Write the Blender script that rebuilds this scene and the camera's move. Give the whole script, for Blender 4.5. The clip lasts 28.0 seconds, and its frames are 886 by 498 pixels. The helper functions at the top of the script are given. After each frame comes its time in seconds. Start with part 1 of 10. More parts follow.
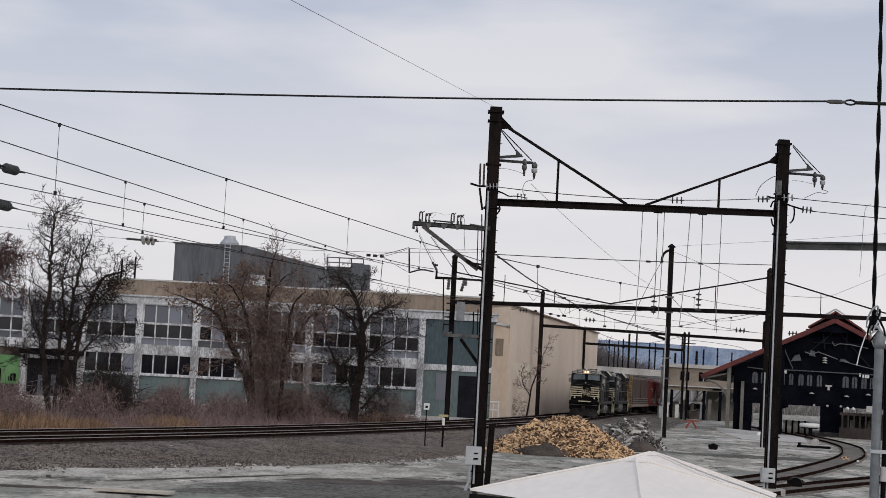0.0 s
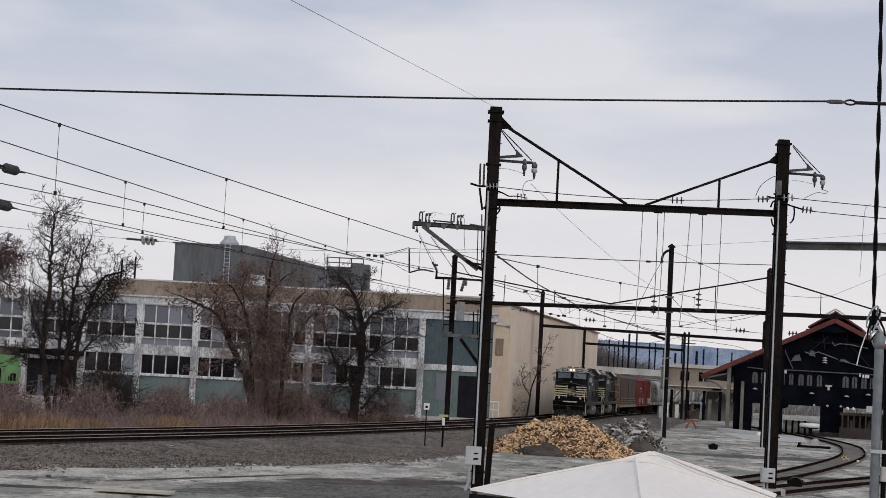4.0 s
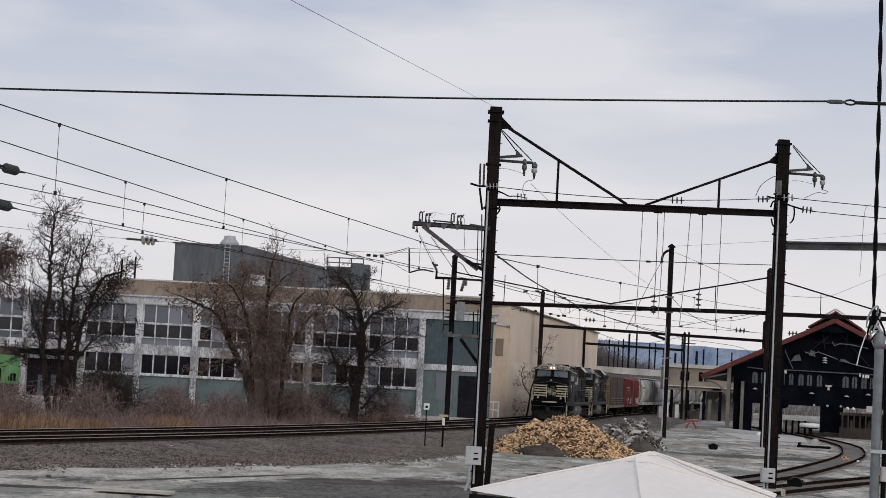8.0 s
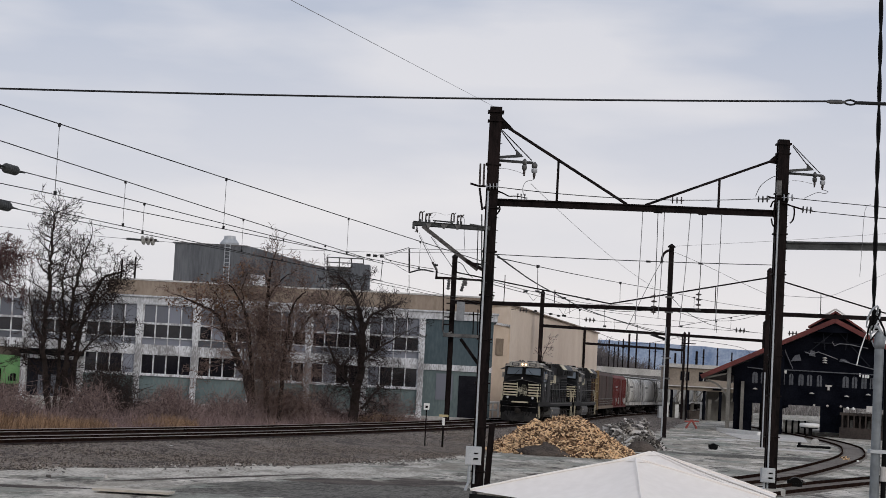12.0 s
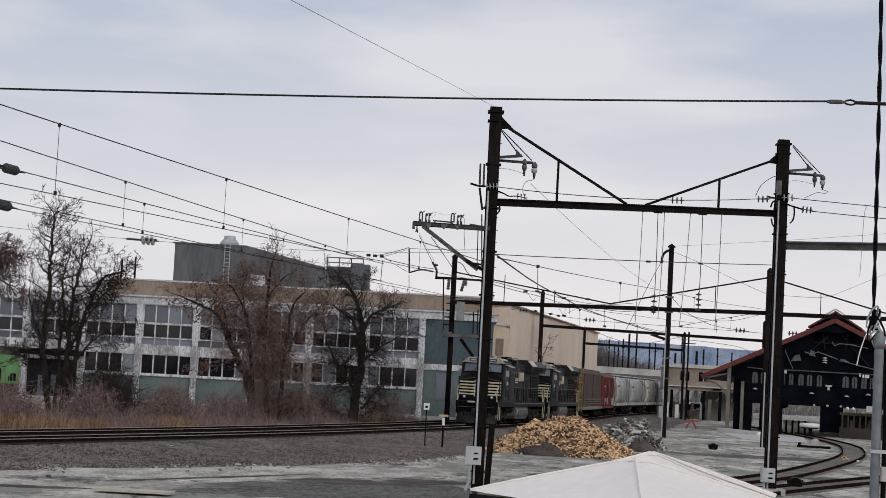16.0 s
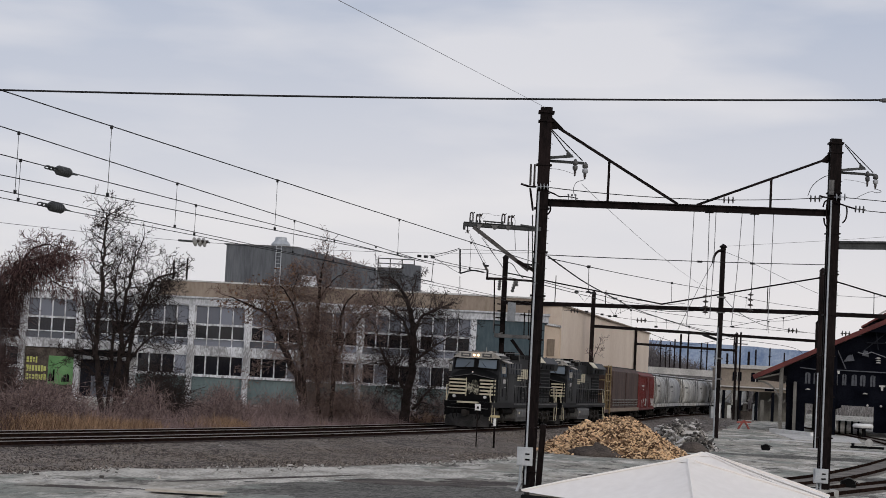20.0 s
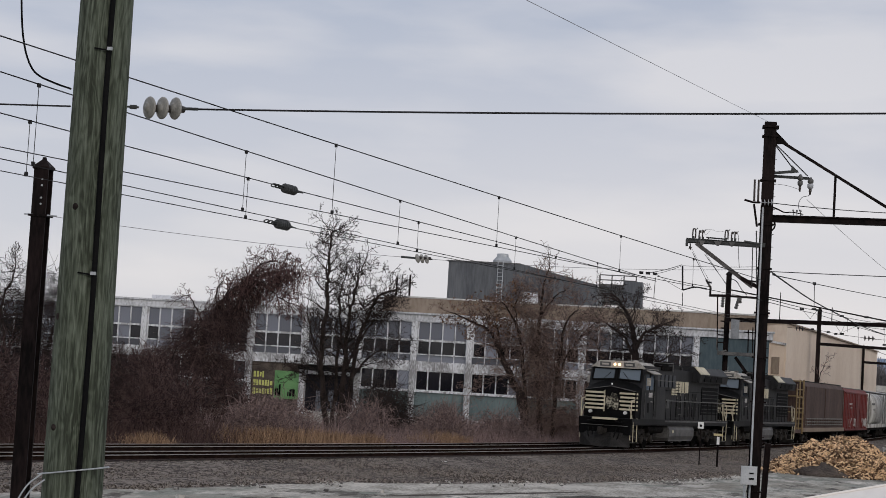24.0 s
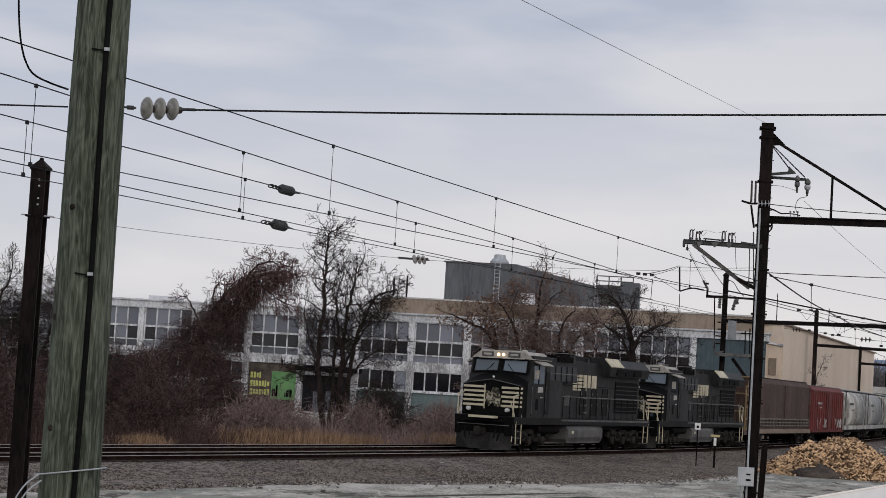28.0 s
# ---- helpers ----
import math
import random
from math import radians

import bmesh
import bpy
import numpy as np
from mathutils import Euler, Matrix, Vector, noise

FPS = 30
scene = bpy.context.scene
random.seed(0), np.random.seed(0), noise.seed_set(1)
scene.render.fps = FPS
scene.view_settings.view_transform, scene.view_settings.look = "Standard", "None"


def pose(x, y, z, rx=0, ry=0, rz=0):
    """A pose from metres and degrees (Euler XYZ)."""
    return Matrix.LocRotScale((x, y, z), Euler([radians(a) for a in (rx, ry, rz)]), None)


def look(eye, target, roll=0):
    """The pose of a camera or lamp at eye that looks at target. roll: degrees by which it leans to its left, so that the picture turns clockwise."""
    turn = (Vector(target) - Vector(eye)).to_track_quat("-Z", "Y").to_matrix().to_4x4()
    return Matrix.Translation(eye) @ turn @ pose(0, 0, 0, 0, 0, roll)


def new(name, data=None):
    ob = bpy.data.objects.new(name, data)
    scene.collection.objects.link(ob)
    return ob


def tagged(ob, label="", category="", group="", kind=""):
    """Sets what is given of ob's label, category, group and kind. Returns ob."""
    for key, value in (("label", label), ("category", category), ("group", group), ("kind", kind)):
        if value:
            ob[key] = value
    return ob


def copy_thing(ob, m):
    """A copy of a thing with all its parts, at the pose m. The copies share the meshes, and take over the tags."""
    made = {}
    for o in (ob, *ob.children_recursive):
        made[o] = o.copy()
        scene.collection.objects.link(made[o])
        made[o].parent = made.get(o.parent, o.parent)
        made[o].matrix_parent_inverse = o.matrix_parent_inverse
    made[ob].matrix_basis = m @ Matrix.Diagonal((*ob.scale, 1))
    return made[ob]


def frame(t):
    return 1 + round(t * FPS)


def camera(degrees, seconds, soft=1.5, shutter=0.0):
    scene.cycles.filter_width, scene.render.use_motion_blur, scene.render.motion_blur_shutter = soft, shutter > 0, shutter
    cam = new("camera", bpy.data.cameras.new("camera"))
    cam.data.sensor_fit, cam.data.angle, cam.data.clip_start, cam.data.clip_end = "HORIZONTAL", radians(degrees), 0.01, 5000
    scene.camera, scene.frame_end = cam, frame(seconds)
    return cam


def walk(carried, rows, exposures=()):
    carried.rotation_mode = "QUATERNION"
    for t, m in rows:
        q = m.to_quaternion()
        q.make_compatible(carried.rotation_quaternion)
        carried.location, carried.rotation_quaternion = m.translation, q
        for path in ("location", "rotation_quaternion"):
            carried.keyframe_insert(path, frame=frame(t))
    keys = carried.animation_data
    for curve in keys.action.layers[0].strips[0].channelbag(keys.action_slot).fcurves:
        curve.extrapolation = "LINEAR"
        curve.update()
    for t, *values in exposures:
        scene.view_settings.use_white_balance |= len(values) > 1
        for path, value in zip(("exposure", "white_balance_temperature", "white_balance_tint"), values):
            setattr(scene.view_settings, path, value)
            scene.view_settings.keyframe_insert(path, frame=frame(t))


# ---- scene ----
cam = camera(26.21, 28.0, soft=0.8)
EYE_Z = 3.6


def aim(yaw, pitch, roll):
    return pose(0, 0, EYE_Z, 90 + pitch, 0, yaw) @ pose(0, 0, 0, 0, 0, roll)


AIMS = [
    (0.0, 0.0, 3.918, 3.015), (18.6, 0.0, 3.918, 3.015), (19.0, 0.03, 3.91, 3.015), (19.5, 0.41, 3.88, 2.98),
    (20.0, 1.53, 3.86, 2.96), (20.5, 3.45, 3.90, 3.00), (21.0, 5.43, 3.94, 3.11), (21.5, 6.96, 3.95, 3.21),
    (22.0, 7.89, 3.95, 3.27), (22.5, 8.25, 3.965, 3.38), (24.5, 8.22, 3.99, 3.39), (27.6, 8.22, 3.99, 3.39),
    (28.0, 8.14, 4.02, 3.43)]
walk(cam, [(t, aim(a, b, c)) for t, a, b, c in AIMS], [(0.0, 0.13), (19.0, 0.13), (22.0, 0.03), (28.0, 0.03)])

# ---- world and sun: a bright, thin overcast ----
world = bpy.data.worlds.new("world")
scene.world = world
world.use_nodes = True
wn, wl = world.node_tree.nodes, world.node_tree.links
wn.clear()
w_out = wn.new("ShaderNodeOutputWorld")
w_bg = wn.new("ShaderNodeBackground")
w_sky = wn.new("ShaderNodeTexSky")
w_sky.sky_type, w_sky.sun_disc = "NISHITA", False
w_sky.sun_elevation, w_sky.sun_rotation = radians(28), radians(140)
w_co = wn.new("ShaderNodeTexCoord")
w_map = wn.new("ShaderNodeMapping")
w_map.inputs["Scale"].default_value = (1.0, 1.0, 4.2)
w_map.inputs["Location"].default_value = (0.35, 0.1, 0.2)
w_noise = wn.new("ShaderNodeTexNoise")
w_noise.inputs["Scale"].default_value, w_noise.inputs["Detail"].default_value = 5.2, 6.0
w_noise.inputs["Roughness"].default_value = 0.45
w_ramp = wn.new("ShaderNodeValToRGB")
w_ramp.color_ramp.elements[0].position, w_ramp.color_ramp.elements[1].position = 0.41, 0.61
w_ramp.color_ramp.elements[0].color = (0.46, 0.497, 0.595, 1)
w_ramp.color_ramp.elements[1].color = (0.66, 0.658, 0.70, 1)
w_sep = wn.new("ShaderNodeSeparateXYZ")
w_low = wn.new("ShaderNodeMapRange")
w_low.inputs["From Min"].default_value, w_low.inputs["From Max"].default_value = 0.05, 0.19
w_low.inputs["To Min"].default_value, w_low.inputs["To Max"].default_value = 1.0, 0.0
w_side = wn.new("ShaderNodeMapRange")
w_side.inputs["From Min"].default_value, w_side.inputs["From Max"].default_value = -0.32, -0.04
w_side.inputs["To Min"].default_value, w_side.inputs["To Max"].default_value = 0.5, 0.86
w_part = wn.new("ShaderNodeMath")
w_part.operation = "MULTIPLY"
w_warm = wn.new("ShaderNodeMix")
w_warm.data_type = "RGBA"
w_warm.inputs[7].default_value = (0.785, 0.748, 0.755, 1)
w_scale = wn.new("ShaderNodeVectorMath")
w_scale.operation = "SCALE"
w_scale.inputs["Scale"].default_value = 0.1
w_mix = wn.new("ShaderNodeMix")
w_mix.data_type = "RGBA"
w_mix.inputs[0].default_value = 0.93
wl.new(w_co.outputs["Generated"], w_map.inputs["Vector"])
wl.new(w_map.outputs[0], w_noise.inputs["Vector"])
wl.new(w_noise.outputs["Fac"], w_ramp.inputs[0])
wl.new(w_co.outputs["Generated"], w_sep.inputs[0])
wl.new(w_sep.outputs["Z"], w_low.inputs["Value"])
wl.new(w_sep.outputs["X"], w_side.inputs["Value"])
wl.new(w_low.outputs[0], w_part.inputs[0])
wl.new(w_side.outputs[0], w_part.inputs[1])
wl.new(w_part.outputs[0], w_warm.inputs[0])
wl.new(w_ramp.outputs[0], w_warm.inputs[6])
wl.new(w_sky.outputs[0], w_scale.inputs[0])
wl.new(w_scale.outputs[0], w_mix.inputs[6])
wl.new(w_warm.outputs[2], w_mix.inputs[7])
wl.new(w_mix.outputs[2], w_bg.inputs["Color"])
w_bg.inputs["Strength"].default_value = 1.0
wl.new(w_bg.outputs[0], w_out.inputs[0])

sun = new("sun", bpy.data.lights.new("sun", "SUN"))
sun.data.energy, sun.data.angle, sun.data.color = 0.72, radians(18), (1.0, 0.92, 0.82)
sun.matrix_world = look((60, -80, 60), (0, 60, 0))


# ---- materials ----
def surface(name, a, b, scale=1.0, rough=0.8, metal=0.0, bump=0.2, fine=12.0, streak=(1, 1, 1), low=0.38, high=0.62, per_object=0.0, per_island=0.0, spec=0.3):
    """Two colours mixed by coarse stains and fine grain, in metres."""
    m = bpy.data.materials.new(name)
    m.use_nodes = True
    n, l = m.node_tree.nodes, m.node_tree.links
    p = n["Principled BSDF"]
    co = n.new("ShaderNodeTexCoord")
    mp = n.new("ShaderNodeMapping")
    mp.inputs["Scale"].default_value = streak
    l.new(co.outputs["Object"], mp.inputs["Vector"])
    big = n.new("ShaderNodeTexNoise")
    big.inputs["Scale"].default_value, big.inputs["Detail"].default_value = scale, 6.0
    l.new(mp.outputs[0], big.inputs["Vector"])
    small = n.new("ShaderNodeTexNoise")
    small.inputs["Scale"].default_value, small.inputs["Detail"].default_value = scale * fine, 4.0
    l.new(mp.outputs[0], small.inputs["Vector"])
    add = n.new("ShaderNodeMath")
    add.operation = "MULTIPLY_ADD"
    add.inputs[1].default_value = 0.45
    l.new(small.outputs["Fac"], add.inputs[0])
    half = n.new("ShaderNodeMath")
    half.operation = "MULTIPLY"
    half.inputs[1].default_value = 0.55
    l.new(big.outputs["Fac"], half.inputs[0])
    l.new(half.outputs[0], add.inputs[2])
    fac = add.outputs[0]
    if per_object or per_island:
        if per_object:
            src = n.new("ShaderNodeObjectInfo").outputs["Random"]
        else:
            src = n.new("ShaderNodeNewGeometry").outputs["Random Per Island"]
        sub = n.new("ShaderNodeMath")
        sub.operation = "SUBTRACT"
        sub.inputs[1].default_value = 0.5
        l.new(src, sub.inputs[0])
        mad = n.new("ShaderNodeMath")
        mad.operation = "MULTIPLY_ADD"
        mad.inputs[1].default_value = per_object or per_island
        l.new(sub.outputs[0], mad.inputs[0])
        l.new(fac, mad.inputs[2])
        fac = mad.outputs[0]
    ramp = n.new("ShaderNodeValToRGB")
    ramp.color_ramp.elements[0].position, ramp.color_ramp.elements[1].position = low, high
    ramp.color_ramp.elements[0].color, ramp.color_ramp.elements[1].color = (*a, 1), (*b, 1)
    l.new(fac, ramp.inputs[0])
    l.new(ramp.outputs[0], p.inputs["Base Color"])
    p.inputs["Roughness"].default_value, p.inputs["Metallic"].default_value = rough, metal
    p.inputs["Specular IOR Level"].default_value = spec
    if bump:
        bp = n.new("ShaderNodeBump")
        bp.inputs["Strength"].default_value, bp.inputs["Distance"].default_value = bump, 0.05
        l.new(small.outputs["Fac"], bp.inputs["Height"])
        l.new(bp.outputs[0], p.inputs["Normal"])
    return m


def glowing(name, colour, strength):
    m = bpy.data.materials.new(name)
    m.use_nodes = True
    p = m.node_tree.nodes["Principled BSDF"]
    p.inputs["Base Color"].default_value = (*colour, 1)
    p.inputs["Emission Color"].default_value = (*colour, 1)
    p.inputs["Emission Strength"].default_value = strength
    return m


def glassy(name, colour, rough=0.08):
    m = bpy.data.materials.new(name)
    m.use_nodes = True
    n, l = m.node_tree.nodes, m.node_tree.links
    p = n["Principled BSDF"]
    info = n.new("ShaderNodeObjectInfo")
    ramp = n.new("ShaderNodeValToRGB")
    ramp.color_ramp.elements[0].color = (*[c * 0.5 for c in colour], 1)
    ramp.color_ramp.elements[1].color = (*[min(1, c * 1.7) for c in colour], 1)
    l.new(info.outputs["Random"], ramp.inputs[0])
    l.new(ramp.outputs[0], p.inputs["Base Color"])
    p.inputs["Roughness"].default_value = rough
    return m


def yard_dirt():
    """Packed dirt: long pale and wet dark streaks, gritty grain, stretched in depth to fit the camera's view."""
    m = bpy.data.materials.new("yard_dirt")
    m.use_nodes = True
    n, l = m.node_tree.nodes, m.node_tree.links
    p = n["Principled BSDF"]
    co = n.new("ShaderNodeTexCoord")

    def layer(stretch, scale, detail, stops, rough=0.6):
        mp = n.new("ShaderNodeMapping")
        mp.inputs["Scale"].default_value = stretch
        mp.inputs["Rotation"].default_value = (0, 0, radians(-12))
        t = n.new("ShaderNodeTexNoise")
        t.inputs["Scale"].default_value, t.inputs["Detail"].default_value, t.inputs["Roughness"].default_value = scale, detail, rough
        r = n.new("ShaderNodeValToRGB")
        r.color_ramp.elements[0].position, r.color_ramp.elements[1].position = stops
        l.new(co.outputs["Object"], mp.inputs["Vector"])
        l.new(mp.outputs[0], t.inputs["Vector"])
        l.new(t.outputs["Fac"], r.inputs[0])
        return r, t

    def blend(kind, fac, a, b):
        x = n.new("ShaderNodeMix")
        x.data_type, x.blend_type = "RGBA", kind
        for k, v in ((0, fac), (6, a), (7, b)):
            if isinstance(v, (tuple, float)):
                x.inputs[k].default_value = v
            else:
                l.new(v, x.inputs[k])
        return x.outputs[2]

    broad, _t = layer((0.3, 0.12, 1), 0.8, 7.0, (0.42, 0.58))
    pale, _t = layer((0.35, 0.16, 1), 0.9, 9.0, (0.50, 0.60), 0.72)
    green, _t = layer((0.3, 0.12, 1), 1.0, 6.0, (0.46, 0.58))
    wet, _t = layer((0.5, 0.2, 1), 0.9, 9.0, (0.56, 0.61), 0.75)
    speck, _t = layer((1, 0.3, 1), 1.3, 9.0, (0.55, 0.62), 0.8)
    grit, gt = layer((1, 0.22, 1), 2.2, 9.0, (0.36, 0.64), 0.85)
    c = blend("MIX", broad.outputs[0], (0.255, 0.24, 0.207, 1), (0.435, 0.41, 0.36, 1))
    c = blend("MIX", green.outputs[0], c, (0.25, 0.262, 0.232, 1))
    c = blend("MIX", pale.outputs[0], c, (0.60, 0.572, 0.525, 1))
    c = blend("MIX", wet.outputs[0], c, (0.085, 0.077, 0.068, 1))
    c = blend("MIX", speck.outputs[0], c, (0.15, 0.142, 0.125, 1))
    g = blend("MIX", grit.outputs[0], (0.62, 0.61, 0.60, 1), (1.25, 1.24, 1.22, 1))
    c = blend("MULTIPLY", 1.0, c, g)
    l.new(c, p.inputs["Base Color"])
    bp = n.new("ShaderNodeBump")
    bp.inputs["Strength"].default_value, bp.inputs["Distance"].default_value = 0.35, 0.06
    l.new(gt.outputs["Fac"], bp.inputs["Height"])
    l.new(bp.outputs[0], p.inputs["Normal"])
    p.inputs["Roughness"].default_value, p.inputs["Specular IOR Level"].default_value = 0.9, 0.2
    return m


M_YARD = yard_dirt()


def gravel(name, dark, light, cell):
    """Loose stones of mixed tone, each cell one stone, with broad stains."""
    m = bpy.data.materials.new(name)
    m.use_nodes = True
    n, l = m.node_tree.nodes, m.node_tree.links
    p = n["Principled BSDF"]
    co = n.new("ShaderNodeTexCoord")
    v = n.new("ShaderNodeTexVoronoi")
    v.inputs["Scale"].default_value = 1 / cell
    sep = n.new("ShaderNodeSeparateColor")
    big = n.new("ShaderNodeTexNoise")
    big.inputs["Scale"].default_value, big.inputs["Detail"].default_value = 0.35, 5.0
    mid = n.new("ShaderNodeTexNoise")
    mid.inputs["Scale"].default_value, mid.inputs["Detail"].default_value = 3.2, 3.0
    for t in (v, big, mid):
        l.new(co.outputs["Object"], t.inputs["Vector"])
    l.new(v.outputs["Color"], sep.inputs[0])
    a1 = n.new("ShaderNodeMath")
    a1.operation = "MULTIPLY_ADD"
    a1.inputs[1].default_value = 0.5
    l.new(sep.outputs[0], a1.inputs[0])
    l.new(mid.outputs["Fac"], a1.inputs[2])
    a2 = n.new("ShaderNodeMath")
    a2.operation = "MULTIPLY_ADD"
    a2.inputs[1].default_value = 0.7
    l.new(big.outputs["Fac"], a2.inputs[0])
    l.new(a1.outputs[0], a2.inputs[2])
    ramp = n.new("ShaderNodeValToRGB")
    ramp.color_ramp.elements[0].position, ramp.color_ramp.elements[1].position = 0.72, 1.0
    ramp.color_ramp.elements[0].color, ramp.color_ramp.elements[1].color = (*dark, 1), (*light, 1)
    half = n.new("ShaderNodeMath")
    half.operation = "MULTIPLY"
    half.inputs[1].default_value = 0.78
    l.new(a2.outputs[0], half.inputs[0])
    l.new(half.outputs[0], ramp.inputs[0])
    l.new(ramp.outputs[0], p.inputs["Base Color"])
    bp = n.new("ShaderNodeBump")
    bp.inputs["Strength"].default_value, bp.inputs["Distance"].default_value = 0.9, 0.06
    l.new(sep.outputs[1], bp.inputs["Height"])
    l.new(bp.outputs[0], p.inputs["Normal"])
    p.inputs["Roughness"].default_value, p.inputs["Specular IOR Level"].default_value = 0.95, 0.15
    return m


M_BALLAST = gravel("ballast_stone", (0.045, 0.037, 0.033), (0.245, 0.212, 0.186), 0.13)
M_TRACKBED = gravel("dark_bed_ballast", (0.012, 0.007, 0.006), (0.052, 0.031, 0.026), 0.11)
M_STONES = surface("loose_ballast", (0.068, 0.057, 0.05), (0.285, 0.248, 0.217), 0.5, 0.95, 0, 0.0, per_island=1.1, spec=0.1)
M_CABLEDIM = surface("dim_cable", (0.13, 0.135, 0.15), (0.26, 0.265, 0.28), 2.0, 0.6, 0, 0.0)
# shaded copy of the truss grey, for members inside the gable
M_TRUSSDIM = surface("truss_shaded", (0.008, 0.009, 0.013), (0.024, 0.026, 0.034), 1.0, 0.7, 0, 0.0, spec=0.1)
M_TRUSS = surface("truss_grey", (0.06, 0.063, 0.075), (0.13, 0.135, 0.15), 1.0, 0.7, 0, 0.0)
M_RAIL = surface("rail_side", (0.008, 0.005, 0.0045), (0.03, 0.018, 0.014), 3.0, 0.9, 0.0, 0.2, spec=0.0)
M_RAILTOP = surface("rail_head", (0.24, 0.215, 0.20), (0.42, 0.385, 0.365), 2.0, 0.5, 0.2, 0.0)
M_TIE = surface("tie_wood", (0.012, 0.009, 0.008), (0.045, 0.032, 0.026), 2.0, 0.95, 0, 0.4, per_object=0.3, spec=0.05)
M_STEEL = surface("brown_steel", (0.0038, 0.0032, 0.0032), (0.019, 0.0128, 0.0125), 1.6, 0.6, 0.15, 0.25, 9, (1, 1, 0.25), spec=0.06)
M_ARM = surface("weathered_arm", (0.022, 0.024, 0.025), (0.075, 0.078, 0.078), 2.0, 0.6, 0.1, 0.2)
M_STEELG = surface("grey_steel", (0.06, 0.06, 0.062), (0.16, 0.155, 0.15), 1.5, 0.55, 0.4, 0.2)
M_BRACE = surface("rusty_brace", (0.03, 0.022, 0.02), (0.15, 0.145, 0.14), 1.6, 0.7, 0.1, 0.2)
M_GALV = surface("galvanised", (0.33, 0.35, 0.37), (0.5, 0.52, 0.54), 1.5, 0.5, 0.3, 0.1)
M_TRANSF = surface("dull_grey_casing", (0.16, 0.17, 0.185), (0.27, 0.285, 0.30), 1.5, 0.5, 0, 0.1)
M_BOXGREY = surface("grey_enamel", (0.42, 0.44, 0.46), (0.56, 0.57, 0.58), 2.0, 0.45, 0, 0.05)
M_MASTGREY = surface("mast_grey", (0.15, 0.165, 0.178), (0.235, 0.255, 0.27), 2.0, 0.5, 0.1, 0.1)
M_WIRE = surface("wire", (0.014, 0.014, 0.015), (0.03, 0.03, 0.032), 1.0, 0.7, 0.0, 0.0, 2.0, spec=0.1)
M_WIREG = surface("wire_grey", (0.12, 0.12, 0.13), (0.22, 0.22, 0.23), 2.0, 0.5, 0.3, 0.0)
M_PORC = surface("porcelain_grey", (0.32, 0.33, 0.35), (0.5, 0.51, 0.53), 6.0, 0.25, 0, 0.0)
M_PORCW = surface("porcelain_warm_grey", (0.22, 0.215, 0.20), (0.36, 0.35, 0.33), 14.0, 0.4, 0, 0.05)
M_PORCB = surface("porcelain_brown", (0.03, 0.024, 0.022), (0.07, 0.055, 0.05), 6.0, 0.3, 0, 0.0)
M_CORNICE = surface("cornice_white", (0.36, 0.37, 0.385), (0.66, 0.67, 0.70), 0.5, 0.7, 0, 0.08, 12, (1, 1, 0.5), 0.36, 0.54)
M_WHITE = surface("facade_white", (0.25, 0.245, 0.248), (0.70, 0.71, 0.735), 0.9, 0.7, 0, 0.1, 10, (1, 1, 0.35), 0.40, 0.55)
M_TEAL = surface("teal_panel", (0.10, 0.135, 0.14), (0.16, 0.21, 0.21), 0.6, 0.5, 0, 0.05, 10, (1, 1, 0.3))
M_TEALD = surface("teal_wall", (0.045, 0.073, 0.088), (0.08, 0.112, 0.128), 0.5, 0.55, 0, 0.05, 10, (1, 1, 0.3))
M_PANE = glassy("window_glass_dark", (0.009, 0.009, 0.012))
M_PANEG = glassy("window_panel_grey", (0.13, 0.138, 0.165), 0.35)
M_TAN = surface("tan_stucco", (0.20, 0.155, 0.118), (0.29, 0.235, 0.185), 0.35, 0.85, 0, 0.1, 14, (1, 1, 0.35))
M_BEIGE = surface("beige_stucco", (0.66, 0.54, 0.435), (0.75, 0.635, 0.525), 0.25, 0.85, 0, 0.1, 14, (1, 1, 0.5))
M_DARKMETAL = surface("dark_cladding", (0.085, 0.091, 0.102), (0.15, 0.157, 0.17), 0.6, 0.6, 0.1, 0.1, 8, (1, 1, 0.15))
M_BARK = surface("bark", (0.014, 0.011, 0.010), (0.05, 0.038, 0.034), 3.0, 0.95, 0, 0.4, spec=0.12)
M_TWIG = surface("twigs", (0.10, 0.072, 0.068), (0.26, 0.19, 0.176), 0.8, 0.95, 0, 0.0, per_island=0.5, spec=0.12)
M_TWIGDARK = surface("dark_twigs", (0.012, 0.0095, 0.009), (0.05, 0.036, 0.033), 0.8, 0.95, 0, 0.0, per_island=0.5, spec=0.1)
M_TWIGRED = surface("reddish_twigs", (0.045, 0.026, 0.026), (0.16, 0.098, 0.094), 0.8, 0.95, 0, 0.0, per_island=0.5, spec=0.1)
M_VINE = surface("vine_tangle", (0.08, 0.056, 0.05), (0.25, 0.178, 0.152), 0.8, 0.95, 0, 0.0, per_island=0.5, spec=0.1)
M_DEADLEAF = surface("dead_leaves", (0.075, 0.04, 0.024), (0.20, 0.115, 0.07), 2.0, 0.9, 0, 0.0, per_island=0.6)
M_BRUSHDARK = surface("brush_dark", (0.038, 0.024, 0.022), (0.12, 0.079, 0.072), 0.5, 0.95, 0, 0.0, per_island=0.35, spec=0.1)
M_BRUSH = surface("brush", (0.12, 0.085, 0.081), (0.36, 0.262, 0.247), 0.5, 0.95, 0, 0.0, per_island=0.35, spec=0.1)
M_DRYGRASS = surface("dry_grass", (0.15, 0.09, 0.055), (0.40, 0.265, 0.165), 0.4, 0.95, 0, 0.0, per_island=0.6)


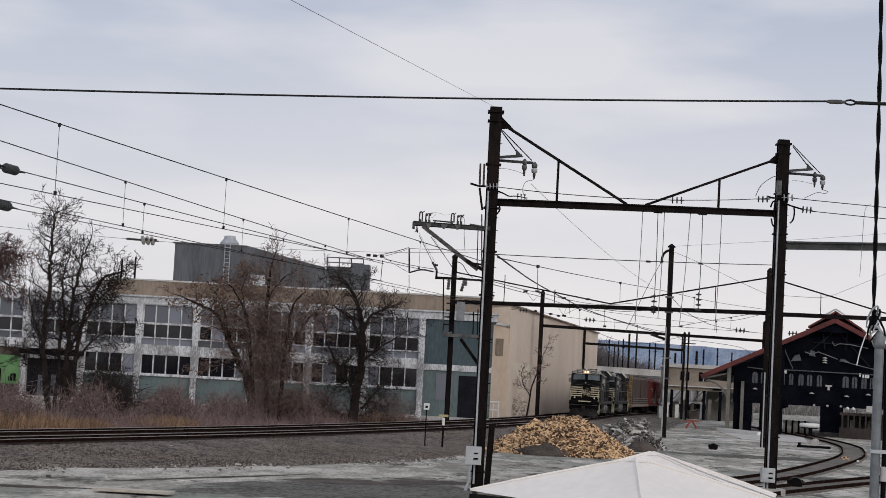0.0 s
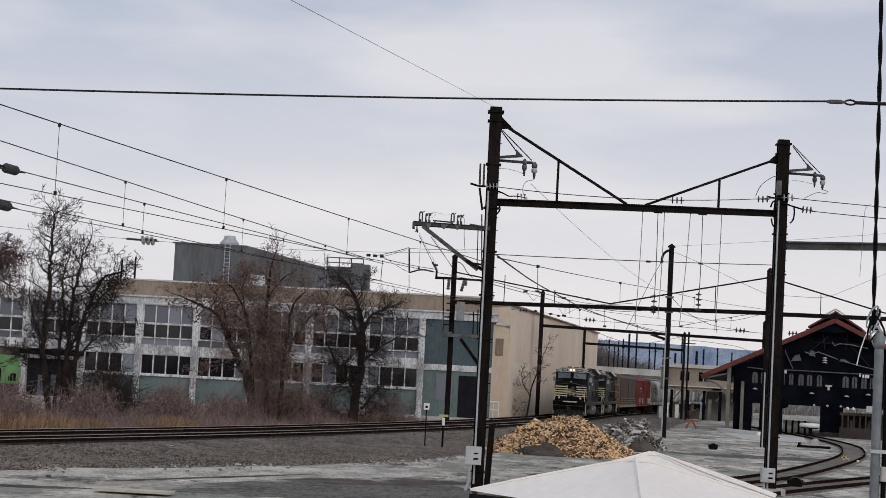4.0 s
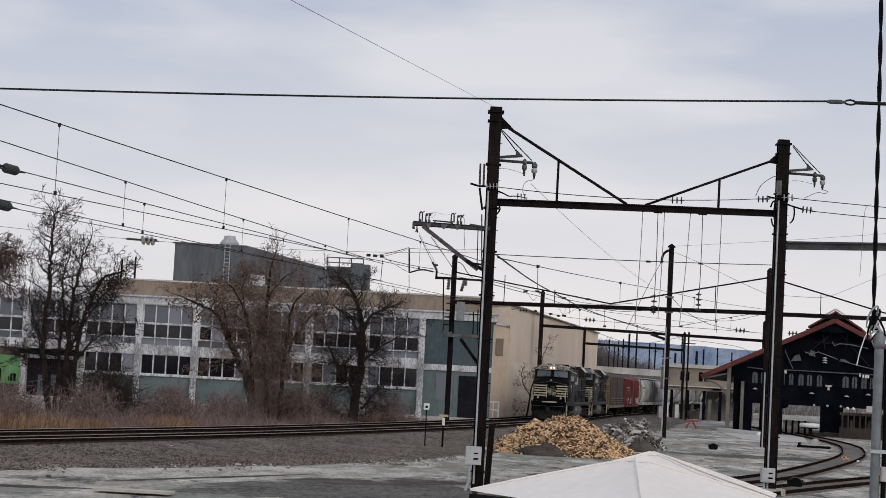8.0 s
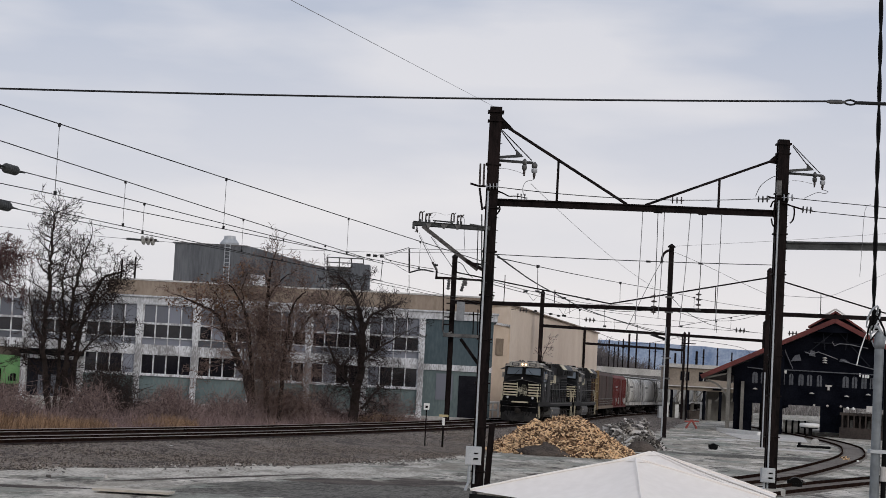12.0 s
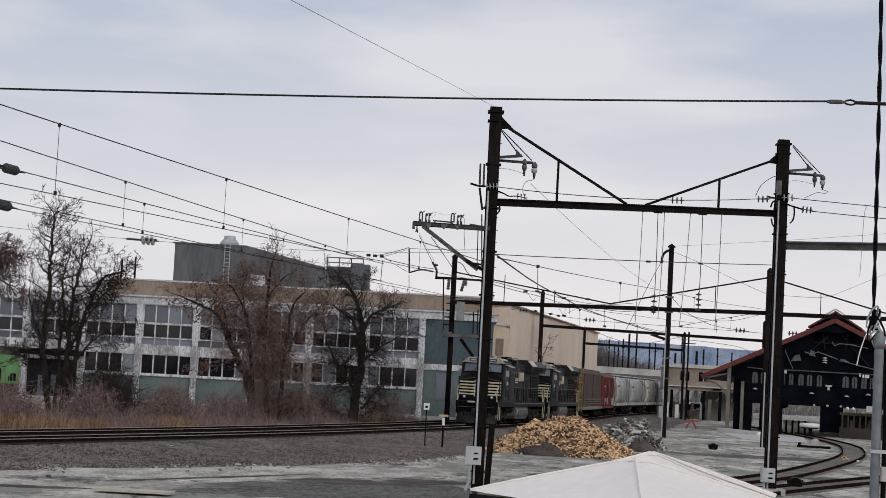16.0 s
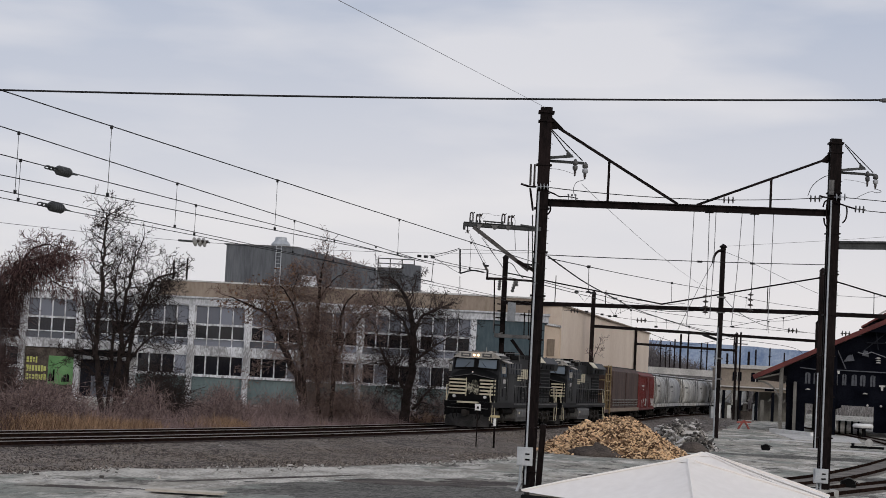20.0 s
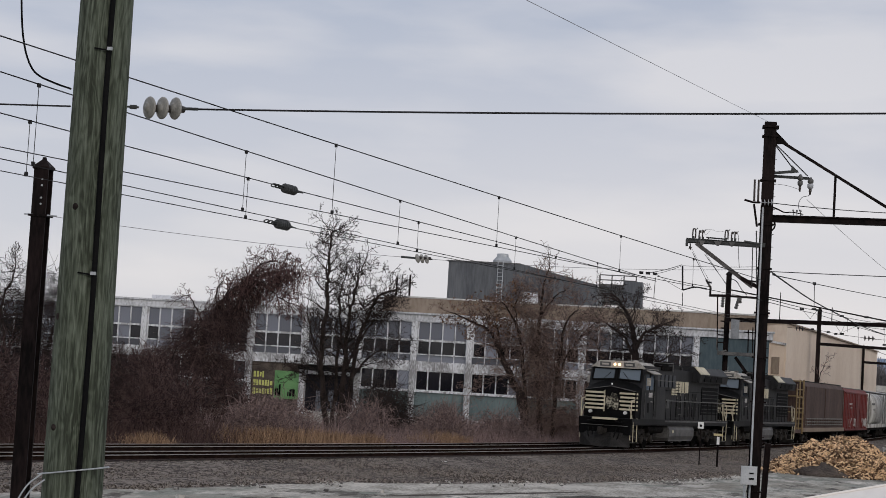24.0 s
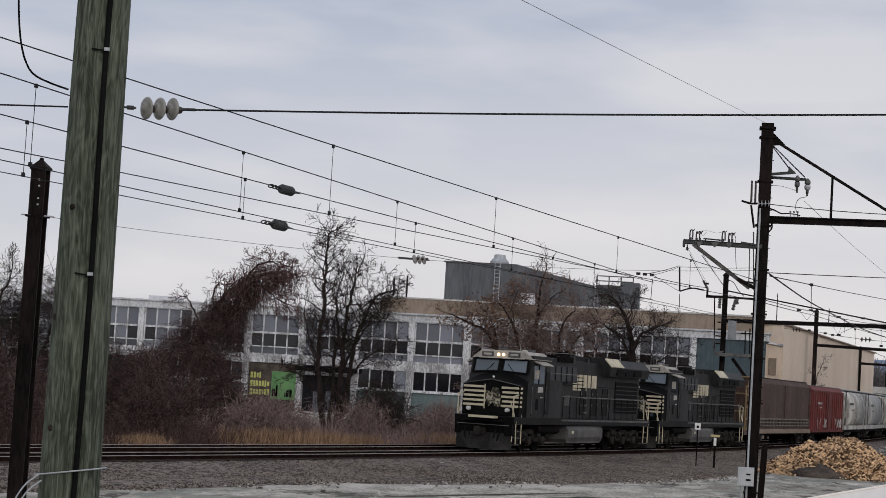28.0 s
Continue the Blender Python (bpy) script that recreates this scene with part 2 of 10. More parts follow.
def timber(name, dark, mid, pale):
    """Long swirling grain running up a pole, with cracks and paler worn patches."""
    m = bpy.data.materials.new(name)
    m.use_nodes = True
    n, l = m.node_tree.nodes, m.node_tree.links
    p = n["Principled BSDF"]
    co = n.new("ShaderNodeTexCoord")
    mp = n.new("ShaderNodeMapping")
    mp.inputs["Scale"].default_value = (26.0, 26.0, 1.9)
    l.new(co.outputs["Object"], mp.inputs["Vector"])
    grain = n.new("ShaderNodeTexNoise")
    grain.inputs["Scale"].default_value, grain.inputs["Detail"].default_value, grain.inputs["Distortion"].default_value = 1.2, 6.0, 1.5
    l.new(mp.outputs[0], grain.inputs["Vector"])
    wear = n.new("ShaderNodeTexNoise")
    wear.inputs["Scale"].default_value, wear.inputs["Detail"].default_value = 2.2, 4.0
    l.new(co.outputs["Object"], wear.inputs["Vector"])
    add = n.new("ShaderNodeMath")
    add.operation = "MULTIPLY_ADD"
    add.inputs[1].default_value = 0.3
    l.new(wear.outputs["Fac"], add.inputs[0])
    soft = n.new("ShaderNodeMapping")
    soft.inputs["Scale"].default_value = (9.0, 9.0, 2.6)
    l.new(co.outputs["Object"], soft.inputs["Vector"])
    swirl = n.new("ShaderNodeTexNoise")
    swirl.inputs["Scale"].default_value, swirl.inputs["Detail"].default_value, swirl.inputs["Roughness"].default_value, swirl.inputs["Distortion"].default_value = 0.8, 3.0, 0.4, 0.6
    l.new(soft.outputs[0], swirl.inputs["Vector"])
    ring = n.new("ShaderNodeMath")
    ring.operation = "MULTIPLY"
    ring.inputs[1].default_value = 62.0
    l.new(swirl.outputs["Fac"], ring.inputs[0])
    wave = n.new("ShaderNodeMath")
    wave.operation = "SINE"
    l.new(ring.outputs[0], wave.inputs[0])
    band = n.new("ShaderNodeMath")
    band.operation = "MULTIPLY_ADD"
    band.inputs[1].default_value = 0.065
    l.new(wave.outputs[0], band.inputs[0])
    l.new(grain.outputs["Fac"], band.inputs[2])
    l.new(band.outputs[0], add.inputs[2])
    ramp = n.new("ShaderNodeValToRGB")
    e = ramp.color_ramp.elements
    e[0].position, e[1].position = 0.50, 0.86
    e[0].color, e[1].color = (*dark, 1), (*pale, 1)
    k = e.new(0.63)
    k.color = (*mid, 1)
    l.new(add.outputs[0], ramp.inputs[0])
    l.new(ramp.outputs[0], p.inputs["Base Color"])
    fine = n.new("ShaderNodeTexNoise")
    fine.inputs["Scale"].default_value, fine.inputs["Detail"].default_value, fine.inputs["Distortion"].default_value = 4.5, 9.0, 0.8
    l.new(mp.outputs[0], fine.inputs["Vector"])
    fr = n.new("ShaderNodeValToRGB")
    fr.color_ramp.elements[0].position, fr.color_ramp.elements[1].position = 0.36, 0.62
    fr.color_ramp.elements[0].color, fr.color_ramp.elements[1].color = (0.66, 0.66, 0.66, 1), (1.1, 1.1, 1.1, 1)
    l.new(fine.outputs["Fac"], fr.inputs[0])
    mul = n.new("ShaderNodeMix")
    mul.data_type, mul.blend_type = "RGBA", "MULTIPLY"
    mul.inputs[0].default_value = 1.0
    l.new(ramp.outputs[0], mul.inputs[6])
    l.new(fr.outputs[0], mul.inputs[7])
    l.new(mul.outputs[2], p.inputs["Base Color"])
    bp = n.new("ShaderNodeBump")
    bp.inputs["Strength"].default_value, bp.inputs["Distance"].default_value = 0.7, 0.012
    l.new(fine.outputs["Fac"], bp.inputs["Height"])
    l.new(bp.outputs[0], p.inputs["Normal"])
    p.inputs["Roughness"].default_value, p.inputs["Specular IOR Level"].default_value = 0.9, 0.2
    return m


M_WOODPOLE = timber("treated_pole", (0.046, 0.053, 0.038), (0.088, 0.103, 0.075), (0.157, 0.178, 0.138))
M_BLACK = surface("black_paint", (0.003, 0.003, 0.0034), (0.011, 0.0108, 0.011), 0.9, 0.5, 0, 0.05, 9, (1, 1, 0.5), spec=0.1)
M_BLACKR = surface("rubber_black", (0.0015, 0.0015, 0.002), (0.006, 0.006, 0.006), 3.0, 0.65, 0, 0.0, spec=0.08)
# body sides, a little lighter than the near-black nose
M_LOCOSIDE = surface("side_black_paint", (0.009, 0.0092, 0.0102), (0.031, 0.0305, 0.0315), 0.7, 0.5, 0, 0.06, 9, (1, 1, 0.35), spec=0.16)
M_LOUVRE = surface("blue_black_louvre", (0.006, 0.0075, 0.011), (0.022, 0.026, 0.035), 1.5, 0.4, 0, 0.0, spec=0.3)
M_TRUCKGREY = surface("grimy_truck", (0.006, 0.0055, 0.005), (0.04, 0.035, 0.031), 2.2, 0.8, 0, 0.3, spec=0.15)
M_BRAKEGREY = surface("dusty_grey_steel", (0.08, 0.078, 0.074), (0.19, 0.185, 0.175), 2.0, 0.7, 0, 0.1)
M_UNDER = surface("running_gear", (0.0015, 0.0015, 0.0015), (0.012, 0.010, 0.009), 2.0, 0.85, 0.0, 0.3, spec=0.05)
M_PLOUGH = surface("plough_steel", (0.01, 0.0097, 0.0095), (0.036, 0.034, 0.033), 1.4, 0.75, 0.0, 0.1, spec=0.15)
M_LOCOROOF = surface("cab_roof", (0.25, 0.235, 0.21), (0.46, 0.43, 0.38), 1.5, 0.5, 0, 0.05)
M_STRIPE = surface("stripe_white", (0.42, 0.375, 0.27), (0.64, 0.58, 0.43), 2.0, 0.5, 0, 0.0)
M_TANK = surface("tank_grey", (0.05, 0.05, 0.05), (0.135, 0.131, 0.127), 1.2, 0.6, 0, 0.1)
M_CABGLASS = glassy("cab_glass", (0.08, 0.10, 0.12), 0.1)
M_YELLOW = surface("yellow_paint", (0.40, 0.32, 0.16), (0.55, 0.46, 0.26), 2.0, 0.55, 0, 0.0)
M_ENDFRAME = surface("end_frame_ochre", (0.16, 0.11, 0.05), (0.27, 0.19, 0.095), 2.0, 0.6, 0, 0.0)
M_CARBROWN = surface("car_brown", (0.045, 0.027, 0.022), (0.10, 0.063, 0.052), 0.8, 0.75, 0, 0.1, 9, (1, 1, 0.3))
M_CARRED = surface("car_red", (0.10, 0.017, 0.016), (0.20, 0.038, 0.034), 0.8, 0.65, 0, 0.1, 9, (1, 1, 0.3))
M_CARRED2 = surface("car_red_dark", (0.085, 0.016, 0.015), (0.16, 0.03, 0.026), 0.8, 0.65, 0, 0.1)
M_HOPPER = surface("hopper_grey", (0.19, 0.172, 0.146), (0.60, 0.59, 0.555), 0.7, 0.6, 0, 0.05, 9, (1, 1, 0.25), 0.40, 0.56)
M_HOPPER2 = surface("hopper_dark", (0.25, 0.25, 0.25), (0.50, 0.50, 0.49), 0.7, 0.6, 0, 0.05, 9, (1, 1, 0.25))
M_SCRAWL = surface("spray_paint", (0.32, 0.30, 0.29), (0.58, 0.56, 0.55), 3.0, 0.6, 0, 0.0)
M_CHIP = surface("wood_chunk", (0.085, 0.045, 0.026), (0.84, 0.59, 0.355), 1.3, 0.85, 0, 0.2, 8, (1, 1, 1), 0.2, 0.8, per_object=1.0)
M_CHIPS = surface("wood_chunks", (0.085, 0.045, 0.026), (0.84, 0.59, 0.355), 1.3, 0.85, 0, 0.2, 8, (1, 1, 1), 0.2, 0.8, per_island=1.0)
M_PLANK = surface("weathered_board", (0.40, 0.36, 0.30), (0.58, 0.53, 0.46), 1.5, 0.85, 0, 0.2, 8, (0.3, 3, 1))
M_CHIPBED = surface("chip_litter", (0.045, 0.026, 0.017), (0.50, 0.31, 0.175), 2.2, 0.95, 0, 0.6, 7, (1, 1, 1), 0.40, 0.60)
M_SOIL = surface("dark_soil", (0.038, 0.031, 0.028), (0.13, 0.108, 0.092), 1.0, 0.95, 0, 0.5, spec=0.12)
M_RUBBLE = surface("concrete_rubble", (0.10, 0.092, 0.085), (0.60, 0.57, 0.535), 0.9, 0.9, 0, 0.4, 8, per_object=0.8)
M_RUBBLEBITS = surface("rubble_bits", (0.05, 0.044, 0.04), (0.36, 0.335, 0.305), 0.9, 0.9, 0, 0.2, 8, per_island=0.8)
# grey that stands in for the shading along the canvas folds
M_FOLDSHADE = surface("fold_shade", (0.36, 0.34, 0.325), (0.50, 0.475, 0.45), 2.0, 0.8, 0, 0.05)
M_CANVAS = surface("canopy_cloth", (0.83, 0.785, 0.74), (0.90, 0.855, 0.81), 0.6, 0.75, 0, 0.05)
M_SHEDRED = surface("red_trim", (0.09, 0.024, 0.022), (0.17, 0.045, 0.04), 0.8, 0.6, 0, 0.05)
M_SHEDROOF = surface("shed_roof", (0.05, 0.04, 0.04), (0.11, 0.085, 0.08), 0.5, 0.7, 0, 0.1, spec=0.12)
# near-black timber colour that also paints the shade inside the shed
M_SHEDDARK = surface("timber_and_shade_black", (0.003, 0.0035, 0.006), (0.009, 0.010, 0.015), 0.6, 0.8, 0, 0.1, spec=0.0)
M_POSTGREY = surface("post_grey", (0.12, 0.115, 0.105), (0.22, 0.21, 0.19), 1.0, 0.7, 0, 0.05)
M_CONC = surface("concrete", (0.36, 0.35, 0.33), (0.60, 0.585, 0.56), 0.35, 0.9, 0, 0.2, 14)
M_CONCW = surface("concrete_pale", (0.42, 0.40, 0.38), (0.60, 0.58, 0.56), 0.35, 0.9, 0, 0.1, 14)
M_STATION = surface("station_tan", (0.225, 0.19, 0.157), (0.335, 0.285, 0.235), 0.4, 0.85, 0, 0.1)
# wooded slopes; the blue-grey paints the haze of distance
M_HILL = surface("hazed_hill", (0.16, 0.222, 0.345), (0.33, 0.392, 0.50), 0.02, 1.0, 0, 0.0)
M_WOODPALE = surface("pale_scrub", (0.20, 0.185, 0.18), (0.42, 0.40, 0.385), 0.3, 1.0, 0, 0.0, per_island=0.6)
M_WOODS = surface("far_woods", (0.075, 0.068, 0.072), (0.17, 0.155, 0.158), 0.06, 1.0, 0, 0.0)
M_ORANGE = surface("barrier_red", (0.26, 0.06, 0.05), (0.38, 0.11, 0.09), 2.0, 0.6, 0, 0.0)
M_SIGNW = surface("sign_white", (0.7, 0.7, 0.68), (0.82, 0.82, 0.8), 2.0, 0.5, 0, 0.0)
M_GREEN = surface("mural_green", (0.09, 0.22, 0.08), (0.17, 0.33, 0.14), 0.8, 0.6, 0, 0.0)
M_MURALY = surface("mural_yellow", (0.40, 0.42, 0.10), (0.55, 0.55, 0.2), 0.8, 0.6, 0, 0.0)
# near-black that paints the shade of rooms and doorways
M_DARKROOM = surface("painted_room_shade", (0.008, 0.008, 0.012), (0.02, 0.02, 0.026), 1.0, 0.8, 0, 0.0, spec=0.12)
M_LAMP = glowing("headlamp_glow", (1.0, 0.66, 0.36), 2.6)
M_VINEDARK = surface("vine_dark", (0.036, 0.023, 0.022), (0.118, 0.079, 0.074), 0.8, 0.95, 0, 0.0, per_island=0.6, spec=0.1)
M_STALL = surface("stall_brown", (0.022, 0.018, 0.017), (0.06, 0.048, 0.042), 0.8, 0.85, 0, 0.1)
M_EMBLEM = surface("emblem_cream", (0.02, 0.018, 0.012), (0.40, 0.37, 0.29), 3.2, 0.6, 0, 0.0, 3, (1, 1, 1), 0.47, 0.58)
M_TRACKDIRT = surface("track_dirt", (0.07, 0.058, 0.05), (0.20, 0.178, 0.155), 0.5, 0.95, 0, 0.3, 12)
M_PATCH = surface("patched_stucco", (0.70, 0.60, 0.48), (0.80, 0.70, 0.57), 0.5, 0.85, 0, 0.1)
M_SHEDPANE = surface("shed_pane", (0.05, 0.053, 0.062), (0.13, 0.135, 0.15), 3.0, 0.4, 0, 0.0)
M_LAMPLOW = surface("ditch_lamp_lens", (0.5, 0.5, 0.5), (0.7, 0.7, 0.68), 4.0, 0.2, 0, 0.0)


# ---- mesh building ----
class Geo:
    def __init__(self):
        self.v, self.f = [], []

    def add(self, vs, fs, m=None):
        k = len(self.v)
        self.v += [tuple(m @ Vector(p)) for p in vs] if m is not None else [tuple(p) for p in vs]
        self.f += [tuple(i + k for i in q) for q in fs]
        return self

    def box(self, c, s, rz=0.0, m=None):
        x, y, z = s[0] / 2, s[1] / 2, s[2] / 2
        vs = [(a * x, b * y, d * z) for d in (-1, 1) for b in (-1, 1) for a in (-1, 1)]
        t = Matrix.Translation(c) @ Matrix.Rotation(radians(rz), 4, "Z")
        if m is not None:
            t = m @ t
        return self.add(vs, [(0, 2, 3, 1), (4, 5, 7, 6), (0, 1, 5, 4), (2, 6, 7, 3), (0, 4, 6, 2), (1, 3, 7, 5)], t)

    def span(self, lo, hi):
        return self.box([(a + b) / 2 for a, b in zip(lo, hi)], [b - a for a, b in zip(lo, hi)])

    def rod(self, p, q, r, r2=None, n=6, cap=True):
        p, q = Vector(p), Vector(q)
        r2 = r if r2 is None else r2
        d = q - p
        if d.length < 1e-6:
            return self
        rot = d.to_track_quat("Z", "Y").to_matrix()
        vs = []
        for base, rad in ((p, r), (q, r2)):
            for i in range(n):
                a = 2 * math.pi * (i + 0.5) / n
                vs.append(base + rot @ Vector((rad * math.cos(a), rad * math.sin(a), 0)))
        fs = [(i, (i + 1) % n, n + (i + 1) % n, n + i) for i in range(n)]
        if cap:
            fs += [tuple(range(n - 1, -1, -1)), tuple(range(n, 2 * n))]
        return self.add(vs, fs)

    def bar(self, p, q, w, h):
        """A beam of a rectangular section from p to q, h upright."""
        p, q = Vector(p), Vector(q)
        d = (q - p).normalized()
        side = d.cross(Vector((0, 0, 1)))
        side = side.normalized() if side.length > 1e-4 else Vector((1, 0, 0))
        up = side.cross(d)
        vs = [e + side * (a * w / 2) + up * (b * h / 2) for e in (p, q) for a, b in ((-1, -1), (1, -1), (1, 1), (-1, 1))]
        return self.add(vs, [(3, 2, 1, 0), (4, 5, 6, 7), (0, 1, 5, 4), (1, 2, 6, 5), (2, 3, 7, 6), (3, 0, 4, 7)])

    def tube(self, pts, r, n=5, r1=None):
        """One unbroken tube along the points, tapering from r to r1."""
        pts = [Vector(p) for p in pts]
        r0, r1 = r, r if r1 is None else r1
        k0 = len(self.v)
        side = None
        for i, p in enumerate(pts):
            d = (pts[min(i + 1, len(pts) - 1)] - pts[max(i - 1, 0)]).normalized()
            if side is None:
                side = d.orthogonal().normalized()
            side = (side - d * side.dot(d)).normalized()
            up = d.cross(side)
            r = r0 + (r1 - r0) * i / (len(pts) - 1)
            for k in range(n):
                t = 2 * math.pi * k / n
                self.v.append(tuple(p + side * (r * math.cos(t)) + up * (r * math.sin(t))))
        m = len(pts)
        self.f += [(k0 + i * n + k, k0 + i * n + (k + 1) % n, k0 + (i + 1) * n + (k + 1) % n, k0 + (i + 1) * n + k) for i in range(m - 1) for k in range(n)]
        self.f += [tuple(k0 + k for k in range(n - 1, -1, -1)), tuple(k0 + (m - 1) * n + k for k in range(n))]
        return self

    def prism(self, poly, lo, hi, m=None):
        """poly: (y, z) pairs swept along x from lo to hi."""
        n = len(poly)
        vs = [(lo, a, b) for a, b in poly] + [(hi, a, b) for a, b in poly]
        fs = [(i, (i + 1) % n, n + (i + 1) % n, n + i) for i in range(n)] + [tuple(range(n - 1, -1, -1)), tuple(range(n, 2 * n))]
        return self.add(vs, fs, m)

    def lathe(self, prof, n=14, m=None):
        """prof: (radius, z) pairs turned round z."""
        vs = [(r * math.cos(2 * math.pi * i / n), r * math.sin(2 * math.pi * i / n), z) for r, z in prof for i in range(n)]
        fs = [(k * n + i, k * n + (i + 1) % n, (k + 1) * n + (i + 1) % n, (k + 1) * n + i) for k in range(len(prof) - 1) for i in range(n)]
        fs += [tuple(range(n - 1, -1, -1)), tuple(range((len(prof) - 1) * n, len(prof) * n))]
        return self.add(vs, fs, m)

    def mesh(self, name, material, smooth=False):
        me = bpy.data.meshes.new(name)
        me.from_pydata(self.v, [], self.f)
        me.materials.append(material)
        if smooth:
            me.polygons.foreach_set("use_smooth", [True] * len(me.polygons))
        me.update()
        return me


def part(name, geo, material, parent=None, label="", smooth=False, at=None):
    ob = new(name, geo if isinstance(geo, bpy.types.Mesh) else geo.mesh(name, material, smooth))
    if at is not None:
        ob.matrix_basis = at
    ob.parent = parent
    if label:
        tagged(ob, label)
    return ob


def thing(name, label, category, m=None, group="", kind=""):
    e = new(name)
    e.empty_display_size = 0.3
    if m is not None:
        e.matrix_basis = m
    return tagged(e, label, category, group, kind)


def sagged(p, q, sag, n=16):
    p, q = Vector(p), Vector(q)
    return [p.lerp(q, i / n) - Vector((0, 0, 4 * sag * (i / n) * (1 - i / n))) for i in range(n + 1)]


# ---- the railway line: a long curve coming out of the distance ----
LINE_Y = [40, 60, 80, 102, 130, 160, 190, 210, 225, 240, 300, 420]
LINE_A = [22, 21, 20, 17.2, 14.5, 12.2, 9.8, 9.4, 10.8, 12.3, 12.0, 11.0]
line_y = np.arange(10, 620, 0.25)
line_a = np.radians(np.interp(line_y, LINE_Y, LINE_A))
line_x = np.concatenate(([0], np.cumsum(np.tan(line_a[:-1]) * 0.25)))
line_x += -6.6 - np.interp(102, line_y, line_x)
line_s = np.concatenate(([0], np.cumsum(0.25 / np.cos(line_a[:-1]))))
RAIL_Z = 0.5


def on_line(s, off=0.0, z=RAIL_Z):
    """The place s metres along the near track and off metres to its right, and the track's turn from the y axis."""
    x, y, a = (float(np.interp(s, line_s, v)) for v in (line_x, line_y, line_a))
    return Vector((x + off * math.cos(a), y - off * math.sin(a), z)), a


def ribbon(offs, s0, s1, step, jitter=None):
    """A sheet along the line: offs holds (offset, height) pairs."""
    g = Geo()
    n = int((s1 - s0) / step)
    for i in range(n + 1):
        s = s0 + i * step
        for j, (o, z) in enumerate(offs):
            p, a = on_line(s, o, z)
            if jitter:
                k = jitter(j, p)
                p, _ = on_line(s, o + k[0], z + k[1])
            g.v.append(tuple(p))
    w = len(offs)
    for i in range(n):
        for j in range(w - 1):
            g.f.append((i * w + j, i * w + j + 1, (i + 1) * w + j + 1, (i + 1) * w + j))
    return g


# ---- ground, ballast and tracks ----
def make_ground():
    g = Geo()
    xs = [-4000, -800, -250, *range(-120, 121, 8), 250, 800, 4000]
    ys = [-4000, -300, -60, *range(-16, 300, 8), 420, 700, 1400, 4500]
    for y in ys:
        for x in xs:
            near = abs(x) < 121 and -17 < y < 300
            g.v.append((x, y, -0.03 if near else -0.05))
    w = len(xs)
    g.f = [(j * w + i, j * w + i + 1, (j + 1) * w + i + 1, (j + 1) * w + i) for j in range(len(ys) - 1) for i in range(w - 1)]
    tagged(part("ground", g, M_YARD, smooth=True), "grey packed-dirt rail yard ground with paler worn strips", "ground", kind="structure")


make_ground()


def ballast_jitter(j, p):
    n = noise.noise((p.x * 0.18, p.y * 0.18, j * 0.7))
    if j >= 7:
        spread = float(np.interp(p.y, [57, 64, 71, 77, 88, 120], [-1.7, -1.6, 0.7, 1.9, 2.4, 0.6]))
        return (spread + 0.6 * n + 0.7 * noise.noise((p.x * 0.6, p.y * 0.6, 4)), 0.02 * n)
    return (0.1 * n, 0.03 * n)


BALLAST = [(-14.0, -0.10), (-9.0, 0.10), (-6.9, 0.27), (-5.6, 0.33), (1.7, 0.33), (2.6, 0.24), (4.6, 0.10), (7.2, 0.06), (9.4, -0.08)]
tagged(part("ballast", ribbon(BALLAST, 0, 420, 1.5, ballast_jitter), M_BALLAST, smooth=True),
       "brown-grey crushed stone ballast under the railway tracks", "ballast", kind="structure")

tagged(part("track_bed", ribbon([(-5.5, 0.35), (1.5, 0.35)], 0, 420, 1.5), M_TRACKBED), "dark red-brown ballast between the rails", "ballast", kind="structure")


def loose_stones():
    rnd = random.Random(19)
    g = Geo()
    for _ in range(62000):
        s, o = rnd.uniform(44, 135), rnd.uniform(1.6, 11.4)
        p, _a = on_line(s, o)
        edge = 8.8 + float(np.interp(p.y, [57, 64, 71, 77, 88, 120], [-1.7, -1.6, 0.7, 1.9, 2.4, 0.6])) + 0.7 * noise.noise((p.x * 0.6, p.y * 0.6, 4))
        if o > edge:
            continue
        sp = float(np.interp(p.y, [57, 64, 71, 77, 88, 120], [-1.7, -1.6, 0.7, 1.9, 2.4, 0.6]))
        z = float(np.interp(o, [1.5, 1.7, 2.6, 4.6, 7.2 + sp, 9.4 + sp], [0.34, 0.33, 0.24, 0.10, 0.06, -0.02]))
        r = rnd.uniform(0.025, 0.055)
        q = [Vector((rnd.gauss(0, 1), rnd.gauss(0, 1), abs(rnd.gauss(0, 0.8)) + 0.15)).normalized() * r for _ in range(4)]
        k = len(g.v)
        g.v += [(p.x + q[0].x, p.y + q[0].y, z - 0.02), (p.x - r, p.y - r * 0.5, z - 0.02), (p.x + r * 0.3, p.y + r, z - 0.02), (p.x + q[3].x * 0.5, p.y + q[3].y * 0.5, z + r * rnd.uniform(0.35, 0.8))]
        g.f += [(k, k + 2, k + 1), (k, k + 1, k + 3), (k + 1, k + 2, k + 3), (k + 2, k, k + 3)]
    tagged(part("ballast_stones", g, M_STONES), "loose brown-grey ballast stones on the shoulder", "gravel", kind="stuff")


loose_stones()

RAIL_SIDE = [(-0.07, -0.17), (-0.07, -0.15), (-0.012, -0.13), (-0.012, -0.05), (-0.036, -0.035), (-0.036, -0.004), (0.036, -0.004), (0.036, -0.035),
             (0.012, -0.05), (0.012, -0.13), (0.07, -0.15), (0.07, -0.17)]


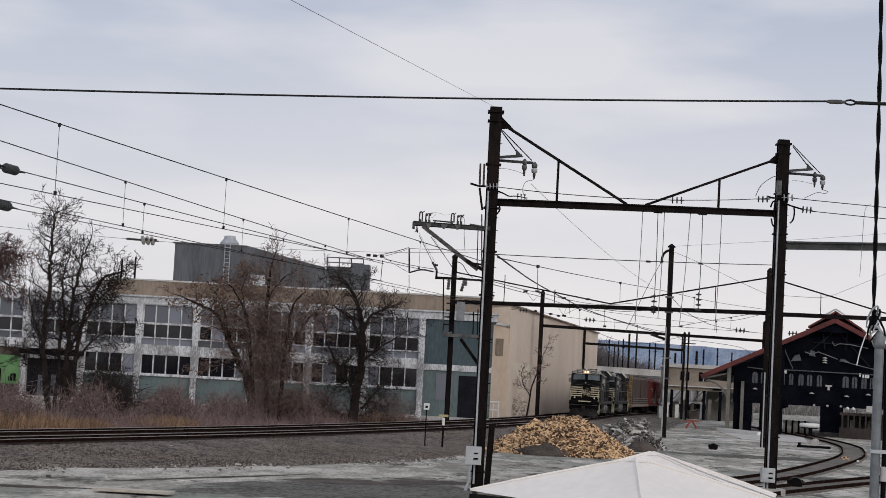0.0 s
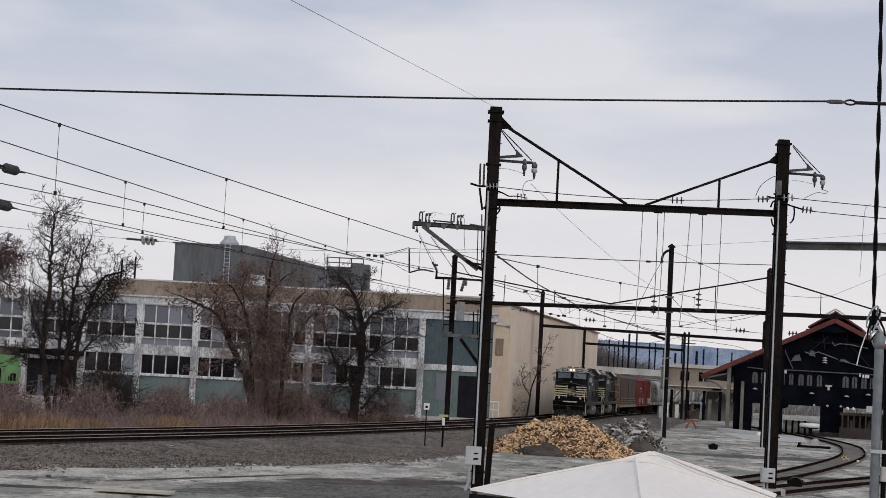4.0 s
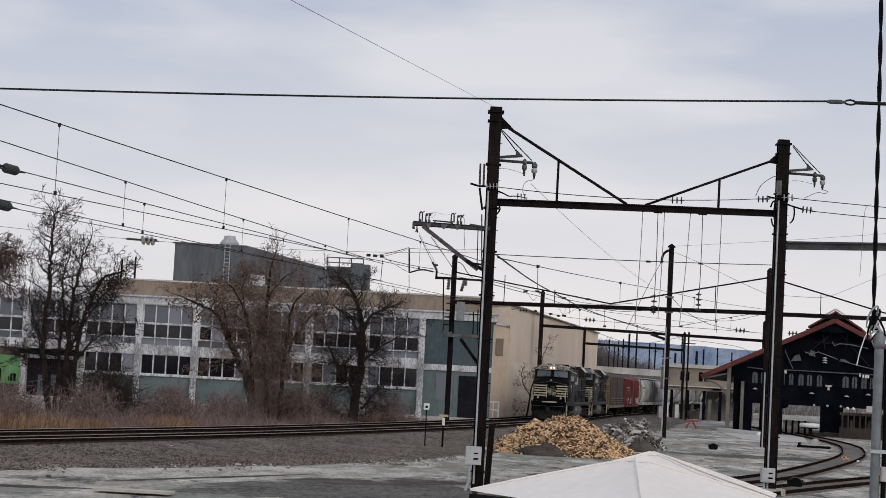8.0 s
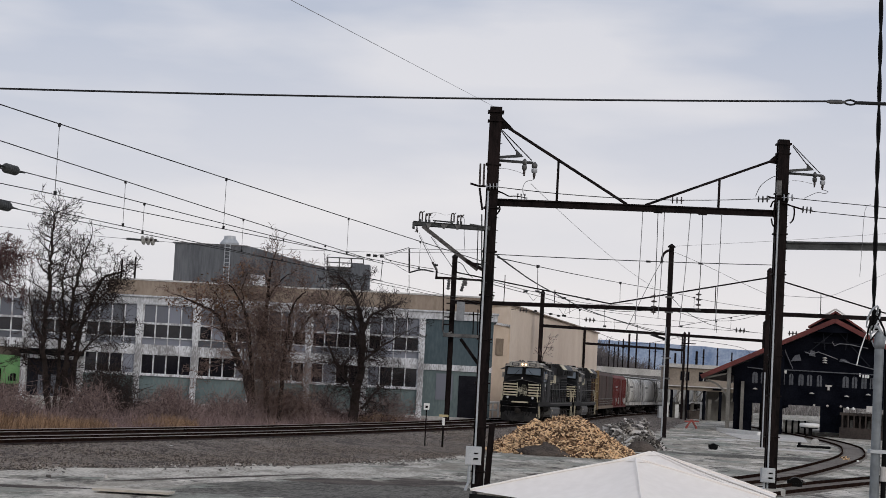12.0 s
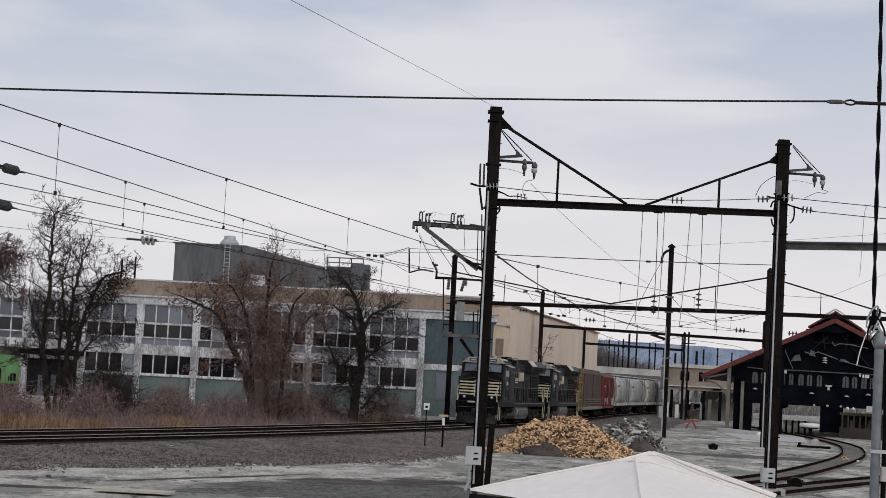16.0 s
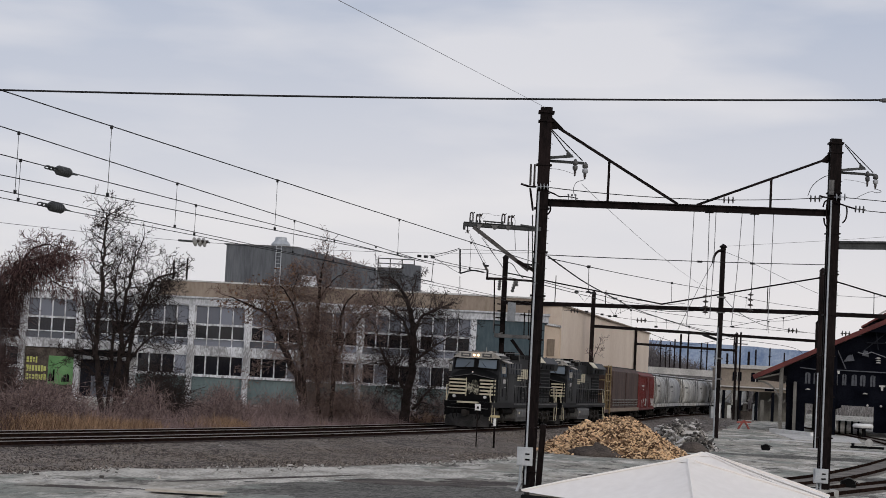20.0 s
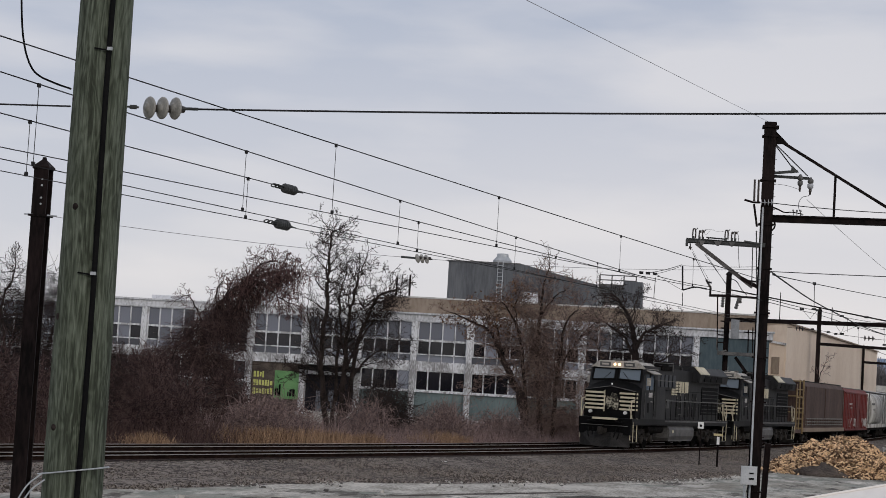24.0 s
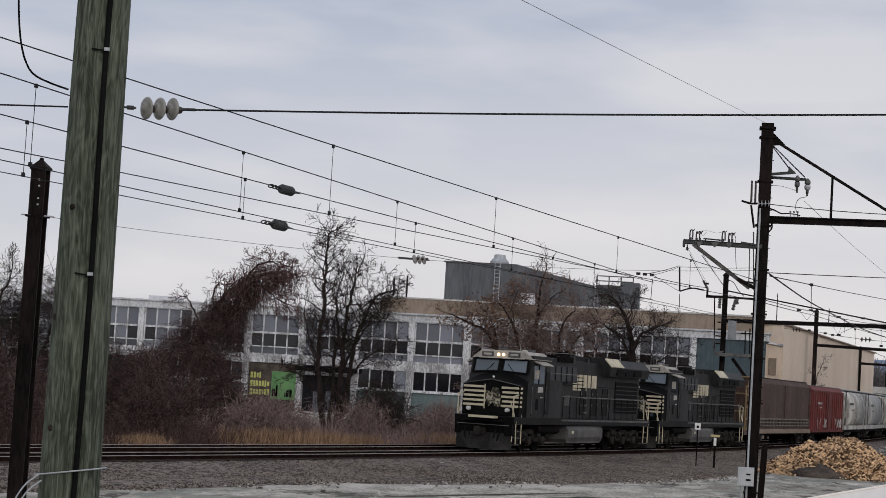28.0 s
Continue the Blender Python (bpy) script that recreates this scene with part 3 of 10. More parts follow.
def make_track(off, name, label, s0, s1):
    t = thing(name, label, "railway track", group="main line tracks")
    for side in (-0.7525, 0.7525):
        rail = part("rail", ribbon([(off + side + o, RAIL_Z + z) for o, z in RAIL_SIDE], s0, s1, 3.0), M_RAIL, t)
        part("rail_head", ribbon([(off + side - 0.039, RAIL_Z - 0.024), (off + side - 0.039, RAIL_Z - 0.002), (off + side + 0.039, RAIL_Z - 0.002), (off + side + 0.039, RAIL_Z - 0.024)], s0, s1, 3.0), M_RAILTOP, rail, "worn bright steel running surface")
    return t


track_near = make_track(0.0, "railway_track", "steel railway track on dark wooden ties, nearer of two", 5, 420)
track_far = make_track(-4.0, "railway_track", "steel railway track beside dry brush, farther of two", 5, 420)


def make_ties(parent, off, count, s0, joined_to):
    tie = Geo().box((0, 0, 0), (2.6, 0.23, 0.18)).mesh("tie", M_TIE)
    for i in range(count):
        p, a = on_line(s0 + 0.6 * i, off, RAIL_Z - 0.235)
        part("tie", tie, M_TIE, parent, at=Matrix.Translation(p) @ Matrix.Rotation(-a, 4, "Z"))
    g = Geo()
    k = s0 + 0.6 * count
    while k < joined_to:
        p, a = on_line(k, off, RAIL_Z - 0.235)
        g.box((0, 0, 0), (2.6, 0.23, 0.18), m=Matrix.Translation(p) @ Matrix.Rotation(-a, 4, "Z"))
        k += 0.6
    tagged(part("ties", g, M_TIE, parent), kind="stuff")


# ---- the glazed two-storey works building ----
FAC_Y, BAY, COL0 = 160.0, 4.75, -1.34


def make_works():
    b = thing("works_building", "two-storey white-framed works building with teal panels and broken windows", "building")
    n_bay = 14
    left = COL0 - BAY * n_bay
    # solid box behind the windows; the unlit rooms are painted on it
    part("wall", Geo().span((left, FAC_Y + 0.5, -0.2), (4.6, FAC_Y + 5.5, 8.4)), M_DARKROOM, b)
    part("roof", Geo().span((left - 0.3, FAC_Y - 0.2, 8.62), (4.9, FAC_Y + 6, 9.2)), M_CORNICE, b, "white flat roof edge")
    part("roof_edge", Geo().span((left - 0.4, FAC_Y - 0.4, 9.2), (5.0, FAC_Y + 6, 9.34)), M_CORNICE, b)
    part("plinth", Geo().span((left, FAC_Y - 0.1, -0.3), (4.6, FAC_Y + 0.5, 0.5)), M_CONC, b)
    col = Geo().span((-0.24, -0.35, -0.3), (0.24, 0.45, 8.62)).mesh("column", M_WHITE)
    band = Geo().span((0.24, -0.12, 4.45), (BAY - 0.24, 0.4, 5.15)).mesh("floor_band", M_WHITE)
    spand = Geo().span((0.24, 0.08, 5.15), (BAY - 0.24, 0.4, 5.78)).mesh("spandrel", M_PANEG)
    low = Geo().span((0.24, 0.06, 0.5), (BAY - 0.24, 0.4, 2.74)).mesh("lower_panel", M_TEAL)
    w = (BAY - 0.48) / 4
    frames = []
    for z0, z1 in ((7.0, 8.62), (5.78, 7.0), (2.74, 4.45)):
        g = Geo()
        g.span((0.24, -0.06, z0), (BAY - 0.24, 0.12, z0 + 0.1)).span((0.24, -0.06, z1 - 0.07), (BAY - 0.24, 0.12, z1))
        for k in range(5):
            x = min(max(0.24 + k * w - 0.05, 0.24), BAY - 0.34)
            g.span((x, -0.05, z0 + 0.1), (x + 0.1, 0.12, z1 - 0.07))
        frames.append(g.mesh("window_frame", M_WHITE))
    panes = [Geo().span((0.1, 0.1, z0 + 0.1), (w, 0.14, z1 - 0.07)).mesh("pane", m) for z0, z1, m in ((7.0, 8.62, M_PANEG), (5.78, 7.0, M_PANE), (2.74, 4.45, M_PANE))]
    bars = Geo()
    for k in range(1, 4):
        bars.span((0.24 + k * w - 0.04, -0.02, 5.15), (0.24 + k * w + 0.04, 0.079, 5.78))
    bars = bars.span((0.24, -0.02, 5.15), (BAY - 0.24, 0.079, 5.24)).mesh("spandrel_frame", M_WHITE)
    sill = Geo().span((0.24, -0.14, 2.62), (BAY - 0.24, 0.058, 2.74)).mesh("window_sill", M_WHITE)
    for i in range(n_bay + 1):
        part("column", col, M_WHITE, b, at=pose(COL0 - BAY * i, FAC_Y, 0))
    rnd = random.Random(4)
    for i in range(n_bay):
        m = pose(COL0 - BAY * (i + 1), FAC_Y, 0)
        part("floor_band", band, M_WHITE, b, at=m)
        sp = part("spandrel", spand, M_PANEG, b, at=m)
        part("spandrel_frame", bars, M_WHITE, sp)
        if i not in (6, 7):
            part("window_sill", sill, M_WHITE, b, at=m)
        for row in range(3):
            if row == 2 and i in (6, 7):
                continue
            f = part("window_frame", frames[row], M_WHITE, b, at=m)
            for k in range(4):
                me = panes[row] if not (row > 0 and rnd.random() < 0.13) else panes[0]
                if me is panes[0] and row > 0:
                    me = Geo().span((0.1, 0.1, (5.78, 2.74)[row - 1] + 0.1), (w, 0.14, (7.0, 4.45)[row - 1] - 0.07)).mesh("pane", M_PANEG)
                part("pane", me, M_PANE, f, at=pose(0.14 + k * w, 0, 0))
        if i not in (6, 7):
            part("lower_panel", low, M_TEAL, b, at=m)
    # entrance bay with a white canopy, and the painted bay beside it
    e = COL0 - BAY * 7
    part("canopy", Geo().span((e - 0.1, FAC_Y - 1.6, 3.95), (e + BAY + 0.3, FAC_Y - 0.36, 4.35)), M_BLACKR, b, "black entrance canopy")
    part("transom", Geo().span((e + 0.25, FAC_Y + 0.02, 3.6), (e + BAY - 0.25, FAC_Y + 0.28, 3.92)), M_WHITE, b, "white panel under the canopy")
    # flat panel: the shade of the entrance is painted, with little depth behind
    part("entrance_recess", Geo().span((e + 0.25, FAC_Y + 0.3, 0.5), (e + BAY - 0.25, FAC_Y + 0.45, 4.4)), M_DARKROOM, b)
    door = Geo().span((e + 1.2, FAC_Y + 0.22, 0.5), (e + 2.0, FAC_Y + 0.29, 2.3)).span((e + 2.3, FAC_Y + 0.22, 0.5), (e + 3.1, FAC_Y + 0.29, 2.3))
    part("door", door, M_PANEG, b, "dull glazed double door")
    g7 = COL0 - BAY * 8
    part("wall_panel", Geo().span((g7 + 0.25, FAC_Y + 0.1, 0.5), (g7 + BAY - 0.25, FAC_Y + 0.4, 4.45)), M_SOIL, b)
    mural = part("mural", Geo().span((g7 + 0.3, FAC_Y + 0.02, 1.35), (g7 + BAY - 0.3, FAC_Y + 0.096, 3.75)), M_GREEN, b, "green and yellow painted mural")
    part("mural_patch", Geo().span((g7 + 0.3, FAC_Y - 0.01, 1.35), (g7 + 2.3, FAC_Y + 0.016, 3.75)), M_SOIL, mural, "dark lettered half of the mural")
    dabs = Geo()
    for k in range(18):
        x, h = g7 + 2.4 + rnd.random() * 1.7, 0.25 + rnd.random() * 0.75
        dabs.box((x, FAC_Y - 0.02, 1.6 + h / 2), (0.12, 0.03, h), 0)
    tagged(part("mural_strokes", dabs, M_BLACK, mural, "dark painted strokes"), kind="stuff")
    yel = Geo()
    for row in range(3):
        x = g7 + 0.45
        while x < g7 + (1.4 if row == 0 else 2.0):
            w = rnd.uniform(0.1, 0.22)
            yel.box((x + w / 2, FAC_Y - 0.022, 3.35 - row * 0.72), (w, 0.02, rnd.uniform(0.35, 0.55)))
            x += w + 0.07
    tagged(part("letter_bars", yel, M_MURALY, mural, "rows of unreadable yellow bars"), kind="stuff")
    # blind teal end with a service door
    part("end_wall", Geo().span((COL0 + 0.24, FAC_Y, 4.85), (4.6, FAC_Y + 0.5, 8.62)), M_TEALD, b, "dark teal blind wall")
    part("floor_band", Geo().span((COL0 + 0.24, FAC_Y - 0.1, 4.35), (4.6, FAC_Y + 0.5, 4.85)), M_WHITE, b)
    part("end_wall", Geo().span((COL0 + 0.24, FAC_Y + 0.02, 0.3), (4.6, FAC_Y + 0.5, 4.35)), M_TEAL, b)
    part("shutter", Geo().span((0.0, FAC_Y - 0.06, 1.9), (1.4, FAC_Y + 0.01, 4.1)), M_PANEG, b)
    part("door", Geo().span((1.9, FAC_Y - 0.05, 0.5), (3.6, FAC_Y + 0.01, 4.0)), M_DARKROOM, b, "loading doorway with its dark inside painted on")
    part("roof_vent", Geo().span((-49.0, FAC_Y + 2, 9.34), (-46.5, FAC_Y + 4, 9.75)), M_CORNICE, b)


make_works()


def make_hall():
    b = thing("factory_hall", "tan stucco factory hall with a dark metal rooftop penthouse", "building")
    part("wall", Geo().span((-29.0, 166.0, -0.2), (4.55, 200, 10.85)), M_TAN, b)
    part("parapet_cap", Geo().span((-29.1, 165.9, 10.85), (4.65, 200, 10.98)), M_CONC, b)
    pent = Geo()
    prof = [(-25.8, 10.98), (-25.8, 15.35), (-18.8, 15.45), (-11.3, 13.75), (-11.3, 10.98)]
    pent.add([(x, 183, z) for x, z in prof] + [(x, 195, z) for x, z in prof],
             [(4, 3, 2, 1, 0), (5, 6, 7, 8, 9)] + [(i, (i + 1) % 5, 5 + (i + 1) % 5, 5 + i) for i in range(5)])
    p = part("penthouse", pent, M_DARKMETAL, b, "dark grey corrugated metal penthouse")
    seam = Geo()
    for k in range(36):
        x = -25.6 + k * 0.4
        top = 15.3 if x < -18.8 else 15.4 - (x + 18.8) * 0.2267
        seam.span((x, 182.93, 10.99), (x + 0.12, 182.995, top))
    part("rib", seam, M_DARKMETAL, p)
    part("cap", Geo().span((-26.0, 182.8, 15.36), (-18.8, 184, 15.46)), M_STEELG, p)
    part("roof_vent", Geo().lathe([(0.1, 0), (0.9, 0.1), (0.95, 0.5), (0.6, 0.9), (0.55, 1.2), (0.1, 1.25)], m=pose(-20.9, 186, 15.3)), M_GALV, b, "round galvanised roof ventilator")
    part("hatch", Geo().span((-18.4, 182.7, 11.3), (-16.9, 182.95, 12.7)), M_WHITE, p, "pale service hatch")
    lad = Geo()
    for x in (-20.95, -20.45):
        lad.rod((x, 182.7, 11), (x, 182.7, 15.6), 0.05)
    for k in range(12):
        lad.rod((-20.95, 182.7, 11.2 + k * 0.36), (-20.45, 182.7, 11.2 + k * 0.36), 0.03)
    part("ladder", lad, M_GALV, p)
    # louvred cooling tower on a stand
    c = thing("cooling_tower", "grey steel cooling tower with railings on the hall roof", "cooling tower")
    part("casing", Geo().add([(-10.2, 174, 11.6), (-7.2, 174, 11.6), (-6.8, 174, 13.4), (-10.6, 174, 13.4), (-10.2, 177, 11.6), (-7.2, 177, 11.6), (-6.8, 177, 13.4), (-10.6, 177, 13.4)],
                             [(3, 2, 1, 0), (4, 5, 6, 7), (0, 1, 5, 4), (1, 2, 6, 5), (2, 3, 7, 6), (3, 0, 4, 7)]), M_STEELG, c)
    for k in range(6):
        z = 11.8 + k * 0.26
        part("louvre", Geo().span((-10.3, 173.86, z), (-7.1, 173.99, z + 0.09)), M_DARKMETAL, c)
    part("tank", Geo().span((-8.3, 173.7, 11.3), (-6.6, 176.5, 13.7)), M_DARKMETAL, c)
    part("base", Geo().span((-10.9, 173.6, 10.98), (-6.4, 177.2, 11.3)), M_STEELG, c)
    for x in (-10.5, -9.4, -8.3, -7.2):
        part("railing_post", Geo().rod((x, 173.8, 11.3), (x, 173.8, 14.25), 0.06), M_STEELG, c)
    for z in (13.75, 14.2):
        part("railing_bar", Geo().rod((-10.5, 173.8, z), (-7.2, 173.8, z), 0.05), M_STEELG, c)
    for x, h in ((-28.6, 1.2), (-27.4, 1.5)):
        a = thing("roof_mast", "thin dark cross-armed mast on the flat roof", "mast", pose(x, 170, 10.9), "roof masts")
        part("pole", Geo().rod((0, 0, -0.2), (0, 0, h + 0.7), 0.09), M_STEEL, a)
        part("crossarm", Geo().bar((-0.5, 0, h), (0.5, 0, h), 0.06, 0.06), M_STEEL, a)


make_hall()


def make_warehouse():
    b = thing("warehouse", "tall plain beige stucco warehouse beside the railway line", "building")
    foot = [(4.7, 181), (6.74, 180), (21.6, 258), (4.0, 264)]
    g = Geo().add([(x, y, -0.2) for x, y in foot] + [(x, y, 10.9) for x, y in foot],
                  [(0, 3, 2, 1), (4, 5, 6, 7), (0, 1, 5, 4), (1, 2, 6, 5), (2, 3, 7, 6), (3, 0, 4, 7)])
    part("wall", g, M_BEIGE, b)
    cap = Geo().add([(x, y, 10.9) for x, y in ((4.5, 180.7), (6.95, 179.8), (21.85, 258), (4, 264.5))] + [(x, y, 11.05) for x, y in ((4.5, 180.7), (6.95, 179.8), (21.85, 258), (4, 264.5))],
                    [(0, 3, 2, 1), (4, 5, 6, 7), (0, 1, 5, 4), (1, 2, 6, 5), (2, 3, 7, 6), (3, 0, 4, 7)])
    part("parapet_cap", cap, M_TAN, b)
    # low wing in front of the gable
    part("wing", Geo().span((3.4, 176.2, -0.2), (6.45, 180.5, 8.95)), M_BEIGE, b)
    part("wing_roof", Geo().add([(3.2, 176.0, 9.2), (6.6, 176.0, 8.75), (6.6, 180.6, 8.75), (3.2, 180.6, 9.2), (3.2, 176.0, 9.4), (6.6, 176.0, 8.95), (6.6, 180.6, 8.95), (3.2, 180.6, 9.4)],
                               [(0, 3, 2, 1), (4, 5, 6, 7), (0, 1, 5, 4), (1, 2, 6, 5), (2, 3, 7, 6), (3, 0, 4, 7)]), M_WHITE, b, "white sloping roof edge")
    part("window", Geo().span((5.35, 176.1, 6.1), (6.05, 176.24, 7.65)), M_TAN, b)
    d = Vector((14.86, 78, 0)).normalized()
    n = Vector((d.y, -d.x, 0))
    p = Vector((6.74, 180, 0)) + d * 2 + n * 0.02
    part("wall_patch", Geo().add([tuple(p + d * a + Vector((0, 0, z))) for a, z in ((0, 4.0), (14, 4.0), (14, 5.6), (0, 5.6))], [(0, 1, 2, 3)]), M_PATCH, b, "pale repaired wall patch")


make_warehouse()


# ---- catenary gantries ----
def h_column(g, base, top, w, d):
    """An H-shaped steel column as one closed section."""
    x, y, z0 = base
    a, c, e = w / 2, d / 2, 0.05
    sec = [(-a, -c), (a, -c), (a, -c + e), (e, -c + e), (e, c - e), (a, c - e), (a, c), (-a, c), (-a, c - e), (-a + 0.03, c - e), (-a + 0.03, -c + e), (-a, -c + e)]
    n = len(sec)
    return g.add([(x + p, y + q, z) for z in (z0, top) for p, q in sec], [(i, (i + 1) % n, n + (i + 1) % n, n + i) for i in range(n)] + [tuple(range(n - 1, -1, -1)), tuple(range(n, 2 * n))])


LP, RP = Vector((1.55, 63.98, 0)), Vector((12.55, 70.9, 0))


SHAPES = {
    "thin": [(0.12, -0.5), (0.14, -0.2), (0.55, -0.16), (1.0, -0.06), (0.95, 0.06), (0.35, 0.2), (0.14, 0.28), (0.12, 0.5)],
    "slim": [(0.14, -0.5), (0.14, -0.2), (0.3, -0.17), (1.0, -0.11), (1.0, 0.05), (0.3, 0.13), (0.14, 0.16), (0.14, 0.5)],
    "fat": [(0.28, -0.5), (0.28, -0.36), (0.85, -0.31), (1.0, -0.16), (0.98, 0.16), (0.7, 0.32), (0.28, 0.38), (0.28, 0.5)],
    "bell": [(0.3, -0.5), (0.32, -0.4), (0.62, -0.36), (0.9, -0.3), (1.0, -0.16), (1.0, -0.02), (0.93, 0.1), (0.72, 0.18), (0.5, 0.24), (0.42, 0.34), (0.36, 0.5)],
    "ribbed": [(0.62, -0.5), (0.68, -0.3), (1.0, -0.18), (1.0, 0.14), (0.68, 0.3), (0.62, 0.5)]}


def disc_string(parent, p, q, count, r=0.13, material=None, name="insulator", shape="thin"):
    """A string of insulator discs from p to q."""
    p, q = Vector(p), Vector(q)
    d = q - p
    rot = d.to_track_quat("Z", "Y").to_matrix().to_4x4()
    step = d.length / count
    prof = [(a * r, (i + 0.5 + b - count / 2) * step) for i in range(count) for a, b in SHAPES[shape]]
    return part(name, Geo().lathe(prof, 12 if shape != "bell" else 28, Matrix.Translation((p + q) / 2) @ rot), material or M_PORC, parent, smooth=shape != "ribbed")


def make_gantry_one():
    t = thing("catenary_gantry", "dark brown steel catenary gantry with trussed cross beam and equipment arms", "gantry")
    lp = part("column", h_column(Geo(), (LP.x, LP.y, -0.3), 12.68, 0.40, 0.40), M_STEEL, t)
    rp = part("column", h_column(Geo(), (RP.x, RP.y, 0.2), 13.02, 0.42, 0.42), M_STEEL, t)
    for c, top, col in ((LP, 12.68, lp), (RP, 13.02, rp)):
        part("cap", Geo().span((c.x - 0.27, c.y - 0.27, top), (c.x + 0.27, c.y + 0.27, top + 0.07)).span((c.x - 0.2, c.y - 0.2, top + 0.07), (c.x + 0.2, c.y + 0.2, top + 0.2)), M_STEEL, col)
    part("foundation", Geo().span((RP.x - 0.5, RP.y - 0.5, -0.3), (RP.x + 0.5, RP.y + 0.5, 0.22)), M_CONC, t, "weathered concrete footing")
    a, b = Vector((LP.x + 0.2, LP.y, 9.66)), Vector((RP.x - 0.2, RP.y, 10.44))
    beam = Geo().bar(a + Vector((0, 0, 0.1)), b + Vector((0, 0, 0.1)), 0.24, 0.045).bar(a - Vector((0, 0, 0.1)), b - Vector((0, 0, 0.1)), 0.24, 0.045).bar(a, b, 0.08, 0.18)
    part("cross_beam", beam, M_STEEL, t)
    up = Vector((0, 0, 0.12))
    l0, r0 = Vector((LP.x + 0.2, LP.y, 12.35)), Vector((RP.x - 0.2, RP.y, 12.5))
    l1, r1 = a.lerp(b, 0.438) + up, a.lerp(b, 0.508) + up
    for p, q in ((l0, l1), (r0, r1)):
        part("tie_rod", Geo().bar(p, q, 0.07, 0.08), M_STEEL, t)
        f = 0.196 if p is l0 else 0.777
        e = a.lerp(b, f)
        k = (e.x - p.x) / (q.x - p.x)
        part("strut", Geo().bar(e + up, Vector((e.x, e.y, p.z + (q.z - p.z) * k)), 0.08, 0.08), M_STEEL, t)
        s = 1 if p is l0 else -1
        part("gusset", Geo().add([(p.x, p.y - 0.03, p.z + 0.22), (p.x, p.y - 0.03, p.z - 0.2), (p.x + s * 0.4, p.y - 0.03, p.z - 0.16), (p.x, p.y + 0.03, p.z + 0.22), (p.x, p.y + 0.03, p.z - 0.2), (p.x + s * 0.4, p.y + 0.03, p.z - 0.16)],
                                 [(0, 1, 2), (5, 4, 3), (0, 3, 4, 1), (1, 4, 5, 2), (2, 5, 3, 0)]), M_STEEL, t)
    # long beam running off to the next structure
    c = Vector((RP.x + 0.25, RP.y + 0.2, 9.28))
    d = c + Vector((10, 5.0, 0.75))
    part("side_beam", Geo().bar(c + Vector((0, 0, 0.12)), d + Vector((0, 0, 0.12)), 0.25, 0.07).bar(c - Vector((0, 0, 0.12)), d - Vector((0, 0, 0.12)), 0.25, 0.07).bar(c, d, 0.05, 0.2), M_ARM, t, "dark grey steel side beam")
    return t


gantry = make_gantry_one()


def make_far_gantry(p, q, z_beam, tops, dark=M_STEEL, width=0.4, rods=True, label="dark steel catenary gantry farther up the line"):
    t = thing("catenary_gantry", label, "gantry", group="gantries along the line")
    p, q = Vector(p), Vector(q)
    for c, top in ((p, tops[0]), (q, tops[1])):
        col = part("column", h_column(Geo(), (c.x, c.y, -0.2), top, width, width), dark, t)
        part("cap", Geo().lathe([(width * 0.62, 0), (width * 0.62, 0.08), (0.05, 0.3)], 4, Matrix.Translation((c.x, c.y, top))), dark, col)
    a, b = Vector((p.x, p.y, z_beam)), Vector((q.x, q.y, z_beam))
    part("cross_beam", Geo().bar(a, b, 0.25, 0.3), dark, t)
    if rods:
        for e, g, top in ((a, a.lerp(b, 0.42), tops[0]), (b, a.lerp(b, 0.45), tops[1])):
            s = Vector((e.x, e.y, top - 0.5))
            part("tie_rod", Geo().bar(s, g, 0.1, 0.1), dark, t)
    return t


gantry_two = make_far_gantry((0.95, 145, 0), (23.5, 136, 0), 9.55, (12.9, 12.5), rods=False)
for p in ((1.1, 144.9, 11.8), (23.5, 136, 12.11)):
    part("tie_rod", Geo().bar(p, (12.56, 140.6, 9.83), 0.09, 0.1), M_STEEL, gantry_two)
for p, z in (((4.79, 143.50, 11.71), 9.6), ((8.51, 142.00, 10.72), 9.6), ((19.86, 137.50, 11.36), 9.6)):
    part("tie_hanger", Geo().rod(p, (p[0], p[1], z), 0.035, n=5), M_STEEL, gantry_two)
part("tie_hanger", Geo().rod((26.98, 135.00, 11.13), (27.01, 135.00, 9.48), 0.03, n=5), M_STEEL, gantry_two)
part("cross_beam", Geo().bar((23.5, 136, 9.5), (33.5, 134, 9.5), 0.25, 0.3), M_STEEL, gantry_two)
part("tie_rod", Geo().bar((23.5, 136, 12.1), (31.5, 134.4, 9.9), 0.1, 0.1), M_STEEL, gantry_two)
make_far_gantry((10.4, 193.8, 0), (35.4, 206.8, 0), 9.6, (12.9, 11.5), rods=False)
make_far_gantry((18.4, 240, 0), (32.3, 250, 0), 9.08, (10.9, 11.2), width=0.3, rods=False)

mp = thing("steel_mast", "tall slim red-brown steel mast in the yard", "mast")
mcol = part("column", h_column(Geo(), (18.0, 149.6, -0.2), 14.9, 0.36, 0.36), M_STEEL, mp)
part("cap", Geo().lathe([(0.3, 0), (0.3, 0.1), (0.05, 0.3)], 8, Matrix.Translation((18.0, 149.6, 14.9))), M_STEEL, mcol)
part("conduit", Geo().rod((17.8, 149.3, 0), (17.8, 149.3, 8.6), 0.06), M_GALV, mp)


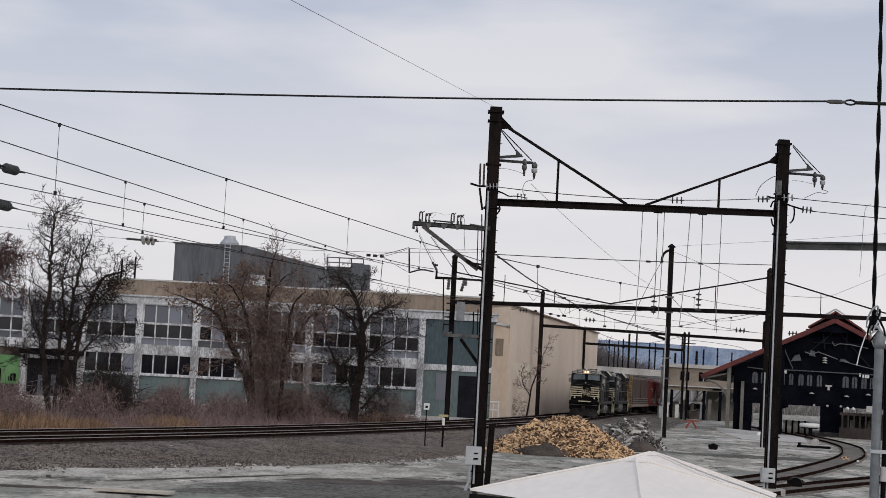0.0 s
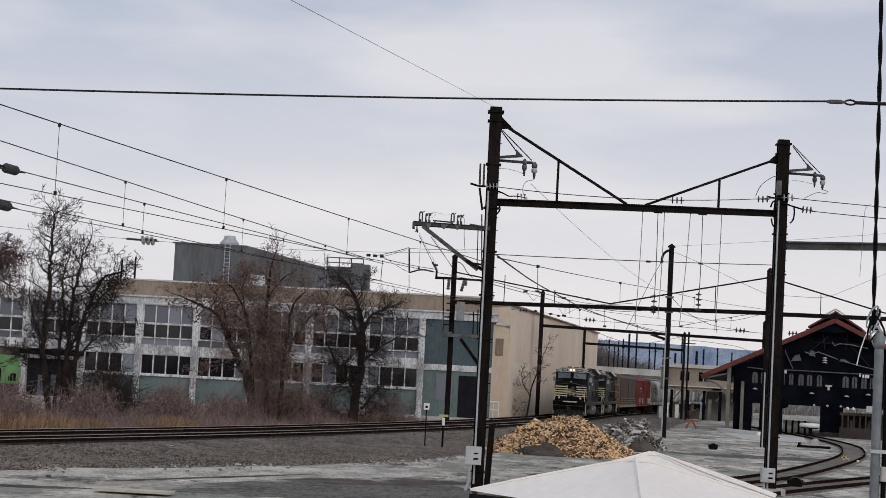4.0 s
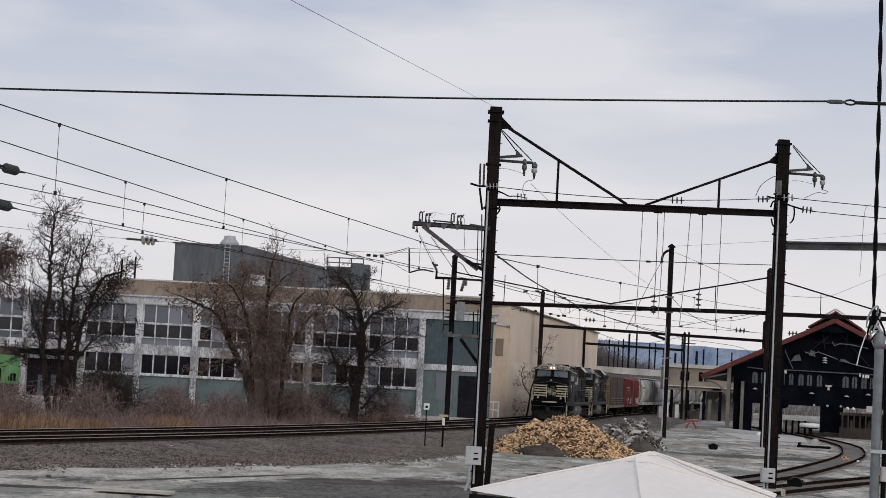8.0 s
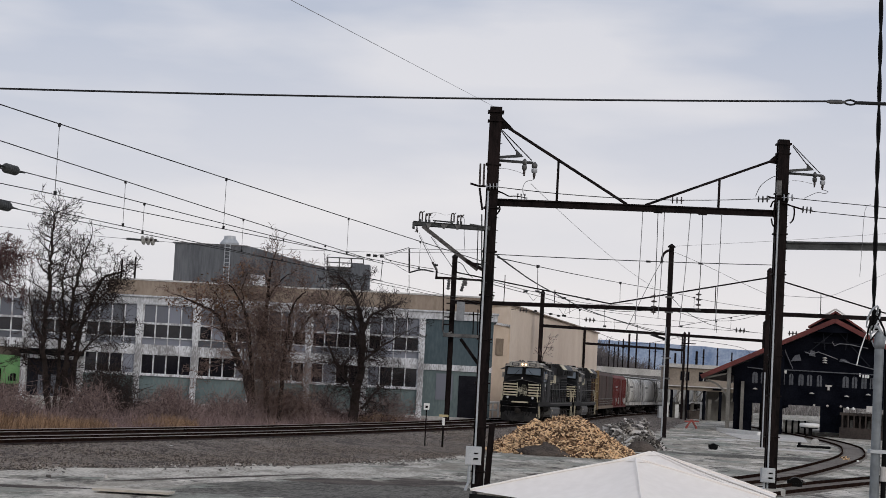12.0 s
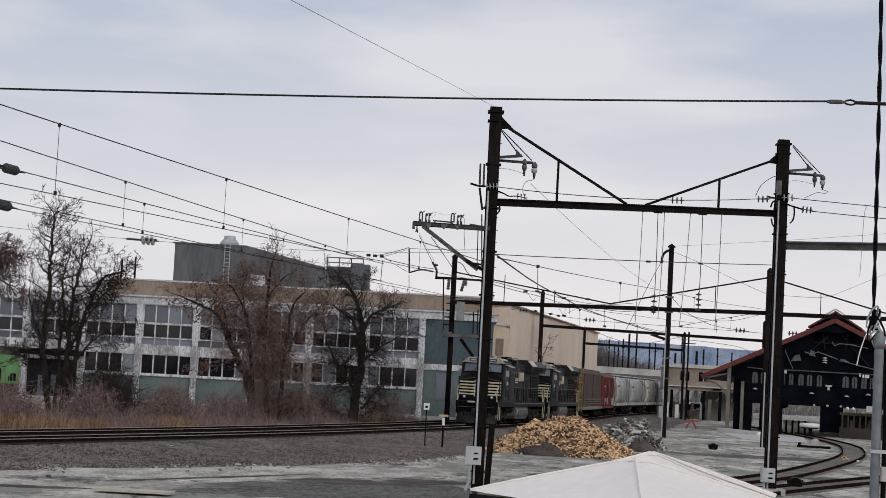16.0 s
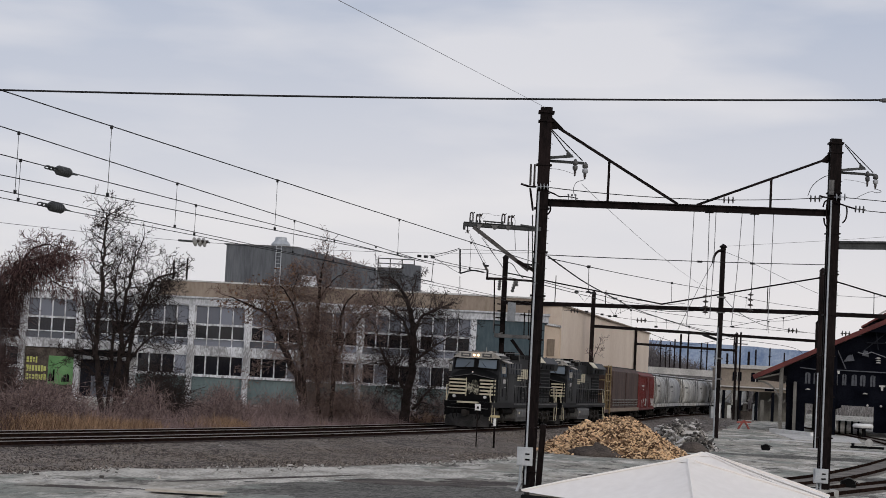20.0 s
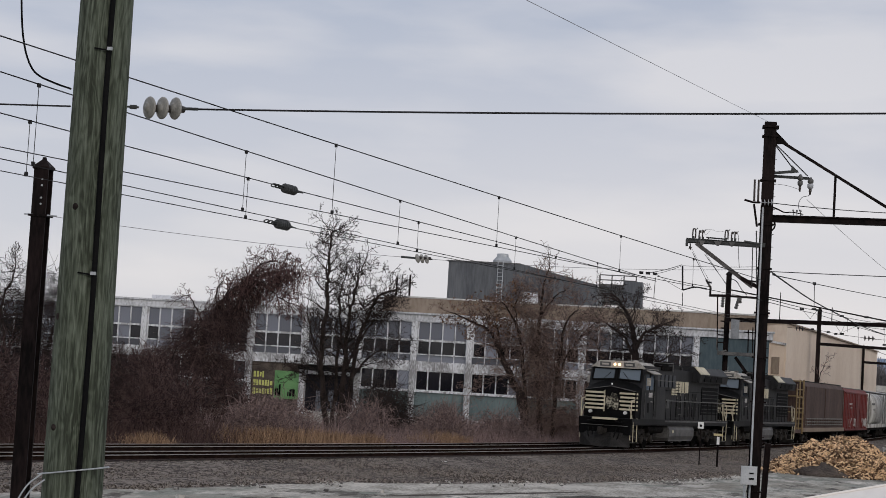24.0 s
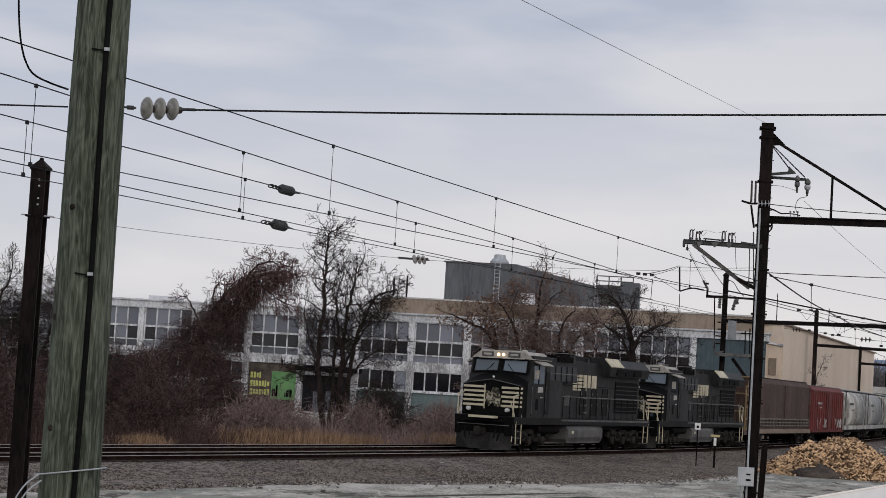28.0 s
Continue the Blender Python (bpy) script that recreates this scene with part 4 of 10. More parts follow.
# ---- train shed, station and bridge in the distance ----
def make_shed():
    t = thing("train_shed", "open timber train shed with red-trimmed gable roof, its dark inside painted on", "train shed", pose(38.9, 187, 0, 0, 0, -15) @ pose(-38.9, -187, 0))
    cx, y0, y1, half, eave, apex = 38.9, 187.0, 226.0, 12.9, 5.35, 11.5
    th = 0.3
    for s in (-1, 1):
        e0, a0 = (cx + s * half, eave), (cx, apex)
        g = Geo().add([(e0[0], y0, e0[1]), (a0[0], y0, a0[1]), (a0[0], y1, a0[1]), (e0[0], y1, e0[1]),
                       (e0[0], y0, e0[1] - th), (a0[0], y0, a0[1] - th), (a0[0], y1, a0[1] - th), (e0[0], y1, e0[1] - th)],
                      [(0, 1, 2, 3), (7, 6, 5, 4), (0, 4, 5, 1), (2, 6, 7, 3), (0, 3, 7, 4)])
        part("roof", g, M_SHEDROOF, t)
        part("bargeboard", Geo().bar((e0[0], y0 - 0.15, e0[1] - 0.1), (cx, y0 - 0.15, apex - 0.1), 0.25, 0.44), M_SHEDRED, t, "red painted gable board")
    # raised monitor along the ridge
    for s in (-1, 1):
        g = Geo().add([(cx + s * 2.6, y0 - 0.2, 10.75), (cx, y0 - 0.2, 12.35), (cx, y1, 12.35), (cx + s * 2.6, y1, 10.75), (cx + s * 2.6, y0 - 0.2, 10.55), (cx, y0 - 0.2, 12.15), (cx, y1, 12.15), (cx + s * 2.6, y1, 10.55)],
                      [(0, 1, 2, 3), (7, 6, 5, 4), (0, 4, 5, 1), (2, 6, 7, 3), (0, 3, 7, 4)])
        part("monitor_roof", g, M_SHEDRED, t)
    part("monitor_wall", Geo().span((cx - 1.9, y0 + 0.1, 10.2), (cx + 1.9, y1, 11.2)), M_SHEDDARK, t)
    # gable tympanum and header, near-black to paint the shade of the open shed
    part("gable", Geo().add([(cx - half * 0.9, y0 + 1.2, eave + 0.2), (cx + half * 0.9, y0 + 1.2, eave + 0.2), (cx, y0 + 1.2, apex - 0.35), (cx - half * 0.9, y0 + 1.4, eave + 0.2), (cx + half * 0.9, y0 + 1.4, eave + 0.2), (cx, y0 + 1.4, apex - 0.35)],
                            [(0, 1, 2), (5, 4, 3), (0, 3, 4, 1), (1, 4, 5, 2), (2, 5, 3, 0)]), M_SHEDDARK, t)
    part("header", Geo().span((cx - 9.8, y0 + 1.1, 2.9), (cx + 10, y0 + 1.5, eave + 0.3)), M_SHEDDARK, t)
    for x0, x1 in ((-7.96, -7.45), (-7.12, -6.78), (-5.18, -4.77), (-4.35, -3.94), (-3.43, -2.93), (-2.60, -2.10), (-1.63, -1.15), (0.86, 1.45), (1.77, 2.26), (2.68, 3.17), (3.49, 3.82)):
        w = x1 - x0
        sill, z1 = 4.87, 5.96
        arch = [(cx + x0, sill), (cx + x1, sill), (cx + x1, z1 - 0.15)] + [(cx + x0 + w * (0.5 + 0.5 * math.cos(k)), z1 - 0.15 + 0.18 * math.sin(k)) for k in (0.8, 1.57, 2.3)] + [(cx + x0, z1 - 0.15)]
        n = len(arch)
        part("pane", Geo().add([(x, yy, z) for yy in (y0 + 1.03, y0 + 1.09) for x, z in arch], [tuple(range(n)), tuple(range(2 * n - 1, n - 1, -1))] + [(k, n + k, n + (k + 1) % n, (k + 1) % n) for k in range(n)]), M_SHEDPANE, t, "dim arched window")
        part("mullion", Geo().span((cx + x0 + w / 2 - 0.03, y0 + 1.0, sill), (cx + x0 + w / 2 + 0.03, y0 + 1.028, z1)), M_SHEDDARK, t)
    for x in (cx - 10.2, cx - 5.0, cx + 9.8):
        for k in (0,) if x > cx - 7 else (0, 3):
            y = y0 + 0.4 + k * 7
            part("post", Geo().span((x - 0.18, y - 0.18, -0.1), (x + 0.18, y + 0.18, eave + (half - abs(x - cx)) * 0.45)), M_POSTGREY if x < cx - 9 and k == 0 else M_SHEDDARK, t)
    brace = Geo()
    pts = [(cx - 10.2 - 2.3 * (1 - math.cos(a)), 2.5 + 2.4 * math.sin(a)) for a in np.linspace(0, math.pi / 2, 7)]
    for p, q in zip(pts[:-1], pts[1:]):
        brace.bar((p[0], y0 + 0.4, p[1]), (q[0], y0 + 0.4, q[1]), 0.15, 0.18)
    brace.bar((cx - 12.7, y0 + 0.4, eave - 0.25), (cx - 10.2, y0 + 0.4, eave + 0.4), 0.15, 0.15)
    part("brace", brace, M_POSTGREY, t)
    # trusswork with shade painted into its colour, one pale tie beam, lamps and small signs in the dark gable
    for (x0, z0), (x1, z1) in (((-8.48, 6.99), (-1.41, 10.69)), ((-2.87, 10.44), (0.06, 10.57)), ((-1.21, 10.33), (-0.96, 8.47)), ((1.16, 10.43), (1.04, 8.57)), ((-2.09, 9.17), (2.66, 9.20)), ((-2.78, 8.01), (-0.29, 10.18)), ((0.06, 10.57), (3.46, 7.02))):
        part("truss_member", Geo().bar((cx + x0, y0 + 1.0, z0), (cx + x1, y0 + 1.0, z1), 0.06, 0.1), M_TRUSSDIM, t)
    for (x0, z0), (x1, z1) in (((-5.20, 6.35), (4.03, 6.27)), ((-5.01, 8.62), (-4.01, 6.50)), ((-8.46, 6.43), (-6.77, 6.29))):
        part("tie_beam", Geo().bar((cx + x0, y0 + 0.9, z0), (cx + x1, y0 + 0.9, z1), 0.08, 0.1), M_TRUSS, t, "pale tie beam")
    for x, z in ((-7.62, 4.26), (-2.07, 4.10), (1.31, 3.98), (3.38, 4.24), (-0.93, 7.64), (-0.92, 7.41), (-0.91, 7.19)):
        part("lamp_shade", Geo().lathe([(0.26, 0), (0.22, 0.07), (0.06, 0.15)], 10, pose(cx + x, y0 + 0.8, z)), M_CONCW, t, "small pale lamp shade", True)
    for x, z in ((-5.10, 6.18), (-4.90, 6.16), (-4.69, 6.13), (2.51, 6.19), (2.84, 6.10), (3.08, 6.09), (3.31, 6.08)):
        part("sign_bar", Geo().span((cx + x - 0.09, y0 + 0.86, z - 0.16), (cx + x + 0.09, y0 + 0.88, z + 0.16)), M_SIGNW, t, "small white unreadable sign bar")
    for pts in ([(-4.25, 7.20), (-3.21, 7.34), (-3.42, 7.95), (-3.87, 7.81)], [(-2.50, 7.88), (-1.85, 7.78), (-1.96, 8.33), (-2.33, 8.41)], [(0.45, 7.42), (1.64, 7.26), (1.08, 7.64), (0.62, 7.71)]):
        part("reflector", Geo().add([(cx + x, y0 + 0.85 + 0.03 * k, z) for k, (x, z) in enumerate(pts)] + [(cx + x, y0 + 0.9 + 0.03 * k, z) for k, (x, z) in enumerate(pts)], [(3, 2, 1, 0), (4, 5, 6, 7), (0, 1, 5, 4), (1, 2, 6, 5), (2, 3, 7, 6), (3, 0, 4, 7)]), M_TRUSS, t, "dull tilted reflector")
    for pts in ([(-2.88, 8.20), (-2.22, 8.00), (-1.59, 8.26), (-0.57, 7.93), (0.35, 7.61)], [(-0.26, 9.29), (-0.03, 8.96), (0.48, 9.17), (1.57, 9.11), (3.21, 8.82)], [(0.63, 7.58), (1.64, 7.26), (2.92, 6.99), (4.01, 6.77)]):
        part("loose_cable", Geo().tube([(cx + x, y0 + 0.7, z) for x, z in pts], 0.045, 5), M_CABLEDIM, t, "pale loose cable run")
    part("wall_lamp", Geo().span((cx + -0.46 - 0.3, y0 + 0.8, 4.93 - 0.05), (cx + -0.46 + 0.3, y0 + 0.95, 4.93 + 0.12)).span((cx + -0.46 - 0.1, y0 + 0.8, 4.93 - 0.4), (cx + -0.46 + 0.1, y0 + 0.95, 4.93 - 0.05)), M_CONCW, t, "pale T-shaped wall lamp")
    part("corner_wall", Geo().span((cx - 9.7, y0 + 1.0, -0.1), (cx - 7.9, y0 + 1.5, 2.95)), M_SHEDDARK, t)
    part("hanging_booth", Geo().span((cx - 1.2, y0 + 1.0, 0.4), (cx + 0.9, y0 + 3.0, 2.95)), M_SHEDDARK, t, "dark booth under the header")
    for k in range(3):
        part("bulb", Geo().lathe([(0.02, -0.12), (0.12, -0.06), (0.12, 0.06), (0.02, 0.12)], 8, pose(cx - 1.8 + k * 1.3, y0 + 0.7, 3.0)), M_CONCW, t, "small pale lamp globe", True)
    for s in (-1, 1):
        part("ridge_trim", Geo().bar((cx + s * 1.1, y0 - 0.35, 11.83), (cx, y0 - 0.35, 12.5), 0.1, 0.16), M_CONCW, t, "pale ridge trim")
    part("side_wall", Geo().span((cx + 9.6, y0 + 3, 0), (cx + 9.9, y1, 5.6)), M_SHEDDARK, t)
    part("counter", Geo().span((cx + 0.90, y0 - 2.6, 0), (cx + 11, y0 + 0.6, 1.0)).span((cx + 0.90, y0 - 2.6, 2.2), (cx + 11, y0 + 0.6, 2.45)).span((cx + 0.90, y0 - 0.3, 1.0), (cx + 11, y0 + 0.6, 2.2)), M_STALL, t, "dark stall front under the shed")
    for k in range(18):
        part("baluster", Geo().span((cx + 1.1 + k * 0.55, y0 - 2.58, 1.0), (cx + 1.24 + k * 0.55, y0 - 2.42, 2.2)), M_STALL, t, "dark upright")
        if k % 3 == 1:
            part("pale_board", Geo().span((cx + 1.3 + k * 0.55, y0 - 1.2, 1.0), (cx + 1.55 + k * 0.55, y0 - 1.1, 1.75)), M_POSTGREY, t, "pale board behind the uprights")
    for k in range(4):
        part("lantern", Geo().lathe([(0.02, -0.16), (0.15, -0.08), (0.15, 0.08), (0.02, 0.16)], 8, pose(cx + 1.6 + (k % 2) * 0.55 + (k // 2) * 4.2, y0 - 2.3, 2.85)), M_SIGNW, t, "small white lantern", True)
    part("notice", Geo().span((cx + 3.4, y0 - 2.7, 2.6), (cx + 4.2, y0 - 2.62, 3.2)), M_CONCW, t, "pale notice board")
    part("track_arch", Geo().tube([(cx - 5.6, y0 + 0.8, 0.0), (cx - 5.6, y0 + 0.8, 1.9), (cx - 5.2, y0 + 0.8, 2.7), (cx - 4.4, y0 + 0.8, 3.0)], 0.35, 8), M_SHEDDARK, t, "dark arched brace")
    part("inner_post", Geo().span((cx - 9.0, y0 + 0.5, -0.1), (cx - 8.7, y0 + 0.8, 5.0)), M_POSTGREY, t, "grey timber post")


make_shed()


def make_station():
    t = thing("station_building", "tan two-storey station building on posts", "building")
    part("upper_floor", Geo().span((31.5, 258, 3.9), (44, 268, 6.9)), M_STATION, t)
    part("roof", Geo().span((31.2, 257.6, 6.9), (44.4, 268.4, 7.15)), M_CONCW, t)
    for x in (31.8, 34.0, 36.2, 38.4, 40.6):
        part("post", Geo().span((x, 258.2, -0.1), (x + 0.35, 258.6, 3.9)), M_SHEDDARK, t)
    part("back_wall", Geo().span((37.5, 264, -0.1), (44, 264.4, 3.9)), M_POSTGREY, t)
    for x in (32.6, 33.1, 35.2):
        part("panel", Geo().span((x, 262.9, 0.1), (x + 0.5, 263, 2.2)), M_POSTGREY, t, "grey board leaning under the floor")
    part("ledge", Geo().span((31.3, 257.5, 4.35), (44.2, 258.0, 4.5)), M_CONCW, t, "pale ledge along the upper floor")
    part("sign_board", Geo().span((37.4, 257.8, 4.05), (38.6, 257.9, 4.3)), M_SHEDDARK, t, "dark unreadable sign board")
    for x in (33.0, 35.5, 39.5):
        part("window", Geo().span((x, 257.9, 5.2), (x + 1.2, 258.02, 6.4)), M_SHEDDARK, t)
        part("window_frame", Geo().span((x + 0.55, 257.86, 5.2), (x + 0.65, 257.9, 6.4)), M_CONCW, t)
    for x, w, h, m in ((32.6, 0.5, 1.9, M_SIGNW), (33.6, 0.35, 2.6, M_POSTGREY), (34.6, 0.9, 1.2, M_CONC), (36.0, 0.4, 2.2, M_SIGNW), (37.0, 0.5, 2.8, M_POSTGREY)):
        part("stored_panel", Geo().span((x, 259.0, -0.05), (x + w, 259.3, h)), m, t, "pale panel leaning under the floor")
    for x in (32.2, 35.2, 38.0, 40.0):
        part("knee_brace", Geo().bar((x, 258.4, 2.6), (x + 1.0, 258.4, 3.9), 0.14, 0.14), M_POSTGREY, t)
    part("parapet", Geo().span((31.2, 257.6, 7.15), (44.4, 257.9, 7.4)), M_CONC, t)
    b = thing("road_bridge", "long pale concrete road bridge crossing the tracks", "bridge")
    part("deck", Geo().bar((10, 330, 5.9), (64, 345, 5.3), 9, 1.0), M_STEELG, b)
    part("parapet", Geo().bar((10, 325.4, 7.0), (64, 340.4, 6.4), 0.3, 1.1), M_CONC, b)
    for k in range(28):
        x = 11 + k * 1.9
        part("girder_end", Geo().span((x, 325 + (x - 10) * 0.278, 5.0), (x + 0.6, 325.5 + (x - 10) * 0.278, 5.7)), M_SHEDDARK, b)
    for k in range(4):
        part("pier", Geo().span((14 + k * 12, 329 + k * 3.3, -0.1), (15.2 + k * 12, 331 + k * 3.3, 5.5)), M_STEELG, b)


make_station()


def make_distance():
    g = Geo()
    n = 240
    for j in range(n + 1):
        i = j / 4
        a = radians(-40 + 80 * j / n)
        h = 106 + 9 * noise.noise((i * 0.13, 2, 0)) + 5 * noise.noise((i * 0.7, 5, 0)) + 3 * noise.noise((i * 2.1, 7, 0)) - 1.1 * (i - 33)
        g.v += [(3600 * math.sin(a), 3600 * math.cos(a), -20), (3600 * math.sin(a), 3600 * math.cos(a), h * 0.86), (4200 * math.sin(a), 4200 * math.cos(a), h * 0.6)]
    g.f = [(3 * i + j, 3 * i + 3 + j, 3 * i + 4 + j, 3 * i + 1 + j) for i in range(n) for j in range(2)]
    tagged(part("backdrop", g, M_HILL, smooth=True), "long wooded ridge with haze painted into its blue-grey colour", "hills", kind="structure")


make_distance()


# ---- the piles in the yard ----
def make_wood_pile():
    t = thing("wood_pile", "heap of fresh orange-brown split wood and bark with dark soil", "wood pile")
    cx, cy, rx, ry, h = 6.9, 101.5, 4.0, 3.4, 2.15

    def height(u, v):
        r = math.hypot(u, v)
        base = max(0.0, 1 - r ** 1.75)
        return h * base * (0.86 + 0.22 * noise.noise((u * 2.1, v * 2.1, 3))) + 0.28 * base * noise.noise((u * 6, v * 6, 8)) - (0.35 * max(0, u - 0.1) * base)

    g = Geo()
    n = 36
    for j in range(n + 1):
        for i in range(n + 1):
            u, v = 2.3 * i / n - 1.15, 2.3 * j / n - 1.15
            g.v.append((cx + rx * u, cy + ry * v, height(u, v) - 0.06))
    w = n + 1
    g.f = [(j * w + i, j * w + i + 1, (j + 1) * w + i + 1, (j + 1) * w + i) for j in range(n) for i in range(n)]
    part("mound", g, M_CHIPBED, t, "bark and chips under the wood", True)
    soil = Geo().lathe([(1.7, -0.08), (1.35, 0.16), (0.9, 0.38), (0.45, 0.56), (0.02, 0.62)], 28, pose(5.9, 98.9, 0) @ Matrix.Diagonal((1.0, 0.75, 1.0, 1.0)))
    soil.v = [(x + 0.5 * noise.noise((x * 1.3, y * 1.3, 1)), y, z * (1 + 0.6 * noise.noise((x * 1.6, y * 1.6, 5)))) for x, y, z in soil.v]
    part("soil_patch", soil, M_SOIL, t, "dark soil spilling from the heap", True)
    rnd = random.Random(11)

    def place(front):
        while True:
            u, v = rnd.uniform(-1.08, 1.08), rnd.uniform(-1.05, 0.05 if front else 0.8)
            if math.hypot(u, v) > 1.06:
                continue
            soil = noise.noise((u * 1.7 + 3, v * 1.7, 6)) + (0.75 if (-0.5 < u < 0.12 and v < -0.5) else 0)
            if soil > 0.38 and rnd.random() < 0.8:
                continue
            z = height(u, v)
            return Matrix.Translation((cx + rx * u, cy + ry * v, max(z, 0) + rnd.uniform(-0.02, 0.08))) @ Euler((rnd.uniform(-0.7, 0.7), rnd.uniform(-0.7, 0.7), rnd.uniform(0, 6.3))).to_matrix().to_4x4()

    meshes = []
    for k in range(8):
        a, b, c = rnd.uniform(0.22, 0.55), rnd.uniform(0.08, 0.17), rnd.uniform(0.05, 0.09)
        vs = [(x * a / 2 * rnd.uniform(0.6, 1.1), y * b / 2 * rnd.uniform(0.6, 1.1), z * c / 2) for z in (-1, 1) for y in (-1, 1) for x in (-1, 1)]
        meshes.append(Geo().add(vs, [(0, 2, 3, 1), (4, 5, 7, 6), (0, 1, 5, 4), (2, 6, 7, 3), (0, 4, 6, 2), (1, 3, 7, 5)]).mesh("wood_chunk", M_CHIP))
    for k in range(300):
        part("wood_chunk", rnd.choice(meshes), M_CHIP, t, at=place(True))
    rest = Geo()
    for k in range(6000):
        a, b, c = rnd.uniform(0.08, 0.34), rnd.uniform(0.04, 0.11), rnd.uniform(0.03, 0.06)
        rest.box((0, 0, 0), (a, b, c), m=place(k % 3 > 0))
    tagged(part("chip_litter", rest, M_CHIPS, t), kind="stuff")


make_wood_pile()


def rock_mesh(rnd, sx, sy, sz, material, name="chunk"):
    vs = [(x * sx / 2 * rnd.uniform(0.55, 1.15), y * sy / 2 * rnd.uniform(0.55, 1.15), z * sz / 2 * rnd.uniform(0.6, 1.15)) for z in (-1, 1) for y in (-1, 1) for x in (-1, 1)]
    return Geo().add(vs, [(0, 2, 3, 1), (4, 5, 7, 6), (0, 1, 5, 4), (2, 6, 7, 3), (0, 4, 6, 2), (1, 3, 7, 5)]).mesh(name, material)


def make_rubble():
    t = thing("rubble_pile", "heap of broken grey concrete slabs and pale debris", "rubble pile")
    rnd = random.Random(7)
    kinds = [rock_mesh(rnd, rnd.uniform(0.25, 1.0), rnd.uniform(0.2, 0.5), rnd.uniform(0.06, 0.14), M_RUBBLE) for _ in range(9)]
    def lump(u, v):
        return min(0.62, 1.25 * max(0.0, 1 - math.hypot(u * 0.85, v))) * (2.0 + 1.3 * noise.noise((u * 2.6, v * 2.3, 4)))

    for k in range(240):
        u, v = max(-1.1, min(1.15, rnd.gauss(0.1, 0.5))), rnd.gauss(-0.1, 0.4)
        part("chunk", rnd.choice(kinds), M_RUBBLE, t, at=Matrix.Translation((12.05 + 2.0 * u, 119 + 2.6 * v, 0.04 + lump(u, v) * rnd.uniform(0.75, 1.05))) @ Euler((rnd.gauss(0, 0.6), rnd.gauss(0, 0.6), rnd.uniform(0, 6.3))).to_matrix().to_4x4() @ Matrix.Scale(rnd.choice((0.5, 0.8, 1.0, 1.25)), 4))
    bits = Geo()
    for k in range(1000):
        u, v = max(-1.2, min(1.25, rnd.gauss(0.1, 0.55))), rnd.gauss(-0.1, 0.42)
        z = rnd.uniform(0.04, 0.13)
        bits.box((0, 0, 0), (z * 1.6, z, z * 0.7), m=Matrix.Translation((12.05 + 2.0 * u, 119 + 2.6 * v, 0.02 + lump(u, v) * rnd.uniform(0.7, 1.0))) @ Euler((rnd.gauss(0, 0.6), rnd.gauss(0, 0.6), rnd.uniform(0, 6.3))).to_matrix().to_4x4())
    tagged(part("rubble_grit", bits, M_RUBBLEBITS, t, "small broken concrete bits"), kind="stuff")
    for k in range(3):
        part("drum", Geo().lathe([(0.08, 0), (0.1, 0.05), (0.09, 0.28), (0.05, 0.3)], 10, pose(11.2 + k * 0.9, 120.6, 0.9 + 0.15 * (k % 2))), M_SIGNW, t, "white plastic drum", True)


make_rubble()


# ---- canopy tent close by ----
def make_tent(m, r=1.56, eave=2.19, folds=()):
    t = thing("canopy_tent", "white pyramid-roofed pop-up canopy tent with dark strips under two eaves", "tent", m, "canopy tents")
    apex = 2.74
    c = [(-r, -r), (r, -r), (r, r), (-r, r)]
    n = 8
    for k in range(4):
        (x0, y0), (x1, y1) = c[k], c[(k + 1) % 4]
        g = Geo()
        for i in range(n + 1):
            for j in range(n + 1):
                f, u = i / n, j / n
                ex, ey = x0 + (x1 - x0) * u, y0 + (y1 - y0) * u
                dip = -0.05 * math.sin(math.pi * f) * math.sin(math.pi * u) - 0.035 * math.sin(math.pi * u) * (1 - f)
                g.v.append((ex * (1 - f), ey * (1 - f), eave + (apex - eave) * f ** 0.94 + dip))
        w = n + 1
        g.f = [(i * w + j, i * w + j + 1, (i + 1) * w + j + 1, (i + 1) * w + j) for i in range(n) for j in range(n)]
        part("roof_panel", g, M_CANVAS, t, "", True)
        part("valance", Geo().bar((x0, y0, eave - 0.15), (x1, y1, eave - 0.15), 0.02, 0.22), M_BLACK if k in (0, 3) else M_CANVAS, t, "dark strip under the eave" if k in (0, 3) else "")
        part("hip_seam", Geo().tube([(x0 * (1 - f), y0 * (1 - f), eave + (apex - eave) * f ** 0.94 + 0.012) for f in (0, 0.25, 0.5, 0.75, 0.99)], 0.016, 5), M_CANVAS, t)
        part("leg", Geo().span((x0 * 0.97 - 0.025, y0 * 0.97 - 0.025, 0), (x0 * 0.97 + 0.025, y0 * 0.97 + 0.025, eave)), M_STEELG, t)
    part("vent_cap", Geo().lathe([(0.16, 0), (0.1, 0.03), (0.03, 0.05)], 4, pose(0, 0, apex - 0.04, 0, 0, 45)), M_CANVAS, t)
    # fold ridges; their shading is painted in grey
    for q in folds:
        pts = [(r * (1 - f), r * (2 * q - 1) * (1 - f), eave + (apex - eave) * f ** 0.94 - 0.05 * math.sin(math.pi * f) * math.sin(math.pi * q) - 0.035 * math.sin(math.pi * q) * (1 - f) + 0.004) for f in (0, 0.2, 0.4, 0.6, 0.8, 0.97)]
        part("fold", Geo().tube(pts, 0.017, 6), M_FOLDSHADE, t, "raised canvas fold with its shading painted grey", True)
    return t


